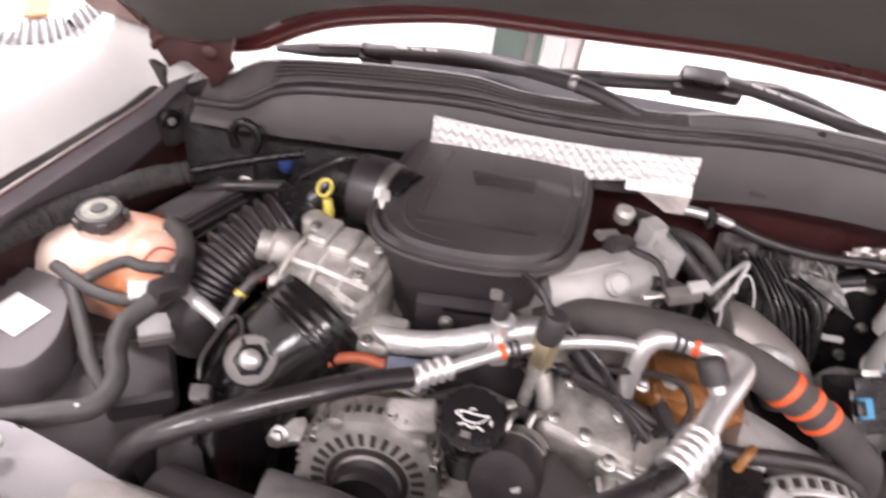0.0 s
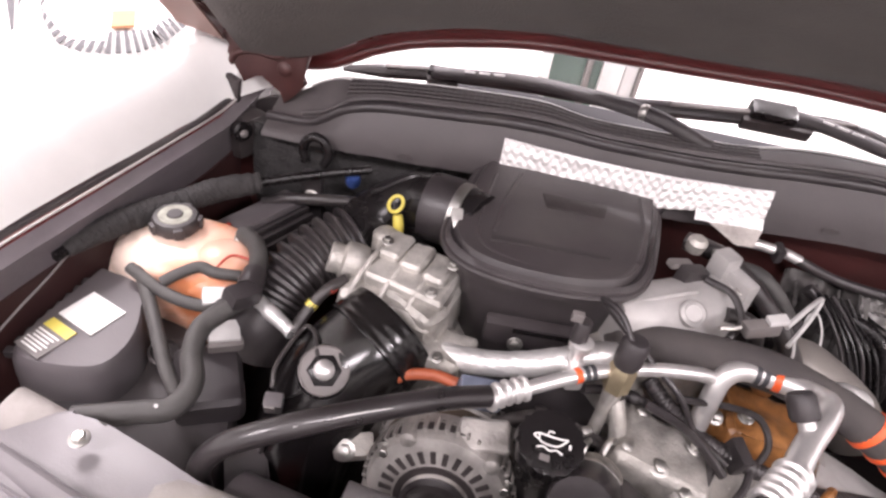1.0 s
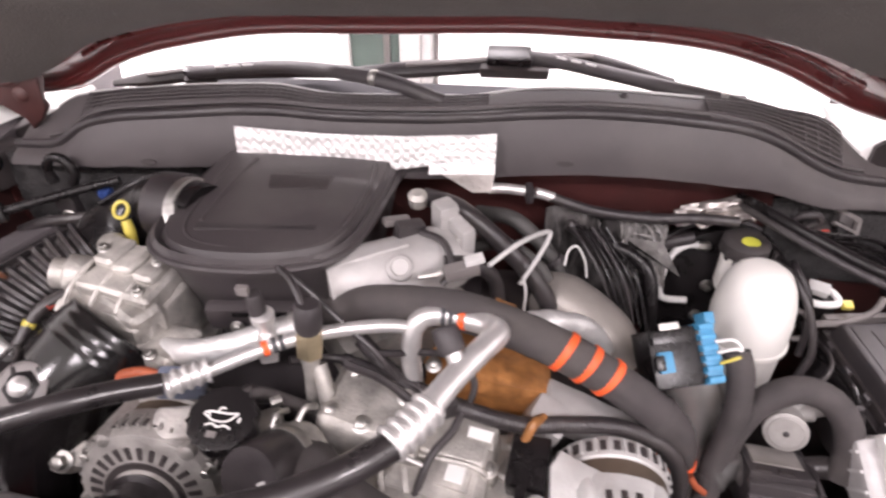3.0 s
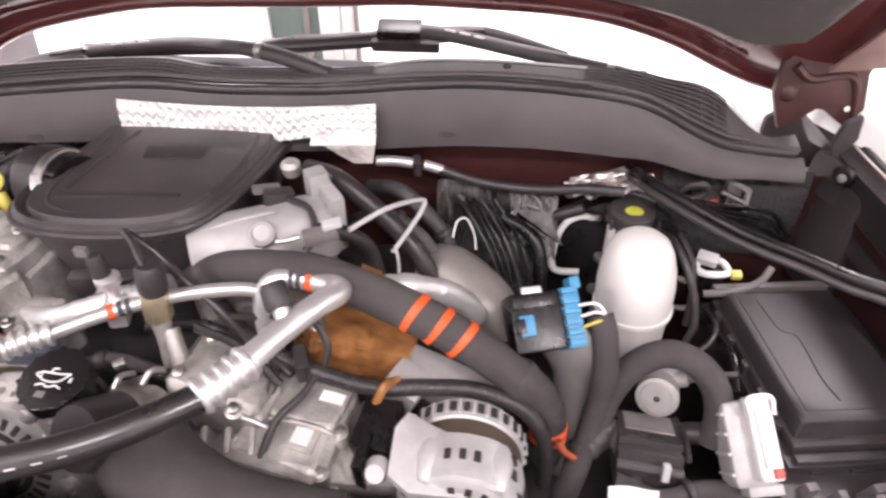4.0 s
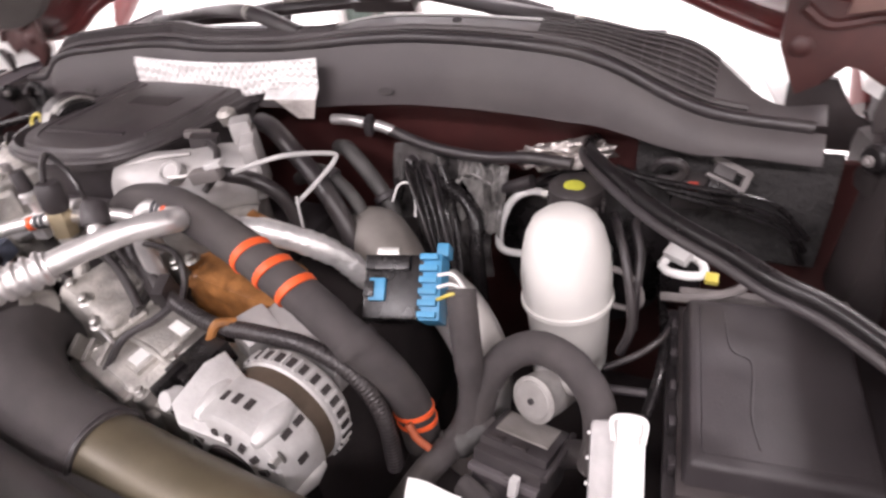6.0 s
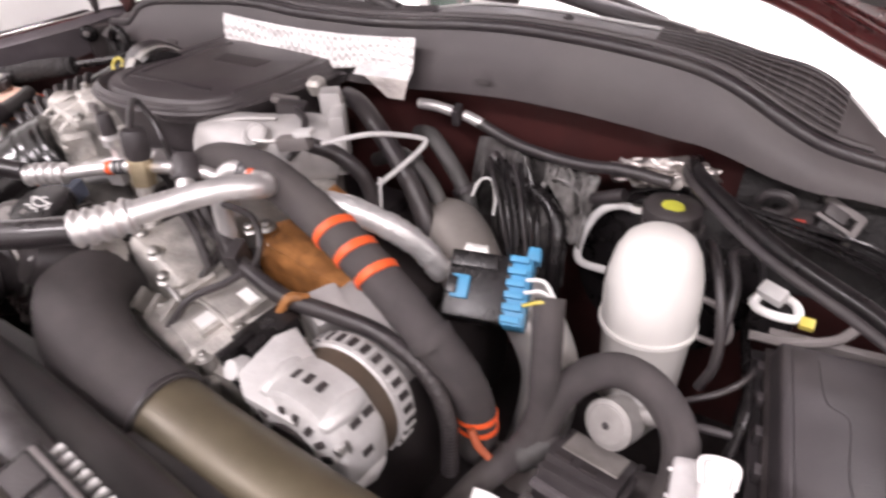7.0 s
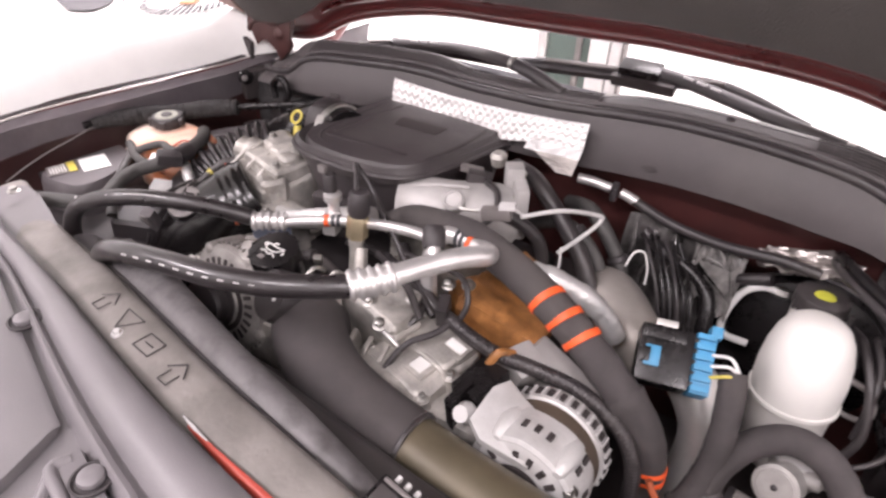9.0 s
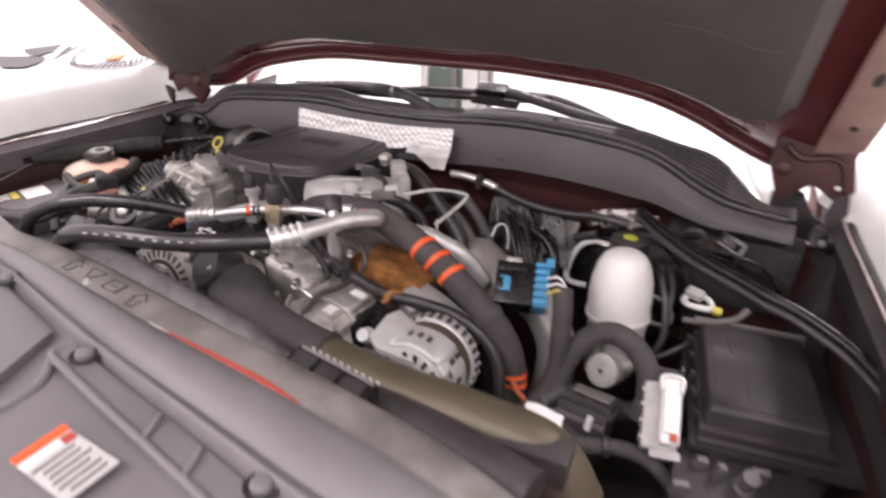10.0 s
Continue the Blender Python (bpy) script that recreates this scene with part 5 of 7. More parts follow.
mlab2 = Matrix.Translation((-0.842, -0.418, 1.1595)) @ Matrix.Rotation(radians(-20), 4, "Z")
stk = part("sticker", block(mlab2, (0.044, 0.052, 0.0015), 0), M_GREYPL, air)
part("sticker_bar", block(mlab2 @ Matrix.Translation((0, 0.018, 0.0015)), (0.044, 0.014, 0.0012), 0), M_YELLOW, stk, "yellow bar of a warning sticker")
for k in range(6):
    part("text_bar", block(mlab2 @ Matrix.Translation((-0.002, 0.005 - 0.005 * k, 0.0015)), (0.036 - 0.004 * (k % 3), 0.0022, 0.0012), 0), M_PAPER, stk)
part("outlet", lathe([(0.06, 0), (0.062, 0.03), (0.055, 0.05)], basis((-0.589, -0.461, 1.028), (0.8, 0.3, 0.1)), 24), M_PLASTIC, air)

lh = thing("coolant_hose", (-0.634, -0.371, 1.121), "grey-black rubber coolant hose with bends", "hose")
part("hose", tube([(-0.687, -0.195, 1.20), (-0.655, -0.222, 1.205), (-0.635, -0.265, 1.205), (-0.632, -0.31, 1.20), (-0.645, -0.339, 1.196), (-0.66, -0.372, 1.193), (-0.652, -0.412, 1.19), (-0.632, -0.45, 1.187), (-0.638, -0.484, 1.185), (-0.67, -0.499, 1.185), (-0.73, -0.52, 1.18)], 0.013, 16), M_HOSE, lh)
part("cuff", lathe([(0.0165, -0.015), (0.0172, -0.012), (0.0172, 0.012), (0.0165, 0.015)], basis((-0.633, -0.285, 1.2025), (0.1, -1, -0.08)), 18), M_RUBBER, lh)
part("junction", block(pose(-0.632, -0.318, 1.205, 10, 15, 60), (0.045, 0.028, 0.026), 0.008), M_PLASTIC, lh)
part("paint_dot", lathe([(0.0025, 0), (0.0025, 0.002)], basis((-0.648, -0.493, 1.1965), (0, -0.6, 1)), 10), M_CLIP, lh)
lh2 = thing("overflow_hose", (-0.765, -0.324, 1.117), "thin black overflow hose looping from the coolant tank", "hose")
part("hose", tube([(-0.655, -0.27, 1.19), (-0.69, -0.278, 1.193), (-0.713, -0.276, 1.195), (-0.735, -0.292, 1.19), (-0.752, -0.307, 1.182)], 0.008, 12), M_HOSE, lh2)
part("side_tube", tube([(-0.81, -0.288, 1.175), (-0.74, -0.32, 1.177), (-0.687, -0.328, 1.179), (-0.655, -0.322, 1.186)], 0.0085, 10), M_HOSE, lh2)
part("second_run", tube([(-0.80, -0.285, 1.172), (-0.78, -0.305, 1.168), (-0.73, -0.365, 1.163), (-0.69, -0.414, 1.152), (-0.66, -0.44, 1.13)], 0.009, 12), M_HOSE, lh2)
wc = thing("white_connector", (-0.693, -0.271, 1.140), "white plastic wiring connector by the coolant tank", "connector")
part("housing", block(pose(-0.673, -0.316, 1.186, 20, 10, 30), (0.03, 0.024, 0.02), 0.004), M_PAPER, wc)
part("wires", tube([(-0.663, -0.269, 1.184), (-0.638, -0.253, 1.192), (-0.611, -0.245, 1.187)], 0.006, 8), M_RUBBER, wc)
part("red_wires", tube([(-0.695, -0.268, 1.191), (-0.681, -0.248, 1.202), (-0.652, -0.245, 1.200)], 0.0018, 6), M_REDRUB, wc)
gc = thing("grey_relay", (-0.646, -0.314, 1.099), "small grey plastic relay clipped to the wiring", "relay")
part("housing", block(pose(-0.655, -0.333, 1.128, 15, 5, 30), (0.045, 0.035, 0.03), 0.004), M_GREYPL, gc)
part("cover", block(pose(-0.655, -0.333, 1.145, 15, 5, 30), (0.04, 0.03, 0.008), 0.002), M_CLIP, gc)
sc = thing("silver_sleeve", (-0.591, -0.297, 1.164), "foil-wrapped wiring sleeve lying beside the duct", "sleeve")
part("sleeve", tube([(-0.632, -0.288, 1.178), (-0.60, -0.308, 1.176), (-0.562, -0.327, 1.168)], 0.010, 10, wobble=0.15), M_FOIL, sc)
part("wire_run", tube([(-0.562, -0.327, 1.168), (-0.552, -0.30, 1.185), (-0.535, -0.275, 1.205), (-0.515, -0.25, 1.21)], 0.008, 10), M_RUBBER, sc)
part("red_tape", lathe([(0.0086, 0), (0.0086, 0.010)], basis((-0.533, -0.272, 1.205), (0.4, 0.6, 0.1)), 12), M_REDRUB, sc)
part("yellow_tape", lathe([(0.0086, 0), (0.0086, 0.008)], basis((-0.55, -0.295, 1.188), (0.4, 0.6, 0.6)), 12), M_YELLOW, sc)

# ---- AC lines across the front ----
ac = thing("suction_line", (-0.244, -0.434, 1.213), "black rubber and aluminium air-conditioning line with a loop", "AC line", "AC lines")
ahose = part("hose", tube([(-0.303, -0.411, 1.24), (-0.345, -0.437, 1.254), (-0.39, -0.468, 1.266), (-0.45, -0.503, 1.269), (-0.51, -0.528, 1.255), (-0.553, -0.541, 1.228), (-0.575, -0.546, 1.18), (-0.57, -0.546, 1.10)], 0.0125, 18), M_ACHOSE, ac)
part("print_line", tube([(-0.36, -0.456, 1.268), (-0.40, -0.483, 1.2765), (-0.44, -0.506, 1.2785), (-0.48, -0.5245, 1.2725)], 0.0012, 5), M_CLIP, ahose)
part("crimp", tube([(-0.303, -0.411, 1.234), (-0.284, -0.396, 1.234), (-0.262, -0.382, 1.233)], 0.0138, 18, 8, ripple=0.0013, pitch=0.011), M_ALU, ac)
part("pipe", tube([(-0.265, -0.384, 1.232), (-0.221, -0.361, 1.239), (-0.175, -0.338, 1.243), (-0.117, -0.322, 1.248), (-0.060, -0.315, 1.251), (-0.038, -0.311, 1.238), (-0.033, -0.307, 1.194)], 0.0085, 14), M_ALU, ac)
SUC = spline([(-0.265, -0.384, 1.232), (-0.221, -0.361, 1.239), (-0.175, -0.338, 1.243), (-0.117, -0.322, 1.248)], 24)
for k, w, m, n in ((33, 0.0035, M_ORANGE, "tape_band"), (38, 0.0028, M_INK, "black_band"), (42, 0.0028, M_INK, "black_band")):
    part(n, lathe([(0.0086, -w), (0.0094, -w), (0.0094, w), (0.0086, w)], basis(SUC[k], SUC[k + 1] - SUC[k - 1]), 16), m, ac)
port = thing("service_port", (-0.206, -0.332, 1.208), "aluminium service port with a black cap on the line", "service port")
part("block", block(pose(-0.207, -0.340, 1.230, 0, 0, 15), (0.022, 0.026, 0.034), 0.005), M_ALU, port)
part("post", lathe([(0.009, 0), (0.009, 0.03), (0.014, 0.034), (0.014, 0.044), (0.009, 0.047)], Matrix.Translation((-0.209, -0.331, 1.232)), 16), M_ALU, port)
part("cap", lathe([(0.0095, 0), (0.0105, 0.006), (0.0095, 0.03), (0.008, 0.032)], Matrix.Translation((-0.214, -0.330, 1.275)), 14), M_PLASTIC, port, "black plastic cap")
part("cap_tab", block(pose(-0.224, -0.332, 1.313), (0.014, 0.008, 0.012), 0.002), M_GREYPL, port)
val = thing("pressure_switch", (-0.145, -0.351, 1.113), "brass pressure switch with a black top and cable", "switch")
part("body", lathe([(0.008, -0.12), (0.009, -0.05), (0.012, -0.03), (0.013, -0.012)], basis((-0.155, -0.340, 1.248), (0.05, 0.12, 1)), 16), M_CAST, val)
part("brass_nut", lathe([(0.0165, -0.02), (0.0165, 0.012), (0.013, 0.018)], basis((-0.155, -0.340, 1.245), (0.05, 0.12, 1)), 6), M_BRASS, val)
part("cap", lathe([(0.014, 0.016), (0.0165, 0.022), (0.0165, 0.05), (0.013, 0.055)], basis((-0.155, -0.340, 1.245), (0.05, 0.12, 1)), 18), M_PLASTIC, val)
part("cable", tube([(-0.157, -0.336, 1.296), (-0.174, -0.314, 1.314), (-0.194, -0.291, 1.312), (-0.165, -0.293, 1.283), (-0.118, -0.318, 1.253), (-0.080, -0.337, 1.230), (-0.052, -0.347, 1.192)], 0.004, 8), M_RUBBER, val)

h2 = thing("discharge_line", (-0.056, -0.438, 1.255), "thick black AC hose ending in a bent aluminium pipe", "AC line", "AC lines")
dhose = part("hose", tube([(-0.033, -0.495, 1.285), (-0.072, -0.526, 1.287), (-0.118, -0.553, 1.287), (-0.18, -0.575, 1.286), (-0.25, -0.588, 1.284), (-0.32, -0.597, 1.276), (-0.375, -0.598, 1.255), (-0.41, -0.59, 1.20), (-0.40, -0.57, 1.10)], 0.0148, 20), M_ACHOSE, h2)
HP = spline([(-0.033, -0.495, 1.285), (-0.072, -0.526, 1.287), (-0.118, -0.553, 1.287), (-0.18, -0.575, 1.286), (-0.25, -0.588, 1.284), (-0.32, -0.597, 1.276), (-0.375, -0.598, 1.255)], 10)
for k in range(14, 48, 3):
    off = Vector((0.0, -0.0132, 0.0068))
    part("print_dash", tube([HP[k] + off, HP[k].lerp(HP[k + 1], 0.6) + off, HP[k + 1].lerp(HP[k + 2], 0.2) + off], 0.0011, 5, 1), M_CLIP, dhose)
part("crimp", tube([(-0.039, -0.497, 1.284), (-0.019, -0.474, 1.285), (-0.001, -0.450, 1.287)], 0.0182, 20, 10, ripple=0.0016, pitch=0.012), M_ALU, h2)
part("pipe", tube([(-0.006, -0.455, 1.287), (0.019, -0.415, 1.289), (0.046, -0.377, 1.290), (0.062, -0.347, 1.282), (0.055, -0.324, 1.270), (0.023, -0.309, 1.264), (-0.013, -0.304, 1.262), (-0.033, -0.311, 1.249), (-0.038, -0.323, 1.214), (-0.035, -0.326, 1.151)], [0.0135] * 3 + [0.0145, 0.0135] + [0.0125] * 5, 20), M_ALU, h2)
DIS = spline([(0.062, -0.347, 1.282), (0.055, -0.324, 1.270), (0.023, -0.309, 1.264), (-0.013, -0.304, 1.262), (-0.033, -0.311, 1.249)], 24)
for k, w, m, n in ((47, 0.004, M_ORANGE, "orange_band"), (56, 0.0028, M_INK, "black_band"), (62, 0.0028, M_INK, "black_band")):
    part(n, lathe([(0.0125, -w), (0.0137, -w), (0.0137, w), (0.0125, w)], basis(DIS[k], DIS[k + 1] - DIS[k - 1]), 20), m, h2)
pc = thing("port_cap", (0.021, -0.416, 1.281), "black ribbed plastic cap on the aluminium pipe", "cap")
part("stub", lathe([(0.009, 0), (0.009, 0.02)], basis((0.020, -0.402, 1.294), (-0.35, 0.55, 0.6)), 14), M_ALU, pc)
part("cap", lathe([(0.0135, 0.012), (0.015, 0.016), (0.0145, 0.036), (0.012, 0.04)], basis((0.020, -0.402, 1.294), (-0.35, 0.55, 0.6)), 14), M_PLASTIC, pc)

fp = thing("foil_sleeved_pipe", (-0.263, -0.329, 1.159), "thick aluminium foil sleeve round a coolant pipe", "pipe")
part("sleeve", tube([(-0.391, -0.290, 1.160), (-0.330, -0.315, 1.181), (-0.265, -0.325, 1.208), (-0.207, -0.314, 1.227), (-0.172, -0.306, 1.236)], 0.0165, 16, 8, wobble=0.10), M_FOIL, fp)
part("end_cuff", lathe([(0.0172, -0.016), (0.0172, 0.016), (0.015, 0.018)], basis((-0.172, -0.306, 1.236), (1, 0, 0.2)), 18), M_ALU, fp)
bcn = thing("blue_grey_connector", (-0.311, -0.370, 1.148), "blue-grey wiring connector with a red tube under the line", "connector")
part("housing", block(pose(-0.309, -0.372, 1.192, 10, 8, 10), (0.055, 0.03, 0.03), 0.005), material("blue_grey_plastic", (0.16, 0.18, 0.24), 0.5, bump=0.1), bcn)
part("red_tube", tube([(-0.428, -0.369, 1.142), (-0.409, -0.355, 1.168), (-0.371, -0.355, 1.185), (-0.337, -0.365, 1.192)], 0.0075, 10), M_RUSTTUBE, bcn)

# ---- oil filler ----
oil = thing("oil_filler", (-0.226, -0.431, 1.117), "black oil filler cap with a white oil-can mark", "oil cap")
part("neck", lathe([(0.026, -0.1), (0.028, -0.02), (0.031, 0.0)], basis((-0.229, -0.437, 1.207), (-0.05, -0.15, 1)), 20), M_GLOSS, oil)
cm = Matrix.Translation((-0.228, -0.437, 1.209)) @ Matrix.Rotation(radians(12), 4, "X") @ Matrix.Rotation(radians(-14), 4, "Z") @ Matrix.Scale(0.88, 4)
lobes = []
for k in range(48):
    a = 2 * math.pi * k / 48
    r = 0.041 + 0.0022 * math.cos(8 * a)
    lobes.append((r * math.cos(a), r * math.sin(a)))
ocap = part("cap", slab(lobes, cm, 0.024, 0.005), M_GLOSS, oil)
cm2 = cm @ Matrix.Translation((0, 0, 0.0245)) @ Matrix.Rotation(radians(8), 4, "Z")
for pts in (((-0.016, 0.006), (-0.012, -0.004), (0.008, -0.004), (0.02, 0.008)), ((-0.016, 0.006), (0.006, 0.006), (0.02, 0.008)), ((-0.006, 0.006), (-0.004, 0.012), (0.002, 0.012)), ((-0.016, 0.006), (-0.022, 0.002), (-0.014, -0.002)),
            ((-0.016, -0.012), (-0.008, -0.009), (0.0, -0.012), (0.008, -0.009), (0.016, -0.012))):
    part("mark", tube([cm2 @ Vector((*p, 0)) for p in pts], 0.0011, 5, 3), M_PAPER, ocap)
part("mark", tube([cm2 @ Vector((0.023, 0.003, 0)), cm2 @ Vector((0.0235, 0.0, 0)), cm2 @ Vector((0.023, -0.003, 0))], 0.0016, 5, 2), M_PAPER, ocap)
part("tag", block(cm2 @ Matrix.Translation((-0.004, -0.022, 0)), (0.012, 0.008, 0.001), 0), M_GREYPL, ocap)
part("clip", block(pose(-0.185, -0.398, 1.204, 20, 0, 30), (0.014, 0.010, 0.014), 0.004), M_STEEL, oil)


# ---- alternators ----
def alternator(name_label, c, axis, r, length, slots, group, face, skin, groups=None):
    alt = thing("alternator", (c[0], c[1], c[2] - r), name_label, "alternator", group)
    m = basis(c, axis)
    h = length / 2
    back = 0.046 if groups else h
    part("rear_housing", lathe([(r * 0.55, -back), (r * 0.9, -back), (r * 0.98, -back + 0.006), (r, -back + 0.012), (r, -0.014), (r * 0.97, -0.012)], m, 40), skin, alt)
    part("stator", lathe([(r * 0.95, -0.013), (r * 0.95, 0.010)], m, 40), material("brown_stator", (0.1, 0.075, 0.055), 0.6, metal=0.4), alt, "brown laminated stator ring")
    nose = [(r * 0.99, h - 0.012), (r * 0.965, h - 0.003), (r * 0.9, h), (r * 0.86, h - 0.003)] if groups else [(r, h - 0.018), (r * 0.93, h - 0.004), (r * 0.8, h), (r * 0.45, h + 0.004), (r * 0.4, h + 0.012)]
    shell = lathe([(r * 0.97, 0.009), (r, 0.011), (r, h * 0.3), (r * 1.01, h * 0.5)] + nose, m, 64)
    if groups:
        for v in shell.verts:
            v.co += Vector((1, 0.3, 1)) * 0.0028 * noise.noise(v.co * 38)
        part("front_face", lathe([(r * 0.87, h - 0.004), (r * 0.75, h + 0.001), (r * 0.6, h + 0.003), (r * 0.5, h + 0.004), (r * 0.46, h - 0.004), (r * 0.3, h - 0.004)], m, 40), skin, alt)
    part("front_housing", shell, skin, alt)
    slot = block(Matrix.Identity(4), (0.004, 0.0075 if groups else 0.0065, 0.013 if groups else length * 0.15), 0.0012)
    smesh = bpy.data.meshes.new("vent_slot")
    slot.to_mesh(smesh)
    slot.free()
    smesh.materials.append(M_DARK)
    rib = block(Matrix.Identity(4), (0.007, 0.0035, 0.018 if groups else length * 0.2), 0.001)
    rmesh = bpy.data.meshes.new("vent_rib")
    rib.to_mesh(rmesh)
    rib.free()
    rmesh.materials.append(skin)
    for k in range(slots):
        a = 2 * math.pi * k / slots
        for zz in (-back * 0.58, h * 0.58) + ((h * 0.3,) if groups else ()):
            turn = m.to_3x3() @ Vector((math.cos(a), math.sin(a), 0))
            phi = math.degrees(math.atan2(turn.x, turn.z))
            if groups and zz > 0 and not any(lo < phi < hi for lo, hi in (groups if zz > h * 0.5 else groups[1:2])):
                continue
            for me, rr, da in ((smesh, r * (1.005 if groups else 0.985), 0.0), (rmesh, r * 1.0, math.pi / slots)):
                if groups and zz > 0 and me is rmesh:
                    continue
                o = new("vent_slot" if me is smesh else "vent_rib", me)
                o.matrix_world = m @ Matrix.Rotation(a + da, 4, "Z") @ Matrix.Translation((rr, 0, zz))
                o.parent = alt
                o.matrix_parent_inverse = Matrix.Translation(alt.location).inverted()
    for k in range(face):
        a = 2 * math.pi * k / face
        o = new("face_slot", smesh)
        o.matrix_world = m @ Matrix.Rotation(a, 4, "Z") @ Matrix.Translation((r * 0.68, 0, h + (0.002 if groups else 0.0005))) @ Matrix.Rotation(radians(90), 4, "Y")
        o.parent = alt
        o.matrix_parent_inverse = Matrix.Translation(alt.location).inverted()
    part("face_recess", lathe([(r * 0.3, h + 0.0055), (r * 0.46, h + 0.0055), (r * 0.46, h + 0.0025)] if groups else [(r * 0.4, h + 0.0035), (r * 0.56, h + 0.0045), (r * 0.56, h + 0.0025)], m, 32), M_DARK, alt)
    for k in range(5):
        a = 2 * math.pi * k / 5 + 0.9
        part("cast_lug", lathe([(r * 0.13, 0.014 if groups else -h * 0.2), (r * 0.2 if groups else r * 0.14, h * 0.5), (r * 0.11, h * 0.95), (r * 0.06, h * 1.0)], m @ Matrix.Translation((r * 0.93 * math.cos(a), r * 0.93 * math.sin(a), 0)), 14), skin, alt)
    small = 0.75 if groups else 1.3
    part("pulley", lathe([(q * small, h + w) for q, w in ((0.018, 0.006), (0.03, 0.008), (0.032, 0.012), (0.027, 0.016), (0.027, 0.03), (0.032, 0.034), (0.03, 0.04), (0.012, 0.041))], m, 28), M_PLASTIC if groups else M_RUBBER, alt, "dark ribbed drive pulley")
    for k in range(3):
        a = 2 * math.pi * k / 3 + 0.5
        part("through_bolt", bolt(m @ Vector((r * 0.93 * math.cos(a), r * 0.93 * math.sin(a), h - 0.012)), axis, 0.006, 0.012), M_STEEL, alt)
    return alt


ra = alternator("pale cast aluminium alternator with slotted vents", (0.210, -0.426, 1.082), (-0.05, -1, 0.1), 0.073, 0.14, 28, "alternators", 18, M_ALTPALE, ((-20, 14), (30, 52), (66, 90), (-80, -62)))
am2 = Matrix.Translation((0.163, -0.445, 1.137)) @ Matrix.Rotation(radians(8), 4, "X") @ Matrix.Rotation(radians(6), 4, "Y")
part("bracket_plate", slab([(-0.036, -0.035), (-0.012, -0.052), (0.05, -0.052), (0.085, -0.03), (0.06, 0.0), (0.022, 0.022), (-0.02, 0.042), (-0.034, 0.02)], am2, 0.012, 0.004), M_ALTPALE, ra)
for px, py, ang in ((-0.012, 0.004, 12), (0.018, -0.012, 18), (0.046, -0.03, 26)):
    part("cast_rib", block(am2 @ Matrix.Translation((px, py, 0.007)) @ Matrix.Rotation(radians(ang), 4, "Z"), (0.006, 0.036, 0.006), 0.0025), M_ALTPALE, ra)
part("cast_boss", lathe([(0.02, -0.01), (0.019, 0.006), (0.013, 0.009), (0.006, 0.007)], am2 @ Matrix.Translation((0.05, -0.012, 0.004)), 20), M_ALTPALE, ra)
part("mount_bolt", lathe([(0.014, 0), (0.015, 0.004), (0.012, 0.012), (0.011, 0.02)], basis((0.116, -0.463, 1.130), (-0.1, -0.8, 0.6)), 12), M_CLIP, ra)
part("mount_block", block(pose(0.109, -0.417, 1.135, 4, -8, -12), (0.046, 0.065, 0.03), 0.004), M_GLOSS, ra, "black steel mounting bracket")
part("mount_ear", block(pose(0.098, -0.449, 1.116, 8, 0, -12), (0.012, 0.045, 0.07), 0.003), M_GLOSS, ra)
la = alternator("cast aluminium alternator with fine vent slots and black pulley", (-0.331, -0.416, 1.089), (-0.05, -1, 0.3), 0.09, 0.11, 44, "alternators", 28, M_ALTDARK)
part("top_block", rough_cast(pose(-0.295, -0.417, 1.174, 20, 0, 10), (0.06, 0.04, 0.026), 0.008, 0.003, 34, 14.0), M_ALTDARK, la)
part("ear", block(pose(-0.447, -0.421, 1.094, 20, 0, 20), (0.05, 0.03, 0.03), 0.006), M_CAST, la)
part("ear_bolt", bolt((-0.454, -0.436, 1.108), (0, -0.7, 0.7), 0.009, 0.014), M_STEEL, la)

# ---- AC compressor ----
comp = thing("compressor", (0.003, -0.407, 0.987), "cast aluminium AC compressor with white label stickers", "compressor")
cm0 = Matrix.Translation((0.007, -0.399, 1.073)) @ Matrix.Rotation(radians(-14), 4, "Z") @ Matrix.Rotation(radians(6), 4, "X")
part("body", rough_cast(cm0, (0.125, 0.13, 0.12), 0.028, 0.006, 22, 1.0), M_CAST, comp)
part("head", rough_cast(cm0 @ Matrix.Translation((0.0, 0.025, 0.045)), (0.11, 0.07, 0.05), 0.012, 0.004, 30, 2.0), M_CAST, comp)
part("front_flange", rough_cast(cm0 @ Matrix.Translation((0.0, -0.062, 0.0)), (0.115, 0.018, 0.115), 0.008, 0.003, 26, 3.0), M_CAST, comp)
part("manifold", rough_cast(cm0 @ Matrix.Translation((-0.048, 0.0, 0.055)), (0.05, 0.055, 0.05), 0.012, 0.004, 34, 4.0), M_CAST, comp)
part("cast_pad", block(cm0 @ Matrix.Translation((0.022, -0.022, 0.06)), (0.04, 0.034, 0.008), 0.003), M_CAST, comp)
part("cast_pad", block(cm0 @ Matrix.Translation((0.04, 0.03, 0.067)), (0.038, 0.03, 0.008), 0.003), M_CAST, comp)
part("label", block(cm0 @ Matrix.Translation((0.024, -0.022, 0.0655)), (0.022, 0.022, 0.002), 0), M_PAPER, comp)
part("label", block(cm0 @ Matrix.Translation((0.04, 0.03, 0.0725)), (0.03, 0.014, 0.002), 0), M_PAPER, comp)
part("seam_rib", tube([cm0 @ Vector(p) for p in ((-0.062, -0.02, 0.02), (-0.05, -0.018, 0.058), (0.0, -0.01, 0.066), (0.05, -0.008, 0.062), (0.066, -0.008, 0.02))], 0.004, 8), M_CAST, comp)
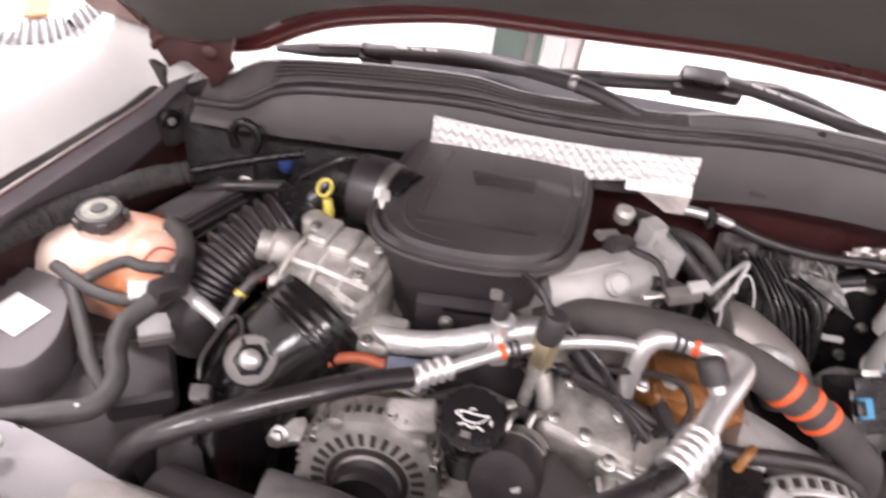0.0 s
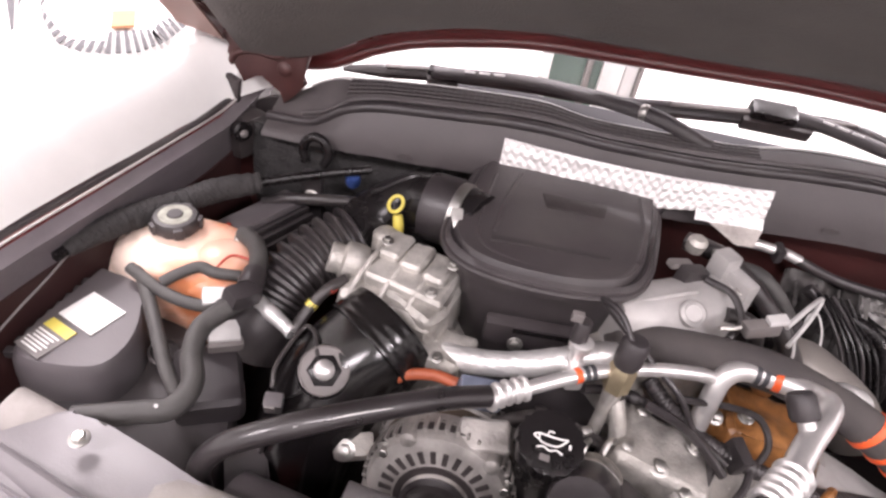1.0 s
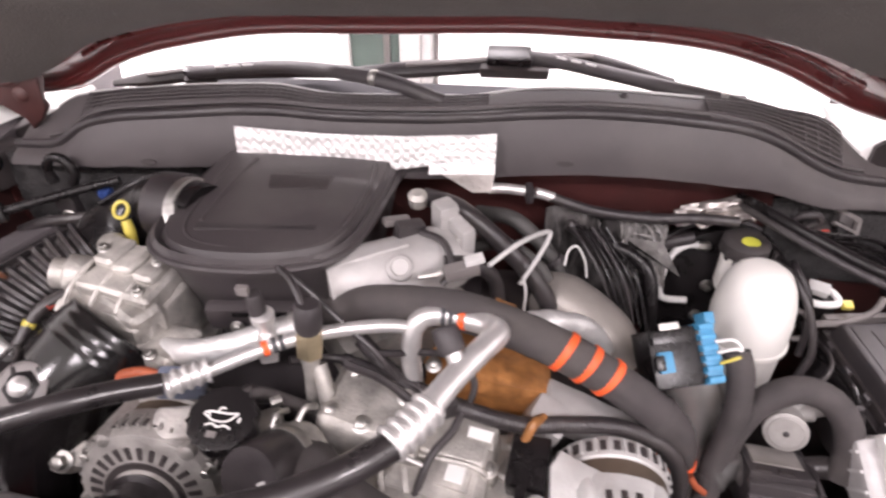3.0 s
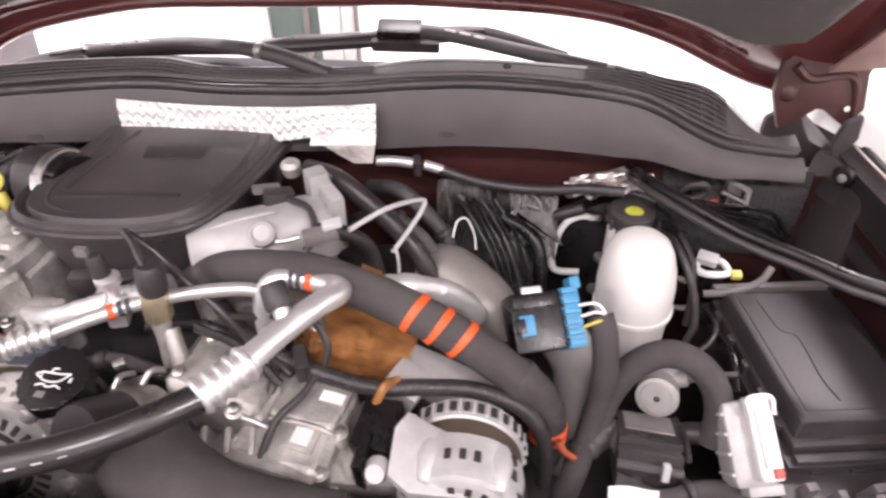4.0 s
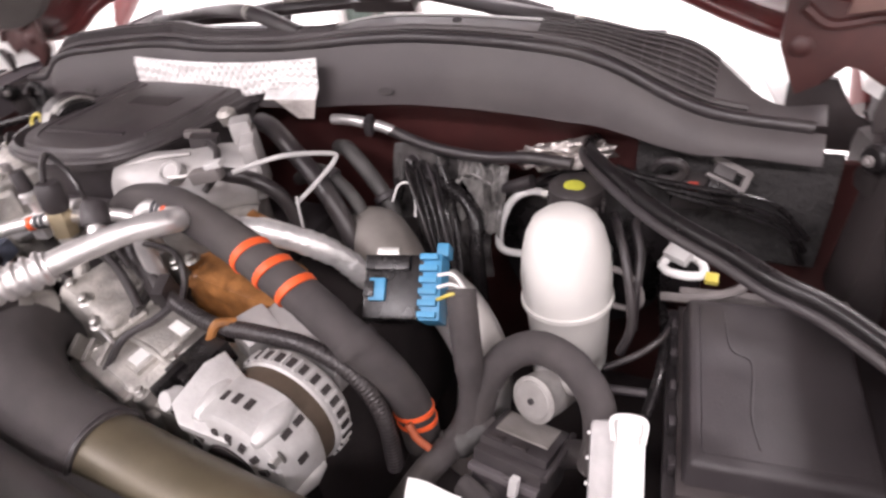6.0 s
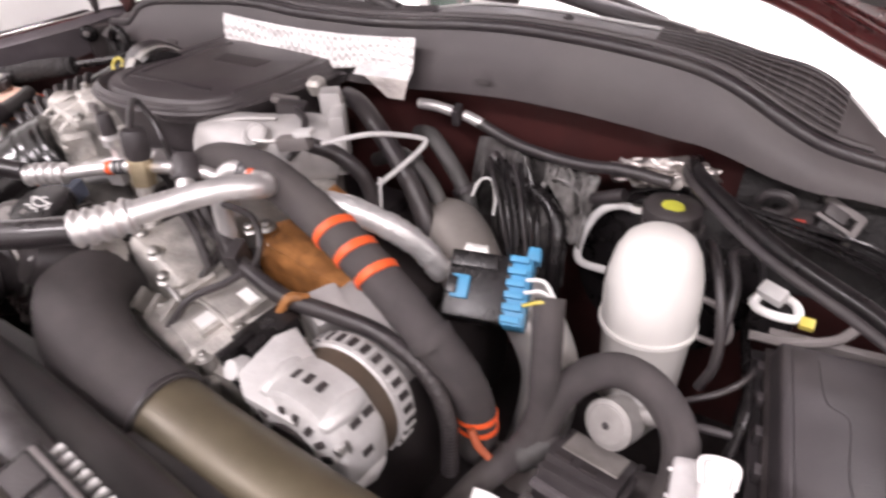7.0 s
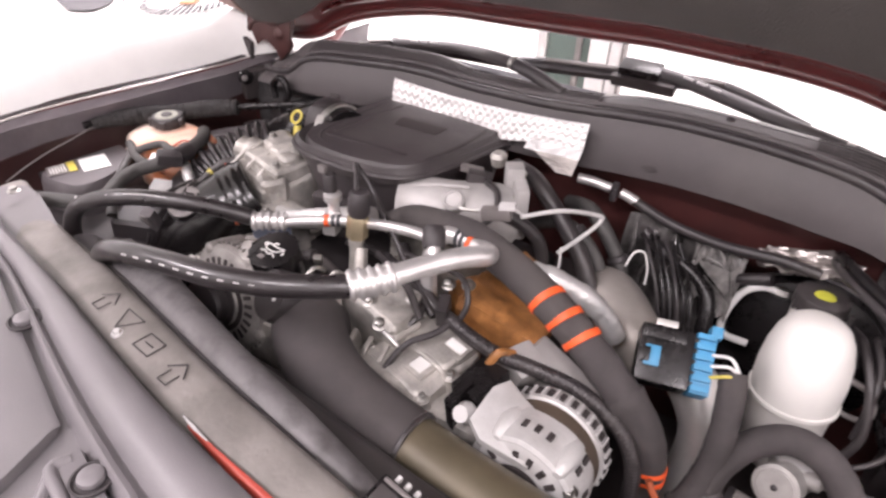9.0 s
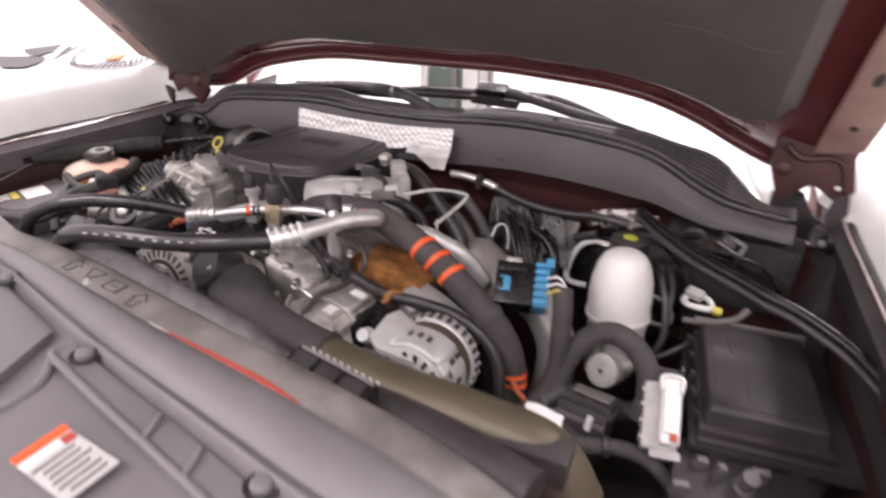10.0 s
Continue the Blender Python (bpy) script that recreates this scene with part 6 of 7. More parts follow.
part("clip_strap", tube([cm0 @ Vector(p) for p in ((-0.015, -0.06, 0.05), (-0.008, -0.02, 0.078), (0.008, 0.02, 0.082), (0.012, 0.05, 0.085))], 0.005, 8), M_PLASTIC, comp)
part("bright_edge", tube([cm0 @ Vector(p) for p in ((-0.045, -0.028, 0.083), (-0.03, -0.029, 0.083), (-0.012, -0.03, 0.08))], 0.0025, 6), M_ALU, comp)
for px, py, pz in ((-0.055, -0.045, 0.05), (0.055, -0.05, 0.045), (-0.02, 0.052, 0.07), (0.058, 0.0, 0.05)):
    part("bolt_boss", lathe([(0.012, -0.02), (0.012, 0.003), (0.009, 0.004)], cm0 @ Matrix.Translation((px, py, pz)), 16), M_CAST, comp)
    part("bolt", bolt(cm0 @ Vector((px, py, pz + 0.004)), (0, -0.1, 1), 0.0055, 0.007), M_STEEL, comp)

# ---- thermostat housing and water outlet in front ----
th = thing("thermostat_housing", (-0.115, -0.407, 1.064), "cast aluminium thermostat housing with a bright steel clamp", "housing")
part("casting", rough_cast(pose(-0.084, -0.368, 1.128, 0, 10, -12), (0.12, 0.09, 0.09), 0.022, 0.006, 24, 7.0), M_CAST, th)
part("outlet", lathe([(0.036, 0), (0.038, 0.02), (0.034, 0.03), (0.034, 0.06)], basis((-0.158, -0.419, 1.140), (-0.3, -0.75, 0.6)), 24), M_CAST, th)
part("hose_cuff", lathe([(0.037, 0.035), (0.0385, 0.04), (0.0385, 0.09), (0.035, 0.1)], basis((-0.158, -0.419, 1.140), (-0.3, -0.75, 0.6)), 24), M_RUBBER, th)
part("clamp", lathe([(0.039, 0.03), (0.0405, 0.032), (0.0405, 0.044), (0.039, 0.046)], basis((-0.158, -0.419, 1.140), (-0.3, -0.75, 0.6)), 28), M_STEEL, th)
part("clamp_ear", tube([(-0.160, -0.410, 1.185), (-0.153, -0.396, 1.192), (-0.143, -0.387, 1.184)], 0.004, 8), M_STEEL, th)
part("clamp_ear", tube([(-0.187, -0.428, 1.185), (-0.182, -0.410, 1.196), (-0.175, -0.396, 1.186)], 0.004, 8), M_STEEL, th)
part("support_tube", tube([(-0.148, -0.343, 1.207), (-0.137, -0.363, 1.176), (-0.128, -0.383, 1.135), (-0.125, -0.396, 1.095)], [0.010, 0.011, 0.014, 0.018], 14), M_CAST, th)
for a, b, z in ((-0.128, -0.384, 1.174), (-0.041, -0.358, 1.172), (-0.089, -0.399, 1.170), (-0.107, -0.330, 1.176), (-0.057, -0.416, 1.154)):
    part("bolt", bolt((a, b, z), (0, -0.3, 1), 0.0075, 0.01), M_STEEL, th)
for k in range(4):
    part("web", block(pose(-0.12 + 0.028 * k, -0.43, 1.10, 20, 0, 10), (0.007, 0.03, 0.07), 0.002), M_CAST, th)

# ---- big black intake duct and olive tube ----
du = thing("intercooler_duct", (-0.053, -0.494, 1.063), "thick black rubber intercooler duct with an olive metal tube", "air duct")
part("rubber_duct", tube([(-0.168, -0.427, 1.099), (-0.147, -0.466, 1.143), (-0.099, -0.504, 1.147), (-0.041, -0.529, 1.137), (0.023, -0.539, 1.127), (0.087, -0.543, 1.121)], [0.052, 0.052, 0.05, 0.049, 0.049, 0.048], 28), M_SLEEVE, du)
part("metal_tube", tube([(0.067, -0.542, 1.122), (0.161, -0.548, 1.116), (0.255, -0.555, 1.117), (0.352, -0.560, 1.119), (0.443, -0.557, 1.102), (0.491, -0.568, 1.046)], [0.044, 0.044, 0.044, 0.044, 0.044, 0.044], 28), M_OLIVE, du, "olive-brown coated metal tube")
part("cuff_edge", lathe([(0.0475, -0.004), (0.0495, 0.0), (0.0475, 0.004)], basis((0.085, -0.543, 1.121), (1, -0.03, -0.03)), 28), M_RUBBER, du)
part("side_bolt", bolt((-0.167, -0.490, 1.191), (-0.5, -0.3, 0.8), 0.008, 0.014), M_CLIP, du)


# ---- charge pipe in its grey sleeve ----
cp = thing("charge_pipe", (0.148, -0.331, 1.003), "charge pipe in a dark fabric sleeve with orange bands", "pipe")
CP = [(-0.156, -0.263, 1.205), (-0.117, -0.261, 1.228), (-0.058, -0.272, 1.246), (0.022, -0.294, 1.261), (0.094, -0.310, 1.248), (0.152, -0.321, 1.226), (0.209, -0.328, 1.191), (0.264, -0.337, 1.151), (0.305, -0.333, 1.099), (0.324, -0.326, 1.036), (0.327, -0.324, 0.958)]
part("sleeve", tube(CP, [0.020, 0.023, 0.0245] + [0.0245] * 6 + [0.0245, 0.0245], 24, 8, wobble=0.05), M_SLEEVE, cp)
path = spline(CP, 8)


def band_at(k, w, mat, name, label="", r=0.0266):
    d = path[k + 1] - path[k - 1]
    part(name, lathe([(r - 0.001, -w), (r, -w * 0.8), (r, w * 0.8), (r - 0.001, w)], basis(path[k], d + Vector((0.0, -0.3 * d.length, 0))), 24), mat, cp, label)


for k in (39, 43, 47):
    band_at(k, 0.0052, M_ORANGE, "orange_band", "orange tape band")
band_at(73, 0.004, M_ORANGE, "orange_band", "orange tape band", 0.0264)
band_at(75, 0.004, M_ORANGE, "orange_band", "orange tape band", 0.0264)
band_at(58, 0.010, M_SLEEVE, "cuff", "", 0.027)
part("red_tube", tube([(0.334, -0.355, 1.037), (0.345, -0.360, 1.021), (0.360, -0.360, 1.007)], 0.005, 10), M_RUSTTUBE, cp)

am = thing("amber_heat_wrap", (0.069, -0.291, 1.085), "crumpled amber-brown heat wrap round a coolant outlet", "heat wrap")
def crumpled(m, size, bevel, amount, seed):
    """A wrapped pack with sharp creases."""
    bm = block(Matrix.Identity(4), size, bevel, segments=2)
    bmesh.ops.subdivide_edges(bm, edges=bm.edges[:], cuts=5, use_grid_fill=True)
    bm.normal_update()
    for v in bm.verts:
        p = (v.co + Vector((seed, 0, 0))) * 26
        v.co = v.co + v.normal * amount * (0.5 - abs(noise.noise(p)) * 2.2 + 0.4 * noise.noise(p * 3))
    for v in bm.verts:
        v.co = m @ v.co
    return bm


part("wrap", crumpled(Matrix.Translation((0.068, -0.278, 1.12)) @ Matrix.Rotation(radians(2), 4, "Z") @ Matrix.Rotation(radians(14), 4, "Y"), (0.135, 0.085, 0.08), 0.012, 0.006, 1.0), M_AMBER, am)
part("end_fold", crumpled(Matrix.Translation((0.012, -0.277, 1.125)) @ Matrix.Rotation(radians(-25), 4, "Z"), (0.06, 0.06, 0.07), 0.01, 0.005, 2.0), M_AMBER, am)
part("upper_fold", crumpled(Matrix.Translation((0.070, -0.232, 1.190)) @ Matrix.Rotation(radians(20), 4, "Y"), (0.03, 0.02, 0.055), 0.006, 0.003, 3.0), M_AMBER, am)
part("cast_arm", rough_cast(Matrix.Translation((0.191, -0.324, 1.102)) @ Matrix.Rotation(radians(-12), 4, "Z") @ Matrix.Rotation(radians(18), 4, "Y"), (0.14, 0.05, 0.05), 0.014, 0.004, 28, 8.0), M_CASTPALE, am, "pale cast arm")
part("outlet_casting", block(pose(0.130, -0.345, 1.117, 0, 20, -25), (0.05, 0.05, 0.06), 0.012), M_CASTPALE, am, "pale cast outlet")
part("bolt", bolt((0.021, -0.308, 1.189), (0, -0.2, 1), 0.007, 0.01), M_STEEL, am)
part("bolt", bolt((-0.012, -0.308, 1.176), (0, -0.4, 1), 0.007, 0.01), M_STEEL, am)

fh = thing("foil_hose", (0.163, -0.253, 1.123), "silver foil-wrapped hose behind the charge pipe", "hose")
part("hose", tube([(0.094, -0.291, 1.238), (0.129, -0.275, 1.230), (0.170, -0.250, 1.201), (0.199, -0.230, 1.166), (0.222, -0.219, 1.126)], 0.0165, 16, 8, wobble=0.18), M_FOIL, fh)

lm = thing("wiring_loom", (0.146, -0.406, 1.095), "black corrugated wiring loom draped over the engine front", "wiring loom", "looms")
part("conduit", tube([(-0.105, -0.296, 1.203), (-0.068, -0.324, 1.184), (-0.032, -0.339, 1.167), (0.029, -0.361, 1.162), (0.097, -0.373, 1.154), (0.158, -0.367, 1.151), (0.223, -0.359, 1.140), (0.282, -0.361, 1.109), (0.313, -0.370, 1.057), (0.320, -0.382, 0.981)], 0.0105, 14, 8, ripple=0.0004, pitch=0.005), M_RUBBER, lm)
part("clip", block(pose(0.009, -0.355, 1.170, 10, 0, 20), (0.016, 0.035, 0.035), 0.004), M_PLASTIC, lm)
part("copper_clip", tube([(0.101, -0.394, 1.140), (0.113, -0.380, 1.165), (0.127, -0.364, 1.158)], 0.006, 8), M_AMBER, lm)
part("branch", tube([(-0.032, -0.339, 1.167), (-0.021, -0.371, 1.161), (-0.028, -0.396, 1.146)], 0.006, 8), M_RUBBER, lm)
lm2 = thing("wiring_loom", (-0.032, -0.307, 1.109), "thin black cable looping between the AC lines", "wiring loom", "looms")
part("cable", tube([(-0.080, -0.337, 1.226), (-0.053, -0.331, 1.221), (-0.021, -0.326, 1.220), (0.022, -0.328, 1.214), (0.041, -0.345, 1.189), (0.033, -0.361, 1.157)], 0.0045, 8), M_RUBBER, lm2)
part("cable", tube([(-0.115, -0.345, 1.213), (-0.073, -0.353, 1.201), (-0.041, -0.367, 1.187), (-0.010, -0.385, 1.165)], 0.006, 8), M_RUBBER, lm2)

# ---- blue-plugged control module ----
mod = thing("control_module", (0.287, -0.262, 1.043), "black control module with bright blue wiring plugs", "control module")
mm = Matrix.Translation((0.295, -0.261, 1.161)) @ Matrix.Rotation(radians(14), 4, "Z") @ Matrix.Rotation(radians(38), 4, "X") @ Matrix.Scale(0.9, 4)
part("case", block(mm, (0.075, 0.085, 0.055), 0.005), M_GLOSS, mod)
part("top_ridge", block(mm @ Matrix.Translation((-0.005, 0.03, 0.03)), (0.06, 0.02, 0.014), 0.003), M_GLOSS, mod)
part("metal_tab", block(mm @ Matrix.Translation((-0.005, 0.045, 0.034)), (0.03, 0.010, 0.004), 0.001), M_STEEL, mod)
for k in range(5):
    part("rib", block(mm @ Matrix.Translation((0.0395, -0.032 + 0.016 * k, 0.012)), (0.006, 0.007, 0.034), 0.001), M_GLOSS, mod)
bplug = part("blue_plug", block(mm @ Matrix.Translation((0.052, 0.0, 0.004)), (0.028, 0.088, 0.05), 0.004), M_BLUE, mod)
for k in range(6):
    part("blue_tooth", block(mm @ Matrix.Translation((0.05, -0.037 + 0.015 * k, 0.032)), (0.024, 0.008, 0.012), 0.002), M_BLUE, bplug)
part("blue_tooth", block(mm @ Matrix.Translation((0.065, 0.05, 0.01)), (0.016, 0.018, 0.03), 0.003), M_BLUE, bplug)
part("small_blue_plug", block(mm @ Matrix.Translation((-0.018, -0.005, 0.028)), (0.022, 0.03, 0.012), 0.003), M_BLUE, mod)
part("plug_face", block(mm @ Matrix.Translation((-0.028, -0.005, 0.03)), (0.014, 0.022, 0.014), 0.003), M_GLOSS, mod)
for k, col in enumerate((M_PAPER, M_PAPER, M_YELLOW)):
    part("wire", tube([mm @ Vector((0.062, 0.015 - 0.016 * k, 0.03)), mm @ Vector((0.085, 0.012 - 0.012 * k, 0.044)), mm @ Vector((0.102, -0.012, 0.03 - 0.004 * k)), mm @ Vector((0.104, -0.03, 0.008))], 0.0022, 6), col, mod)

# ---- bright pipe and looms under the module ----
ip = thing("intercooler_pipe", (0.354, -0.239, 0.850), "bare aluminium intercooler pipe running down into the bay", "pipe")
part("pipe", tube([(0.305, -0.185, 1.10), (0.346, -0.203, 1.078), (0.378, -0.222, 1.022), (0.378, -0.245, 0.94), (0.365, -0.27, 0.857)], 0.037, 24), M_PIPEALU, ip)
vl = thing("wiring_loom", (0.387, -0.296, 0.972), "dark taped wiring loom running down beside the module", "wiring loom", "looms")
part("loom", tube([(0.380, -0.258, 1.179), (0.387, -0.276, 1.158), (0.394, -0.292, 1.105), (0.395, -0.296, 1.044), (0.384, -0.318, 0.996), (0.359, -0.373, 0.981), (0.334, -0.416, 0.948)], 0.0175, 16, 8, wobble=0.06), M_SLEEVE, vl)
part("branch", tube([(0.393, -0.302, 1.017), (0.420, -0.310, 1.001), (0.439, -0.354, 0.987), (0.449, -0.410, 0.955)], 0.015, 14), M_SLEEVE, vl)
part("bare_joint", tube([(0.368, -0.340, 0.984), (0.394, -0.321, 0.991), (0.415, -0.306, 1.001)], 0.019, 14, 6, wobble=0.3), M_HOSE, vl)
ah = thing("vacuum_hose", (0.470, -0.245, 0.984), "arched black rubber vacuum hose with a pale tie", "hose")
part("hose", tube([(0.400, -0.300, 1.011), (0.408, -0.288, 1.054), (0.431, -0.277, 1.099), (0.468, -0.273, 1.127), (0.508, -0.279, 1.123), (0.540, -0.293, 1.094), (0.552, -0.312, 1.055), (0.549, -0.328, 1.014)], 0.019, 18, wobble=0.03), M_SLEEVE, ah)
part("tie", lathe([(0.0185, -0.003), (0.0185, 0.003)], basis((0.413, -0.284, 1.064), (0.5, 0.4, 0.8)), 18), M_CLIP, ah, "pale grey cable tie")
vp = thing("vacuum_valve", (0.463, -0.252, 0.960), "grey cast vacuum valve under the arched hose", "valve")
M_VALVE = material("dull_grey_casting", (0.34, 0.325, 0.31), 0.5, metal=0.2, spread=0.2, scale=30, bump=0.15)
vm = basis((0.48, -0.272, 1.053), (-0.3, -0.8, 0.35))
part("body", lathe([(0.026, -0.03), (0.028, 0.0), (0.028, 0.024), (0.022, 0.03), (0.008, 0.031)], vm, 26), M_VALVE, vp)
part("boss", lathe([(0.004, 0.03), (0.004, 0.033), (0.002, 0.034)], vm, 14), M_PLASTIC, vp)
part("rim", lathe([(0.0275, 0.02), (0.0288, 0.022), (0.0288, 0.027), (0.0265, 0.0285)], vm, 26), M_VALVE, vp)
part("side_port", lathe([(0.012, 0), (0.013, 0.03), (0.008, 0.034), (0.008, 0.05)], basis((0.487, -0.265, 1.062), (1, 0.1, 0.2)), 14), M_VALVE, vp)
part("port_nipple", lathe([(0.005, 0), (0.005, 0.06)], basis((0.53, -0.262, 1.070), (1, 0.15, 0.0)), 10), M_PLASTIC, vp)
part("block", rough_cast(pose(0.487, -0.247, 1.06, 20, 0, 10), (0.055, 0.045, 0.042), 0.012, 0.004, 30, 15.0), M_CLIP, vp)

# ---- brake fluid reservoir ----
br = thing("brake_reservoir", (0.461, -0.111, 0.940), "milky white brake fluid reservoir with a black cap", "brake reservoir")
bmx = Matrix.Translation((0.465, -0.122, 1.087)) @ Matrix.Rotation(radians(-6), 4, "X") @ Matrix.Rotation(radians(-3), 4, "Y") @ Matrix.Diagonal((0.965, 0.96, 0.985, 1))
part("upper_shell", lathe([(0.060, -0.012), (0.0605, 0.0), (0.061, 0.03), (0.058, 0.06), (0.051, 0.088), (0.042, 0.105), (0.03, 0.114), (0.012, 0.118)], bmx, 36, sx=1.0, sy=1.06), M_WHITEPL, br)
part("seam", lathe([(0.060, -0.016), (0.0632, -0.0155), (0.0632, -0.0095), (0.060, -0.009)], bmx, 36, sy=1.06), M_WHITEPL, br)
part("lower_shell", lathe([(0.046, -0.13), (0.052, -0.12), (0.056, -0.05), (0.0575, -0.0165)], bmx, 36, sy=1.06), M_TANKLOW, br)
part("neck", lathe([(0.022, -0.055), (0.026, -0.045), (0.026, 0.022)], basis((0.449, -0.047, 1.162), (0, 0.1, 1)), 20), M_WHITEPL, br)
rcap = part("cap", lathe([(0.034, 0.0), (0.037, 0.003), (0.036, 0.022), (0.03, 0.027), (0.01, 0.028)], basis((0.456, -0.042, 1.173), (0, 0.05, 1)), 20), M_PLASTIC, br, "black cap with a yellow mark")
part("cap_mark", lathe([(0.0115, 0.0), (0.011, 0.0016)], basis((0.457, -0.052, 1.201), (0, -0.12, 1)), 22, sx=1.25), material("dull_yellow_green_print", (0.5, 0.5, 0.06), 0.5, bump=0.03), rcap)
for k in range(10):
    a = 2 * math.pi * k / 10
    part("cap_grip", block(Matrix.Translation((0.461 + 0.036 * math.cos(a), -0.058 + 0.036 * math.sin(a), 1.18)) @ Matrix.Rotation(a, 4, "Z"), (0.005, 0.009, 0.018), 0.002), M_PLASTIC, rcap)
part("base_casting", block(pose(0.462, -0.102, 0.973, 0, 0, 0), (0.08, 0.12, 0.06), 0.012), M_CAST, br)
part("side_loop", tube([(0.508, -0.107, 1.123), (0.546, -0.114, 1.116), (0.560, -0.121, 1.089), (0.550, -0.125, 1.073), (0.518, -0.125, 1.074)], 0.0045, 10), M_GREYPL, br)
mst = thing("brake_line", (0.364, -0.021, 1.004), "bent grey steel brake line beside the reservoir", "brake line")
part("line", tube([(0.405, -0.007, 1.156), (0.381, -0.009, 1.156), (0.357, -0.021, 1.143), (0.344, -0.040, 1.107), (0.349, -0.053, 1.079), (0.389, -0.057, 1.078)], 0.006, 12), M_CLIP, mst)
part("fitting", lathe([(0.008, 0), (0.009, 0.015), (0.006, 0.02)], basis((0.400, -0.007, 1.155), (1, 0, 0)), 6), M_STEEL, mst)
bo = thing("brake_booster", (0.449, 0.002, 0.954), "black round brake booster against the firewall", "brake booster")
part("drum", lathe([(0.10, -0.03), (0.125, 0.0), (0.125, 0.04), (0.07, 0.06), (0.03, 0.065)], basis((0.458, 0.039, 1.046), (0, -1, 0.1)), 36), M_GLOSS, bo)
part("rim", lathe([(0.124, -0.004), (0.129, 0.0), (0.129, 0.008), (0.124, 0.011)], basis((0.458, 0.039, 1.046), (0, -1, 0.1)), 40), M_PLASTIC, bo, "rolled rim")
for k in range(4):
    a = 1.57 * k + 0.78
    part("stud", bolt((0.46 + 0.05 * math.cos(a), -0.03, 1.055 + 0.05 * math.sin(a)), (0, -1, 0.1), 0.007, 0.012), M_STEEL, bo)

# ---- fuse box ----
fb = thing("fuse_box", (0.707, -0.200, 0.899), "black plastic fuse box with a ridged lid", "fuse box")
fm = Matrix.Translation((0.712, -0.212, 1.066)) @ Matrix.Rotation(radians(6.5), 4, "Z") @ Matrix.Rotation(radians(0.5), 4, "X")
part("base", block(fm @ Matrix.Translation((0, 0, -0.09)), (0.20, 0.27, 0.12), 0.01), M_PLASTIC, fb)
part("flange", block(fm @ Matrix.Translation((0.014, -0.006, -0.03)), (0.24, 0.30, 0.014), 0.004), M_PLASTIC, fb)
part("groove", block(fm @ Matrix.Translation((0.002, 0, -0.016)), (0.192, 0.272, 0.016), 0.003), M_DARK, fb, "dark groove round the lid")
flid = part("lid_top", block(fm @ Matrix.Translation((0, 0.002, 0.004)), (0.178, 0.252, 0.034), 0.009, taper=0.94, segments=4), M_PLASTIC, fb)
part("lid_panel", block(fm @ Matrix.Translation((0, 0.004, 0.0205)), (0.145, 0.215, 0.004), 0.0018), M_PLASTIC, flid)
part("front_lip", block(fm @ Matrix.Translation((0.012, -0.148, -0.024)), (0.215, 0.012, 0.02), 0.003), M_PLASTIC, fb)
part("rear_lip", block(fm @ Matrix.Translation((0.0, 0.142, 0.006)), (0.19, 0.012, 0.018), 0.003), M_GREYPL, fb)
part("lid_ridge", tube([fm @ Vector(p) for p in ((-0.045, 0.10, 0.0225), (-0.04, 0.04, 0.0225), (-0.02, 0.02, 0.0225), (-0.025, -0.05, 0.0225), (-0.02, -0.09, 0.0225))], 0.0013, 6), M_PLASTIC, flid)
for k in range(5):
    part("latch", block(fm @ Matrix.Translation((-0.098, -0.1 + 0.05 * k, -0.02)), (0.008, 0.014, 0.03), 0.002), M_PLASTIC, fb)
for k in range(3):
    part("side_tab", block(fm @ Matrix.Translation((-0.06 + 0.055 * k, -0.15, -0.05)), (0.022, 0.014, 0.03), 0.004), M_DARK, fb)

rb = thing("strut_bar", (0.596, -0.154, 1.191), "glossy black brace bar from cowl to fender", "brace bar", "brace bars")
part("bar", tube([(0.463, 0.052, 1.217), (0.466, -0.012, 1.243), (0.494, -0.067, 1.249), (0.573, -0.143, 1.240), (0.653, -0.199, 1.236), (0.691, -0.227, 1.234), (0.737, -0.246, 1.228), (0.797, -0.294, 1.218), (0.838, -0.345, 1.205)], [0.007, 0.0075, 0.008, 0.0085, 0.009, 0.0095, 0.009, 0.009, 0.009], 16), M_GLOSS, rb)
part("lower_rail", tube([(0.457, 0.048, 1.208), (0.460, -0.017, 1.233), (0.488, -0.073, 1.239), (0.567, -0.150, 1.230), (0.647, -0.206, 1.226), (0.685, -0.234, 1.224), (0.731, -0.253, 1.218), (0.791, -0.301, 1.208), (0.832, -0.352, 1.195)], 0.006, 14), M_PLASTIC, rb)
hp = thing("heater_pipe", (0.201, 0.004, 1.122), "black heater pipe with a bare aluminium end", "pipe")
part("pipe", tube([(0.152, 0.016, 1.222), (0.224, 0.010, 1.203), (0.311, -0.001, 1.201), (0.385, -0.012, 1.213), (0.445, -0.016, 1.212)], 0.0085, 12), M_RUBBER, hp)
part("bare_end", tube([(0.051, 0.010, 1.237), (0.078, 0.012, 1.237), (0.109, 0.014, 1.233)], 0.0085, 14), M_ALU, hp)
part("bare_end", tube([(0.127, 0.015, 1.230), (0.138, 0.016, 1.227), (0.157, 0.016, 1.221)], 0.0085, 14), M_ALU, hp)
part("clip", block(pose(0.117, 0.012, 1.230, 10, 0, 10), (0.012, 0.026, 0.026), 0.004), M_PLASTIC, hp)
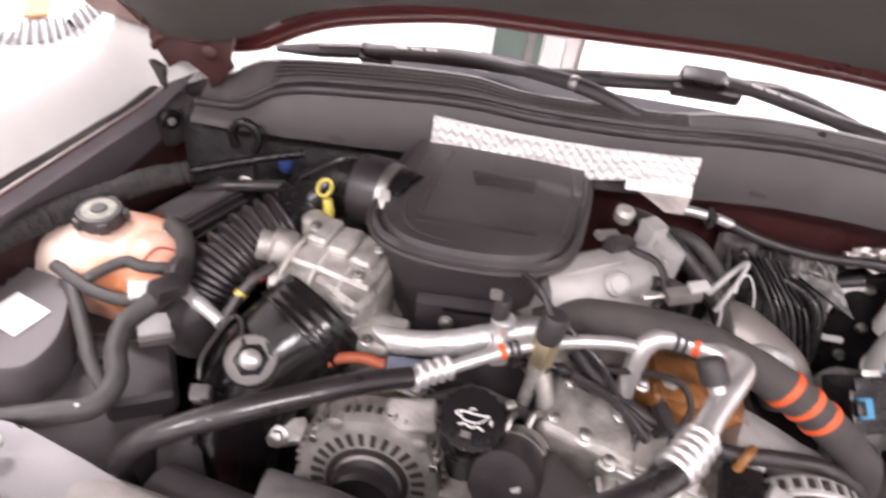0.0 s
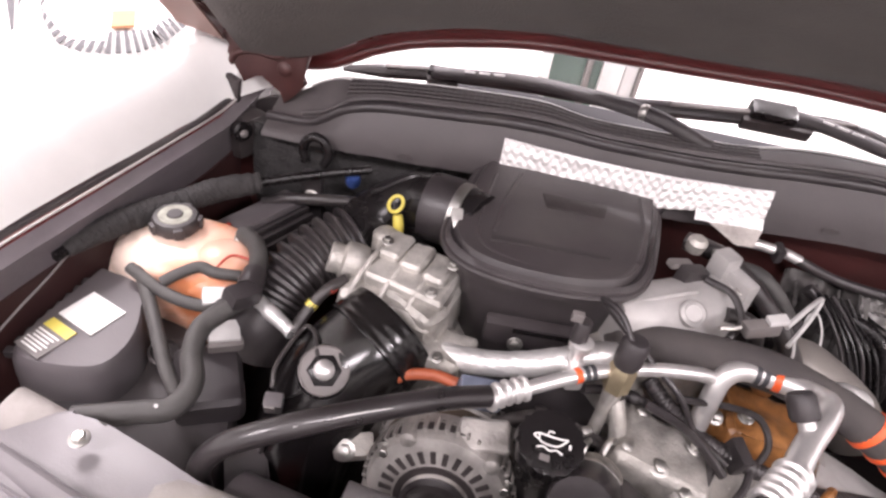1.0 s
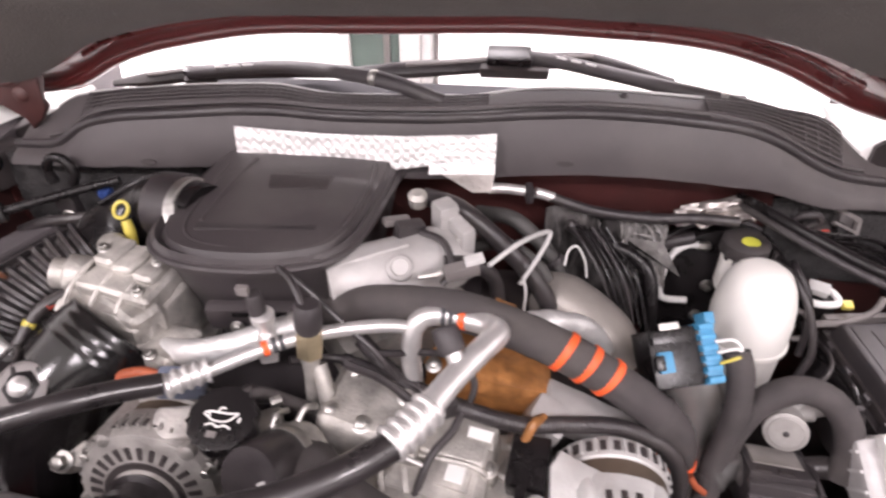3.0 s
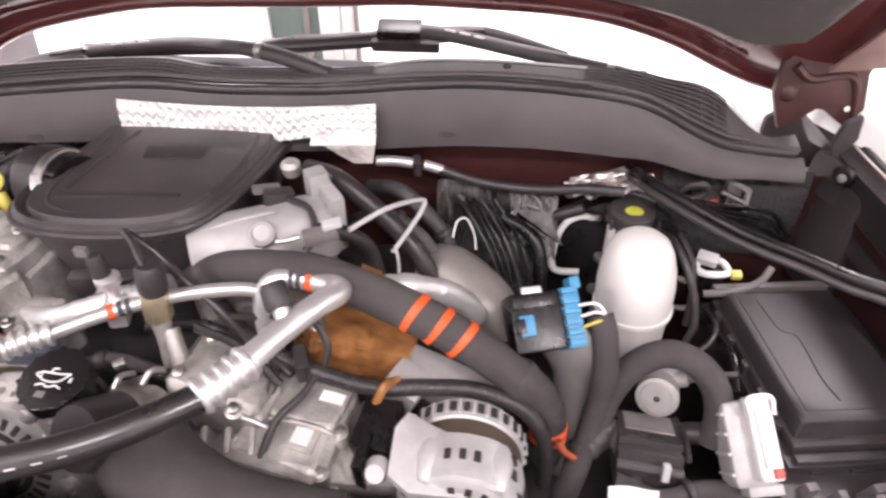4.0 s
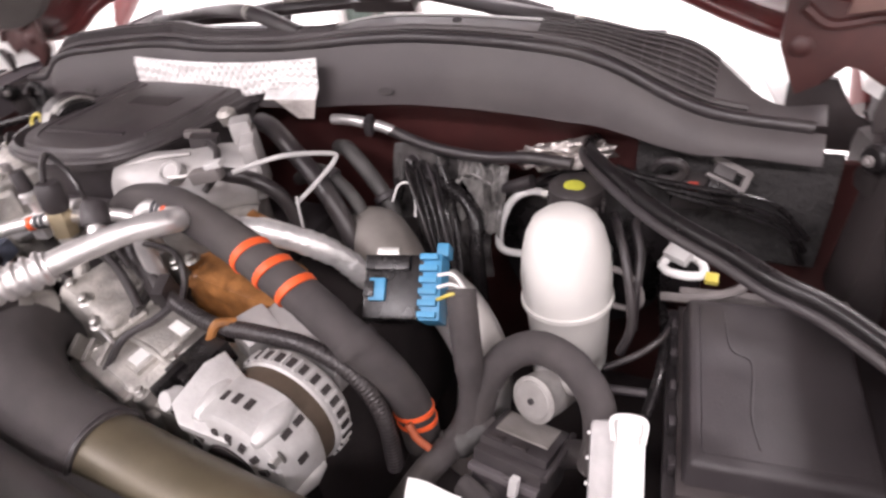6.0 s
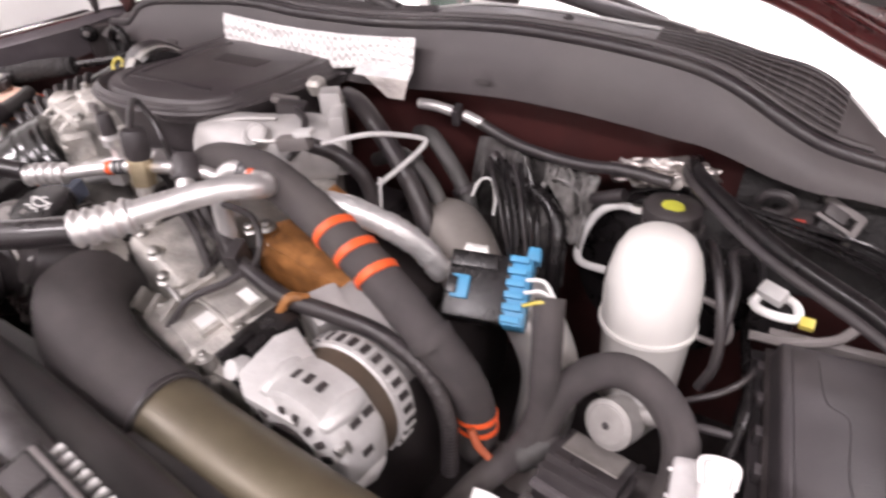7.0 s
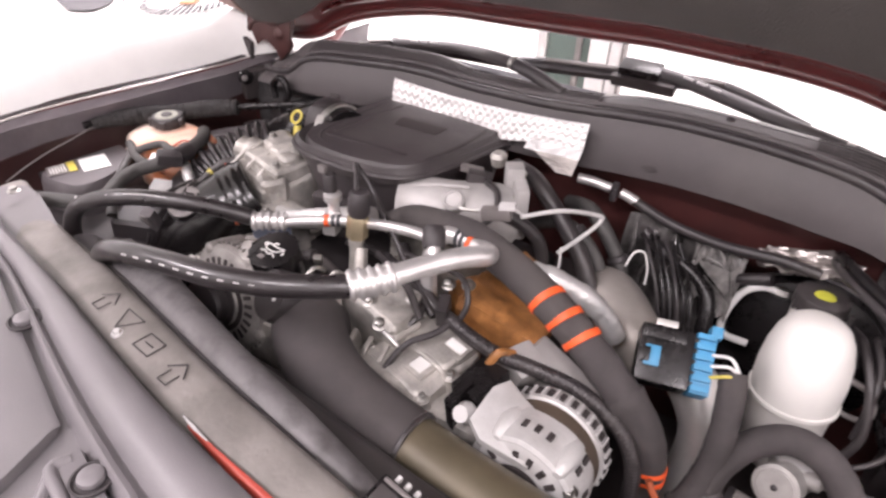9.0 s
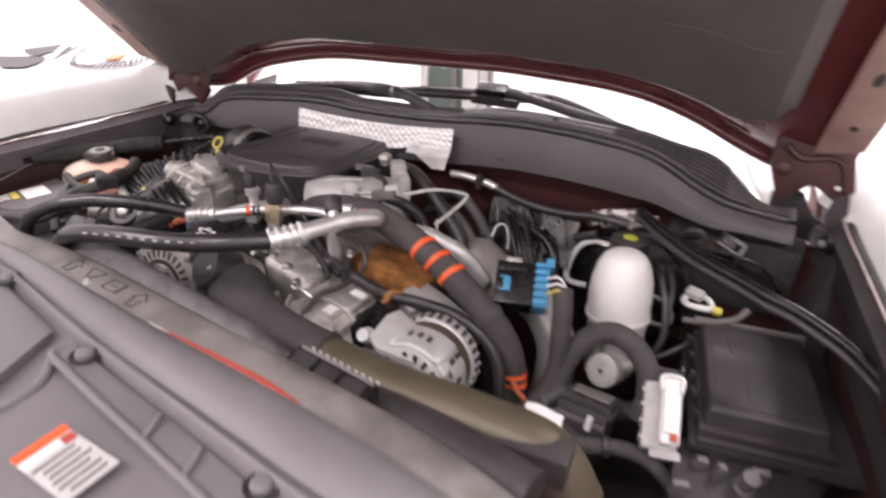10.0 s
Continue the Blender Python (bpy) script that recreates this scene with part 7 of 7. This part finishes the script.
part("lower_hose", tube([(0.184, -0.001, 1.183), (0.230, -0.015, 1.160), (0.278, -0.012, 1.147), (0.322, -0.006, 1.146), (0.388, -0.013, 1.177)], 0.01, 12), M_RUBBER, hp)

# ---- silver intake manifold to the right of the cover ----
im = thing("intake_manifold", (-0.051, -0.182, 1.107), "smooth cast aluminium intake manifold with sensor plug", "manifold")
part("runner", tube([(-0.159, -0.227, 1.227), (-0.122, -0.212, 1.227), (-0.077, -0.187, 1.221), (-0.026, -0.155, 1.221), (0.008, -0.135, 1.212)], [0.042, 0.048, 0.05, 0.048, 0.042], 24), M_CASTPALE, im)
part("flange", block(pose(0.006, -0.132, 1.234, 0, 0, 35), (0.022, 0.07, 0.09), 0.008), M_CASTPALE, im)
part("post", block(pose(-0.011, -0.121, 1.272, 0, 0, 35), (0.03, 0.03, 0.05), 0.007), M_CASTPALE, im)
part("base", block(pose(-0.076, -0.203, 1.140, 0, 0, 35), (0.2, 0.12, 0.09), 0.02), M_CAST, im)
part("nut", bolt((-0.098, -0.236, 1.241), (0.1, -0.6, 0.8), 0.012, 0.012), M_CASTPALE, im)
part("sensor", block(pose(-0.058, -0.153, 1.268, 0, 10, 30), (0.04, 0.022, 0.03), 0.005), M_PLASTIC, im)
part("sensor_clip", block(pose(-0.076, -0.144, 1.279, 0, 10, 30), (0.038, 0.014, 0.010), 0.003), M_GREYPL, im)
part("sensor_cable", tube([(-0.041, -0.160, 1.275), (-0.009, -0.181, 1.275), (0.005, -0.211, 1.257), (-0.007, -0.227, 1.240)], 0.005, 8), M_RUBBER, im)
part("cap_nut", lathe([(0.013, 0), (0.014, 0.016), (0.008, 0.022)], basis((-0.051, -0.100, 1.279), (0, -0.2, 1)), 14), M_CAST, im)
part("boss_ring", lathe([(0.017, -0.012), (0.018, 0.004), (0.014, 0.007), (0.011, 0.004)], basis((-0.062, -0.222, 1.262), (0.1, -0.55, 0.8)), 20), M_CASTPALE, im)
for x, y, z in ((0.0, -0.118, 1.282), (-0.022, -0.112, 1.284), (0.014, -0.152, 1.262)):
    part("bolt", bolt((x, y, z), (0.1, -0.3, 1), 0.006, 0.008), M_STEEL, im)
part("cast_rib", tube([(-0.14, -0.232, 1.268), (-0.10, -0.214, 1.274), (-0.055, -0.187, 1.272)], 0.003, 8), M_CASTPALE, im)
sg = thing("sensor_connector", (0.039, -0.235, 1.218), "grey sensor connector with pale looped wire", "connector")
part("housing", block(pose(0.018, -0.233, 1.273, 0, -10, 15), (0.045, 0.018, 0.018), 0.004), M_GREYPL, sg)
part("latch", block(pose(0.033, -0.229, 1.288, 0, -10, 15), (0.025, 0.014, 0.008), 0.002), M_CLIP, sg)
part("pin", tube([(-0.036, -0.249, 1.271), (-0.019, -0.244, 1.271), (-0.008, -0.239, 1.272)], 0.003, 6), M_STEEL, sg)
part("wire", tube([(0.052, -0.222, 1.274), (0.095, -0.171, 1.274), (0.134, -0.121, 1.255), (0.139, -0.119, 1.245), (0.125, -0.142, 1.227), (0.099, -0.176, 1.202)], 0.0034, 8), M_CLIP, sg)

# ---- hoses and shields behind ----
hh = thing("heater_hose", (0.094, -0.109, 1.101), "black rubber heater hose bending down behind the manifold", "hose")
part("hose", tube([(-0.045, -0.044, 1.252), (0.001, -0.072, 1.257), (0.050, -0.095, 1.233), (0.107, -0.119, 1.188), (0.147, -0.140, 1.138), (0.164, -0.153, 1.086)], 0.0145, 14), M_RUBBER, hh)
part("hose", tube([(-0.010, -0.188, 1.245), (0.031, -0.172, 1.230), (0.063, -0.160, 1.195), (0.075, -0.155, 1.126)], 0.011, 12), M_RUBBER, hh)
can = thing("exhaust_shield", (0.197, -0.128, 1.015), "dull grey-brown metal heat shield over the exhaust", "heat shield")
part("shield", tube([(0.145, -0.090, 1.105), (0.176, -0.112, 1.111), (0.207, -0.137, 1.105), (0.238, -0.168, 1.096), (0.266, -0.190, 1.062)], [0.038, 0.046, 0.047, 0.045, 0.04], 24), material("scorched_steel", (0.34, 0.315, 0.29), 0.45, metal=0.5, spread=0.2, scale=9, bump=0.1, stain=(0.2, 0.17, 0.14)), can)
part("wire_loop", tube([(0.179, -0.061, 1.143), (0.185, -0.045, 1.163), (0.200, -0.038, 1.164), (0.213, -0.051, 1.144), (0.217, -0.065, 1.123)], 0.0018, 8), M_PAPER, can)
for k in range(6):
    part("cable", tube([(0.185 + 0.012 * k, -0.01, 1.185), (0.205 + 0.013 * k, -0.045 + 0.006 * (k % 2), 1.178 - 0.004 * k), (0.238 + 0.011 * k, -0.08, 1.135), (0.268 + 0.009 * k, -0.11 - 0.008 * (k % 3), 1.07)], 0.0026 + 0.0006 * (k % 2), 8), M_GLOSS if k % 3 else M_RUBBER, can)
wr = thing("plastic_wrap", (0.236, 0.001, 1.031), "crumpled clear plastic sheet hanging over dark insulation", "plastic wrap")
rows = []
for j in range(18):
    row = []
    for i in range(26):
        x, z = 0.15 + 0.17 * i / 25, 1.196 - 0.2 * j / 17
        row.append(Vector((x, 0.015 - 0.04 * j / 17 + 0.028 * noise.noise(Vector((x * 16, z * 9, 1.7))) + 0.012 * noise.noise(Vector((x * 45, z * 22, 4))), z)))
    rows.append(row)
part("sheet", sheet(rows, 0.002), M_BAG, wr)
for k in range(5):
    x = 0.165 + 0.034 * k
    part("fold", tube([(x, 0.006, 1.19), (x + 0.008, -0.012, 1.15), (x - 0.004, -0.02, 1.10), (x + 0.01, -0.03, 1.04)], [0.002, 0.005, 0.004, 0.006], 8, 6, wobble=0.5), M_BAG, wr)
fc = thing("foil_bundle", (0.429, 0.033, 1.178), "crumpled silver foil insulation under the cowl", "foil")
bm = bmesh.new()
bmesh.ops.create_icosphere(bm, subdivisions=4, radius=1)
for v in bm.verts:
    n0 = v.co.copy()
    v.co = Vector((0.425 + 0.07 * n0.x, 0.018 + 0.022 * n0.y, 1.205 + 0.018 * n0.z + 0.25 * 0.05 * n0.x)) + n0 * 0.014 * noise.noise(n0 * 4.5)
part("foil", bm, M_FOILDULL, fc)
rows = [[Vector((0.272 + 0.075 * i / 22, 0.004 - 0.06 * j / 12 + 0.012 * noise.noise(Vector((i * 0.45, j * 0.5, 3))), 1.190 - 0.05 * j / 12 - 0.04 * (i / 22) * (j / 12) + 0.016 * noise.noise(Vector((i * 0.4, j * 0.45, 7))) + 0.005 * noise.noise(Vector((i * 1.1, j * 1.2, 2))))) for i in range(23)] for j in range(13)]
part("flap", sheet(rows, 0.0015), M_FILM, fc, "cloudy crumpled plastic film")
for a, b in (((0.30, 0.0, 1.196), (0.335, -0.052, 1.152)), ((0.322, -0.003, 1.19), (0.345, -0.05, 1.145)), ((0.280, -0.02, 1.183), (0.34, -0.03, 1.165))):
    a, b = Vector(a), Vector(b)
    part("crease", tube([a, a.lerp(b, 0.35) + Vector((0.004, 0, 0.006)), a.lerp(b, 0.7) + Vector((-0.003, 0, 0.008)), b], [0.001, 0.0025, 0.002, 0.001], 6, 4), M_FILM, fc)

# ---- right rear corner ----
pb = thing("cable_bracket", (0.646, 0.028, 1.110), "grey bracket with red-marked cable connector", "bracket")
fmx = pose(0.632, 0.018, 1.185, 50, 0, 24) @ Matrix.Rotation(radians(-34), 4, "Z") @ Matrix.Scale(0.7, 4)
for bx, by, sx2, sy2 in ((0.034, 0.004, 0.012, 0.07), (0, 0.034, 0.075, 0.014), (0.006, -0.034, 0.05, 0.009), (0, 0.002, 0.07, 0.008)):
    part("frame_bar", block(fmx @ Matrix.Translation((bx, by, 0)), (sx2, sy2, 0.012), 0.003), M_GREYPL, pb)
part("inner_plug", block(fmx @ Matrix.Translation((0, -0.016, -0.002)), (0.05, 0.026, 0.022), 0.004), M_GLOSS, pb)
part("inner_plug", block(fmx @ Matrix.Translation((-0.008, 0.018, -0.002)), (0.04, 0.022, 0.022), 0.004), M_PLASTIC, pb)
part("plug", block(pose(0.592, 0.02, 1.168, 20, 0, 10), (0.045, 0.04, 0.032), 0.006), M_PLASTIC, pb)
part("red_mark", block(pose(0.597, 0.006, 1.184, 20, 0, 10), (0.012, 0.008, 0.008), 0.001), M_REDRUB, pb)
part("cable_loop", tube([(0.552, -0.025, 1.143), (0.538, -0.056, 1.158), (0.551, -0.091, 1.137), (0.553, -0.124, 1.097), (0.554, -0.134, 1.045)], 0.006, 10), M_RUBBER, pb)
part("cable_loop", tube([(0.508, -0.043, 1.157), (0.521, -0.082, 1.165), (0.542, -0.126, 1.132), (0.555, -0.156, 1.076), (0.545, -0.169, 1.034)], 0.006, 10), M_RUBBER, pb)
part("cable", tube([(0.581, -0.098, 1.079), (0.622, -0.096, 1.084), (0.666, -0.086, 1.097), (0.687, -0.069, 1.115)], 0.006, 8), M_GREYPL, pb)
part("pale_clip", block(pose(0.593, -0.049, 1.112, 20, 0, -25), (0.032, 0.02, 0.016), 0.003), M_CLIP, pb)
for k in range(3):
    part("cable", tube([(0.50 + 0.02 * k, 0.0, 1.205 - 0.006 * k), (0.54 + 0.02 * k, -0.012, 1.20 - 0.01 * k), (0.60 + 0.014 * k, -0.01, 1.192 - 0.012 * k), (0.69 + 0.01 * k, 0.005, 1.17 - 0.02 * k), (0.74, 0.01, 1.12 - 0.02 * k)], 0.004, 8), M_GLOSS, pb)
part("ring_clamp", tube([(0.545, 0.018, 1.196), (0.556, 0.012, 1.212), (0.576, 0.010, 1.214), (0.585, 0.014, 1.200), (0.572, 0.017, 1.184), (0.552, 0.020, 1.182)], 0.006, 10), M_PLASTIC, pb)
wcl = thing("white_clip", (0.620, -0.028, 1.052), "white plastic retaining clip behind the fuse box", "clip")
part("loop", tube([(0.574, -0.058, 1.098), (0.584, -0.043, 1.103), (0.605, -0.039, 1.104), (0.622, -0.046, 1.101), (0.626, -0.063, 1.096), (0.607, -0.07, 1.096), (0.585, -0.067, 1.096), (0.574, -0.058, 1.098)], 0.006, 10), M_PAPER, wcl)
part("yellow_tag", block(pose(0.637, -0.068, 1.096, 20, 0, 0), (0.016, 0.014, 0.01), 0.002), M_YELLOW, wcl)
part("foot", block(pose(0.60, -0.055, 1.075), (0.05, 0.026, 0.045), 0.006), M_GLOSS, wcl)

# ---- front right: white connector, relay box, tag ----
wx = thing("battery_connector", (0.572, -0.337, 0.948), "large white plastic power connector with red lock", "connector")
wm = Matrix.Translation((0.585, -0.358, 1.072)) @ Matrix.Rotation(radians(36), 4, "X") @ Matrix.Rotation(radians(8), 4, "Z")
M_CLEARGREY = material("cloudy_grey_plastic", (0.4, 0.385, 0.38), 0.35, spread=0.2, scale=30, bump=0.1, subsurface=0.1)
part("base", block(wm @ Matrix.Translation((-0.010, -0.006, -0.032)), (0.054, 0.108, 0.05), 0.012, segments=4), M_CLEARGREY, wx, "cloudy grey body")
hsg = part("housing", block(wm @ Matrix.Translation((0.004, 0, -0.002)), (0.03, 0.104, 0.024), 0.008, segments=3), M_PAPER, wx)
part("top_frame", tube([wm @ Vector(p) for p in ((-0.011, 0.028, 0.014), (-0.011, 0.05, 0.014), (0.018, 0.05, 0.014), (0.018, 0.028, 0.014))], 0.0028, 8), M_PAPER, hsg)
sld = part("slider", block(wm @ Matrix.Translation((0.004, 0.0, 0.012)), (0.018, 0.072, 0.008), 0.003), M_WHITEPL, wx)
part("slider_groove", block(wm @ Matrix.Translation((0.004, 0.0, 0.0155)), (0.003, 0.06, 0.002), 0.0008), M_CLIP, sld)
part("red_lock", block(wm @ Matrix.Translation((0.010, -0.042, 0.010)), (0.012, 0.012, 0.008), 0.002), M_REDRUB, wx)
for k in range(4):
    part("body_rib", block(wm @ Matrix.Translation((-0.0375, -0.042 + 0.025 * k, -0.03)), (0.004, 0.004, 0.042), 0.0012), M_CLIP, wx)
part("front_foot", block(wm @ Matrix.Translation((0.0, -0.064, -0.024)), (0.045, 0.014, 0.03), 0.004), M_CLEARGREY, wx)
part("cable", tube([(0.559, -0.325, 1.026), (0.523, -0.310, 1.005), (0.486, -0.319, 0.979), (0.466, -0.360, 0.940)], 0.016, 12), M_RUBBER, wx)
ry = thing("relay_box", (0.465, -0.345, 0.908), "dusty dark grey relay box with slotted lid", "relay box")
rm = Matrix.Translation((0.463, -0.333, 0.986)) @ Matrix.Rotation(radians(-8), 4, "Z") @ Matrix.Rotation(radians(-22), 4, "X")
part("case", block(rm, (0.085, 0.085, 0.06), 0.006), M_PLASTIC, ry)
rlid = part("lid", block(rm @ Matrix.Translation((0, 0.006, 0.034)), (0.084, 0.07, 0.012), 0.003), M_PLASTIC, ry)
part("dust_panel", block(rm @ Matrix.Translation((0, 0.014, 0.0405)), (0.066, 0.042, 0.003), 0.001), M_RADMETAL, rlid, "dusty raised panel")
for k in range(2):
    part("slot", block(rm @ Matrix.Translation((-0.024 + 0.03 * k, -0.021, 0.0405)), (0.018, 0.010, 0.003), 0.001), M_DARK, rlid)
    part("rim_step", block(rm @ Matrix.Translation((0, -0.034 - 0.012 * k, 0.024 - 0.014 * k)), (0.086, 0.012, 0.008), 0.002), M_AIRLID, ry)
part("clip", block(rm @ Matrix.Translation((0.018, -0.056, 0.014)), (0.010, 0.012, 0.024), 0.003), M_CLIP, ry)
part("edge_rail", tube([rm @ Vector(p) for p in ((0.045, 0.045, 0.036), (0.048, 0.0, 0.036), (0.046, -0.045, 0.03))], 0.004, 8), M_PLASTIC, ry)
solo("paper_tag", sheet([[Vector((0.382 + 0.06 * i / 5, -0.438 - 0.035 * j / 3, 1.075 - 0.012 * j + 0.004 * math.sin(i)))for i in range(6)] for j in range(4)], 0.001), M_PAPER, "folded white paper tag hanging on the wiring", "tag")
bl = thing("battery_box", (0.725, -0.460, 0.853), "black plastic box with raised tabs beside the radiator", "box")
part("case", block(pose(0.708, -0.446, 0.952, 0, 0, 0), (0.2, 0.2, 0.14), 0.012), M_PLASTIC, bl)
for x, y, h, w in ((0.645, -0.40, 0.03, 0.02), (0.67, -0.415, 0.045, 0.014), (0.72, -0.405, 0.05, 0.03), (0.62, -0.46, 0.03, 0.03), (0.76, -0.43, 0.03, 0.02)):
    part("tab", block(pose(x, y, 1.015 + h / 2, 8, 5, 15), (w, 0.014, h * 0.7), 0.003, taper=0.8), M_AIRLID, bl)
part("pipe_stub", lathe([(0.014, 0), (0.016, 0.03), (0.012, 0.034), (0.012, 0.06)], basis((0.701, -0.417, 1.008), (0.1, -0.3, 1)), 16), M_AIRLID, bl)

# ---- radiator behind the support ----
rad = thing("radiator", (0.0, -0.62, 0.8), "black radiator tank with a pale finned core", "radiator")
part("top_tank", tube([(-0.532, -0.560, 1.165), (-0.300, -0.607, 1.189), (-0.010, -0.619, 1.164), (0.301, -0.651, 1.166), (0.456, -0.681, 1.162)], 0.035, 14), M_PLASTIC, rad)
part("shroud", block(pose(0.006, -0.576, 0.994), (0.95, 0.05, 0.3), 0.01), M_PLASTIC, rad)
cb = thing("fan_connector", (0.084, -0.631, 1.221), "black connector block with pale comb terminals", "connector")
kb = pose(0.193, -0.684, 1.226, 8, 6, -6)
khs = part("housing", block(kb, (0.12, 0.05, 0.04), 0.005), M_GLOSS, cb)
for k in range(3):
    part("window", block(kb @ Matrix.Translation((-0.04 + 0.037 * k, -0.002, 0.0205)), (0.03, 0.034, 0.003), 0.001), M_PLASTIC, khs)
part("edge_rail", tube([kb @ Vector((-0.055, 0.02, 0.021)), kb @ Vector((0.0, 0.02, 0.021)), kb @ Vector((0.055, 0.02, 0.021))], 0.0025, 6), M_GREYPL, cb)
part("pale_corner", block(kb @ Matrix.Translation((-0.056, -0.022, 0.012)), (0.012, 0.008, 0.02), 0.002), M_CLIP, cb)
for k in range(10):
    part("comb_tooth", block(kb @ Matrix.Translation((-0.05 + 0.0112 * k, 0.029, 0.006)), (0.0045, 0.011, 0.006), 0.001), M_CLIP, khs)

# ---- small hoses and wires among the larger things ----
def cable(name, pts, r, mat, label, category, group="", clip=None, **kw):
    c = thing(name, pts[0], label, category, group)
    part("run", tube(pts, r, 10, 6, **kw), mat, c)
    for k in clip or ():
        q = spline(pts, 6)
        part("clip", lathe([(r * 1.25, -0.006), (r * 1.4, -0.004), (r * 1.4, 0.004), (r * 1.25, 0.006)], basis(q[k], q[k + 1] - q[k - 1]), 12), M_PLASTIC, c)
    return c


cable("vent_hose", [(0.005, -0.055, 1.159), (0.075, -0.079, 1.196), (0.135, -0.094, 1.163), (0.164, -0.114, 1.109), (0.167, -0.131, 1.053)], 0.011, M_HOSE, "dusty black vent hose behind the manifold", "hose", "small hoses", (8,))
cable("vent_hose", [(0.037, 0.026, 1.177), (0.098, -0.025, 1.201), (0.162, -0.052, 1.144), (0.184, -0.069, 1.087), (0.190, -0.078, 1.035)], 0.013, M_HOSE, "dusty black vent hose behind the manifold", "hose", "small hoses", (12,))
cable("thin_wire", [(0.103, -0.176, 1.215), (0.108, -0.185, 1.192), (0.108, -0.187, 1.159), (0.111, -0.183, 1.125)], 0.002, M_CLIP, "thin pale wire hanging behind the charge pipe", "wire", "thin wires")
cable("taped_harness", [(-0.294, -0.383, 1.151), (-0.232, -0.367, 1.173), (-0.184, -0.367, 1.162), (-0.127, -0.376, 1.144), (-0.067, -0.393, 1.134)], 0.008, M_SLEEVE, "taped wiring harness under the AC lines", "wiring harness", "harnesses", (6, 16), wobble=0.1)
cable("taped_harness", [(-0.187, -0.333, 1.199), (-0.151, -0.318, 1.190), (-0.103, -0.321, 1.186), (-0.052, -0.339, 1.177), (-0.001, -0.365, 1.160)], 0.006, M_RUBBER, "taped wiring harness under the AC lines", "wiring harness", "harnesses", (10,))
cable("vent_hose", [(-0.718, -0.061, 1.157), (-0.677, -0.055, 1.172), (-0.612, -0.048, 1.181), (-0.546, -0.030, 1.182), (-0.505, 0.008, 1.180)], 0.010, M_RUBBER, "black hose running along the firewall", "hose", "small hoses")
cable("vent_hose", [(0.258, -0.023, 1.159), (0.294, -0.042, 1.151), (0.316, -0.063, 1.130), (0.323, -0.088, 1.084), (0.327, -0.100, 1.011)], 0.012, M_GLOSS, "glossy black hose behind the module", "hose", "small hoses")
cable("thin_wire", [(0.533, -0.207, 1.042), (0.571, -0.188, 1.061), (0.594, -0.146, 1.058), (0.597, -0.086, 1.036)], 0.004, M_RUBBER, "dark wire run beside the fuse box", "wire", "thin wires")
cable("thin_wire", [(0.592, -0.268, 1.048), (0.598, -0.204, 1.063), (0.590, -0.109, 1.038), (0.575, -0.046, 1.053)], 0.006, M_GLOSS, "black wire run beside the fuse box", "wire", "thin wires")
cable("taped_harness", [(0.411, -0.385, 0.999), (0.469, -0.402, 0.991), (0.526, -0.389, 0.996), (0.577, -0.389, 0.989), (0.628, -0.410, 0.961)], 0.013, M_SLEEVE, "taped wiring harness low beside the relay box", "wiring harness", "harnesses", (10,))
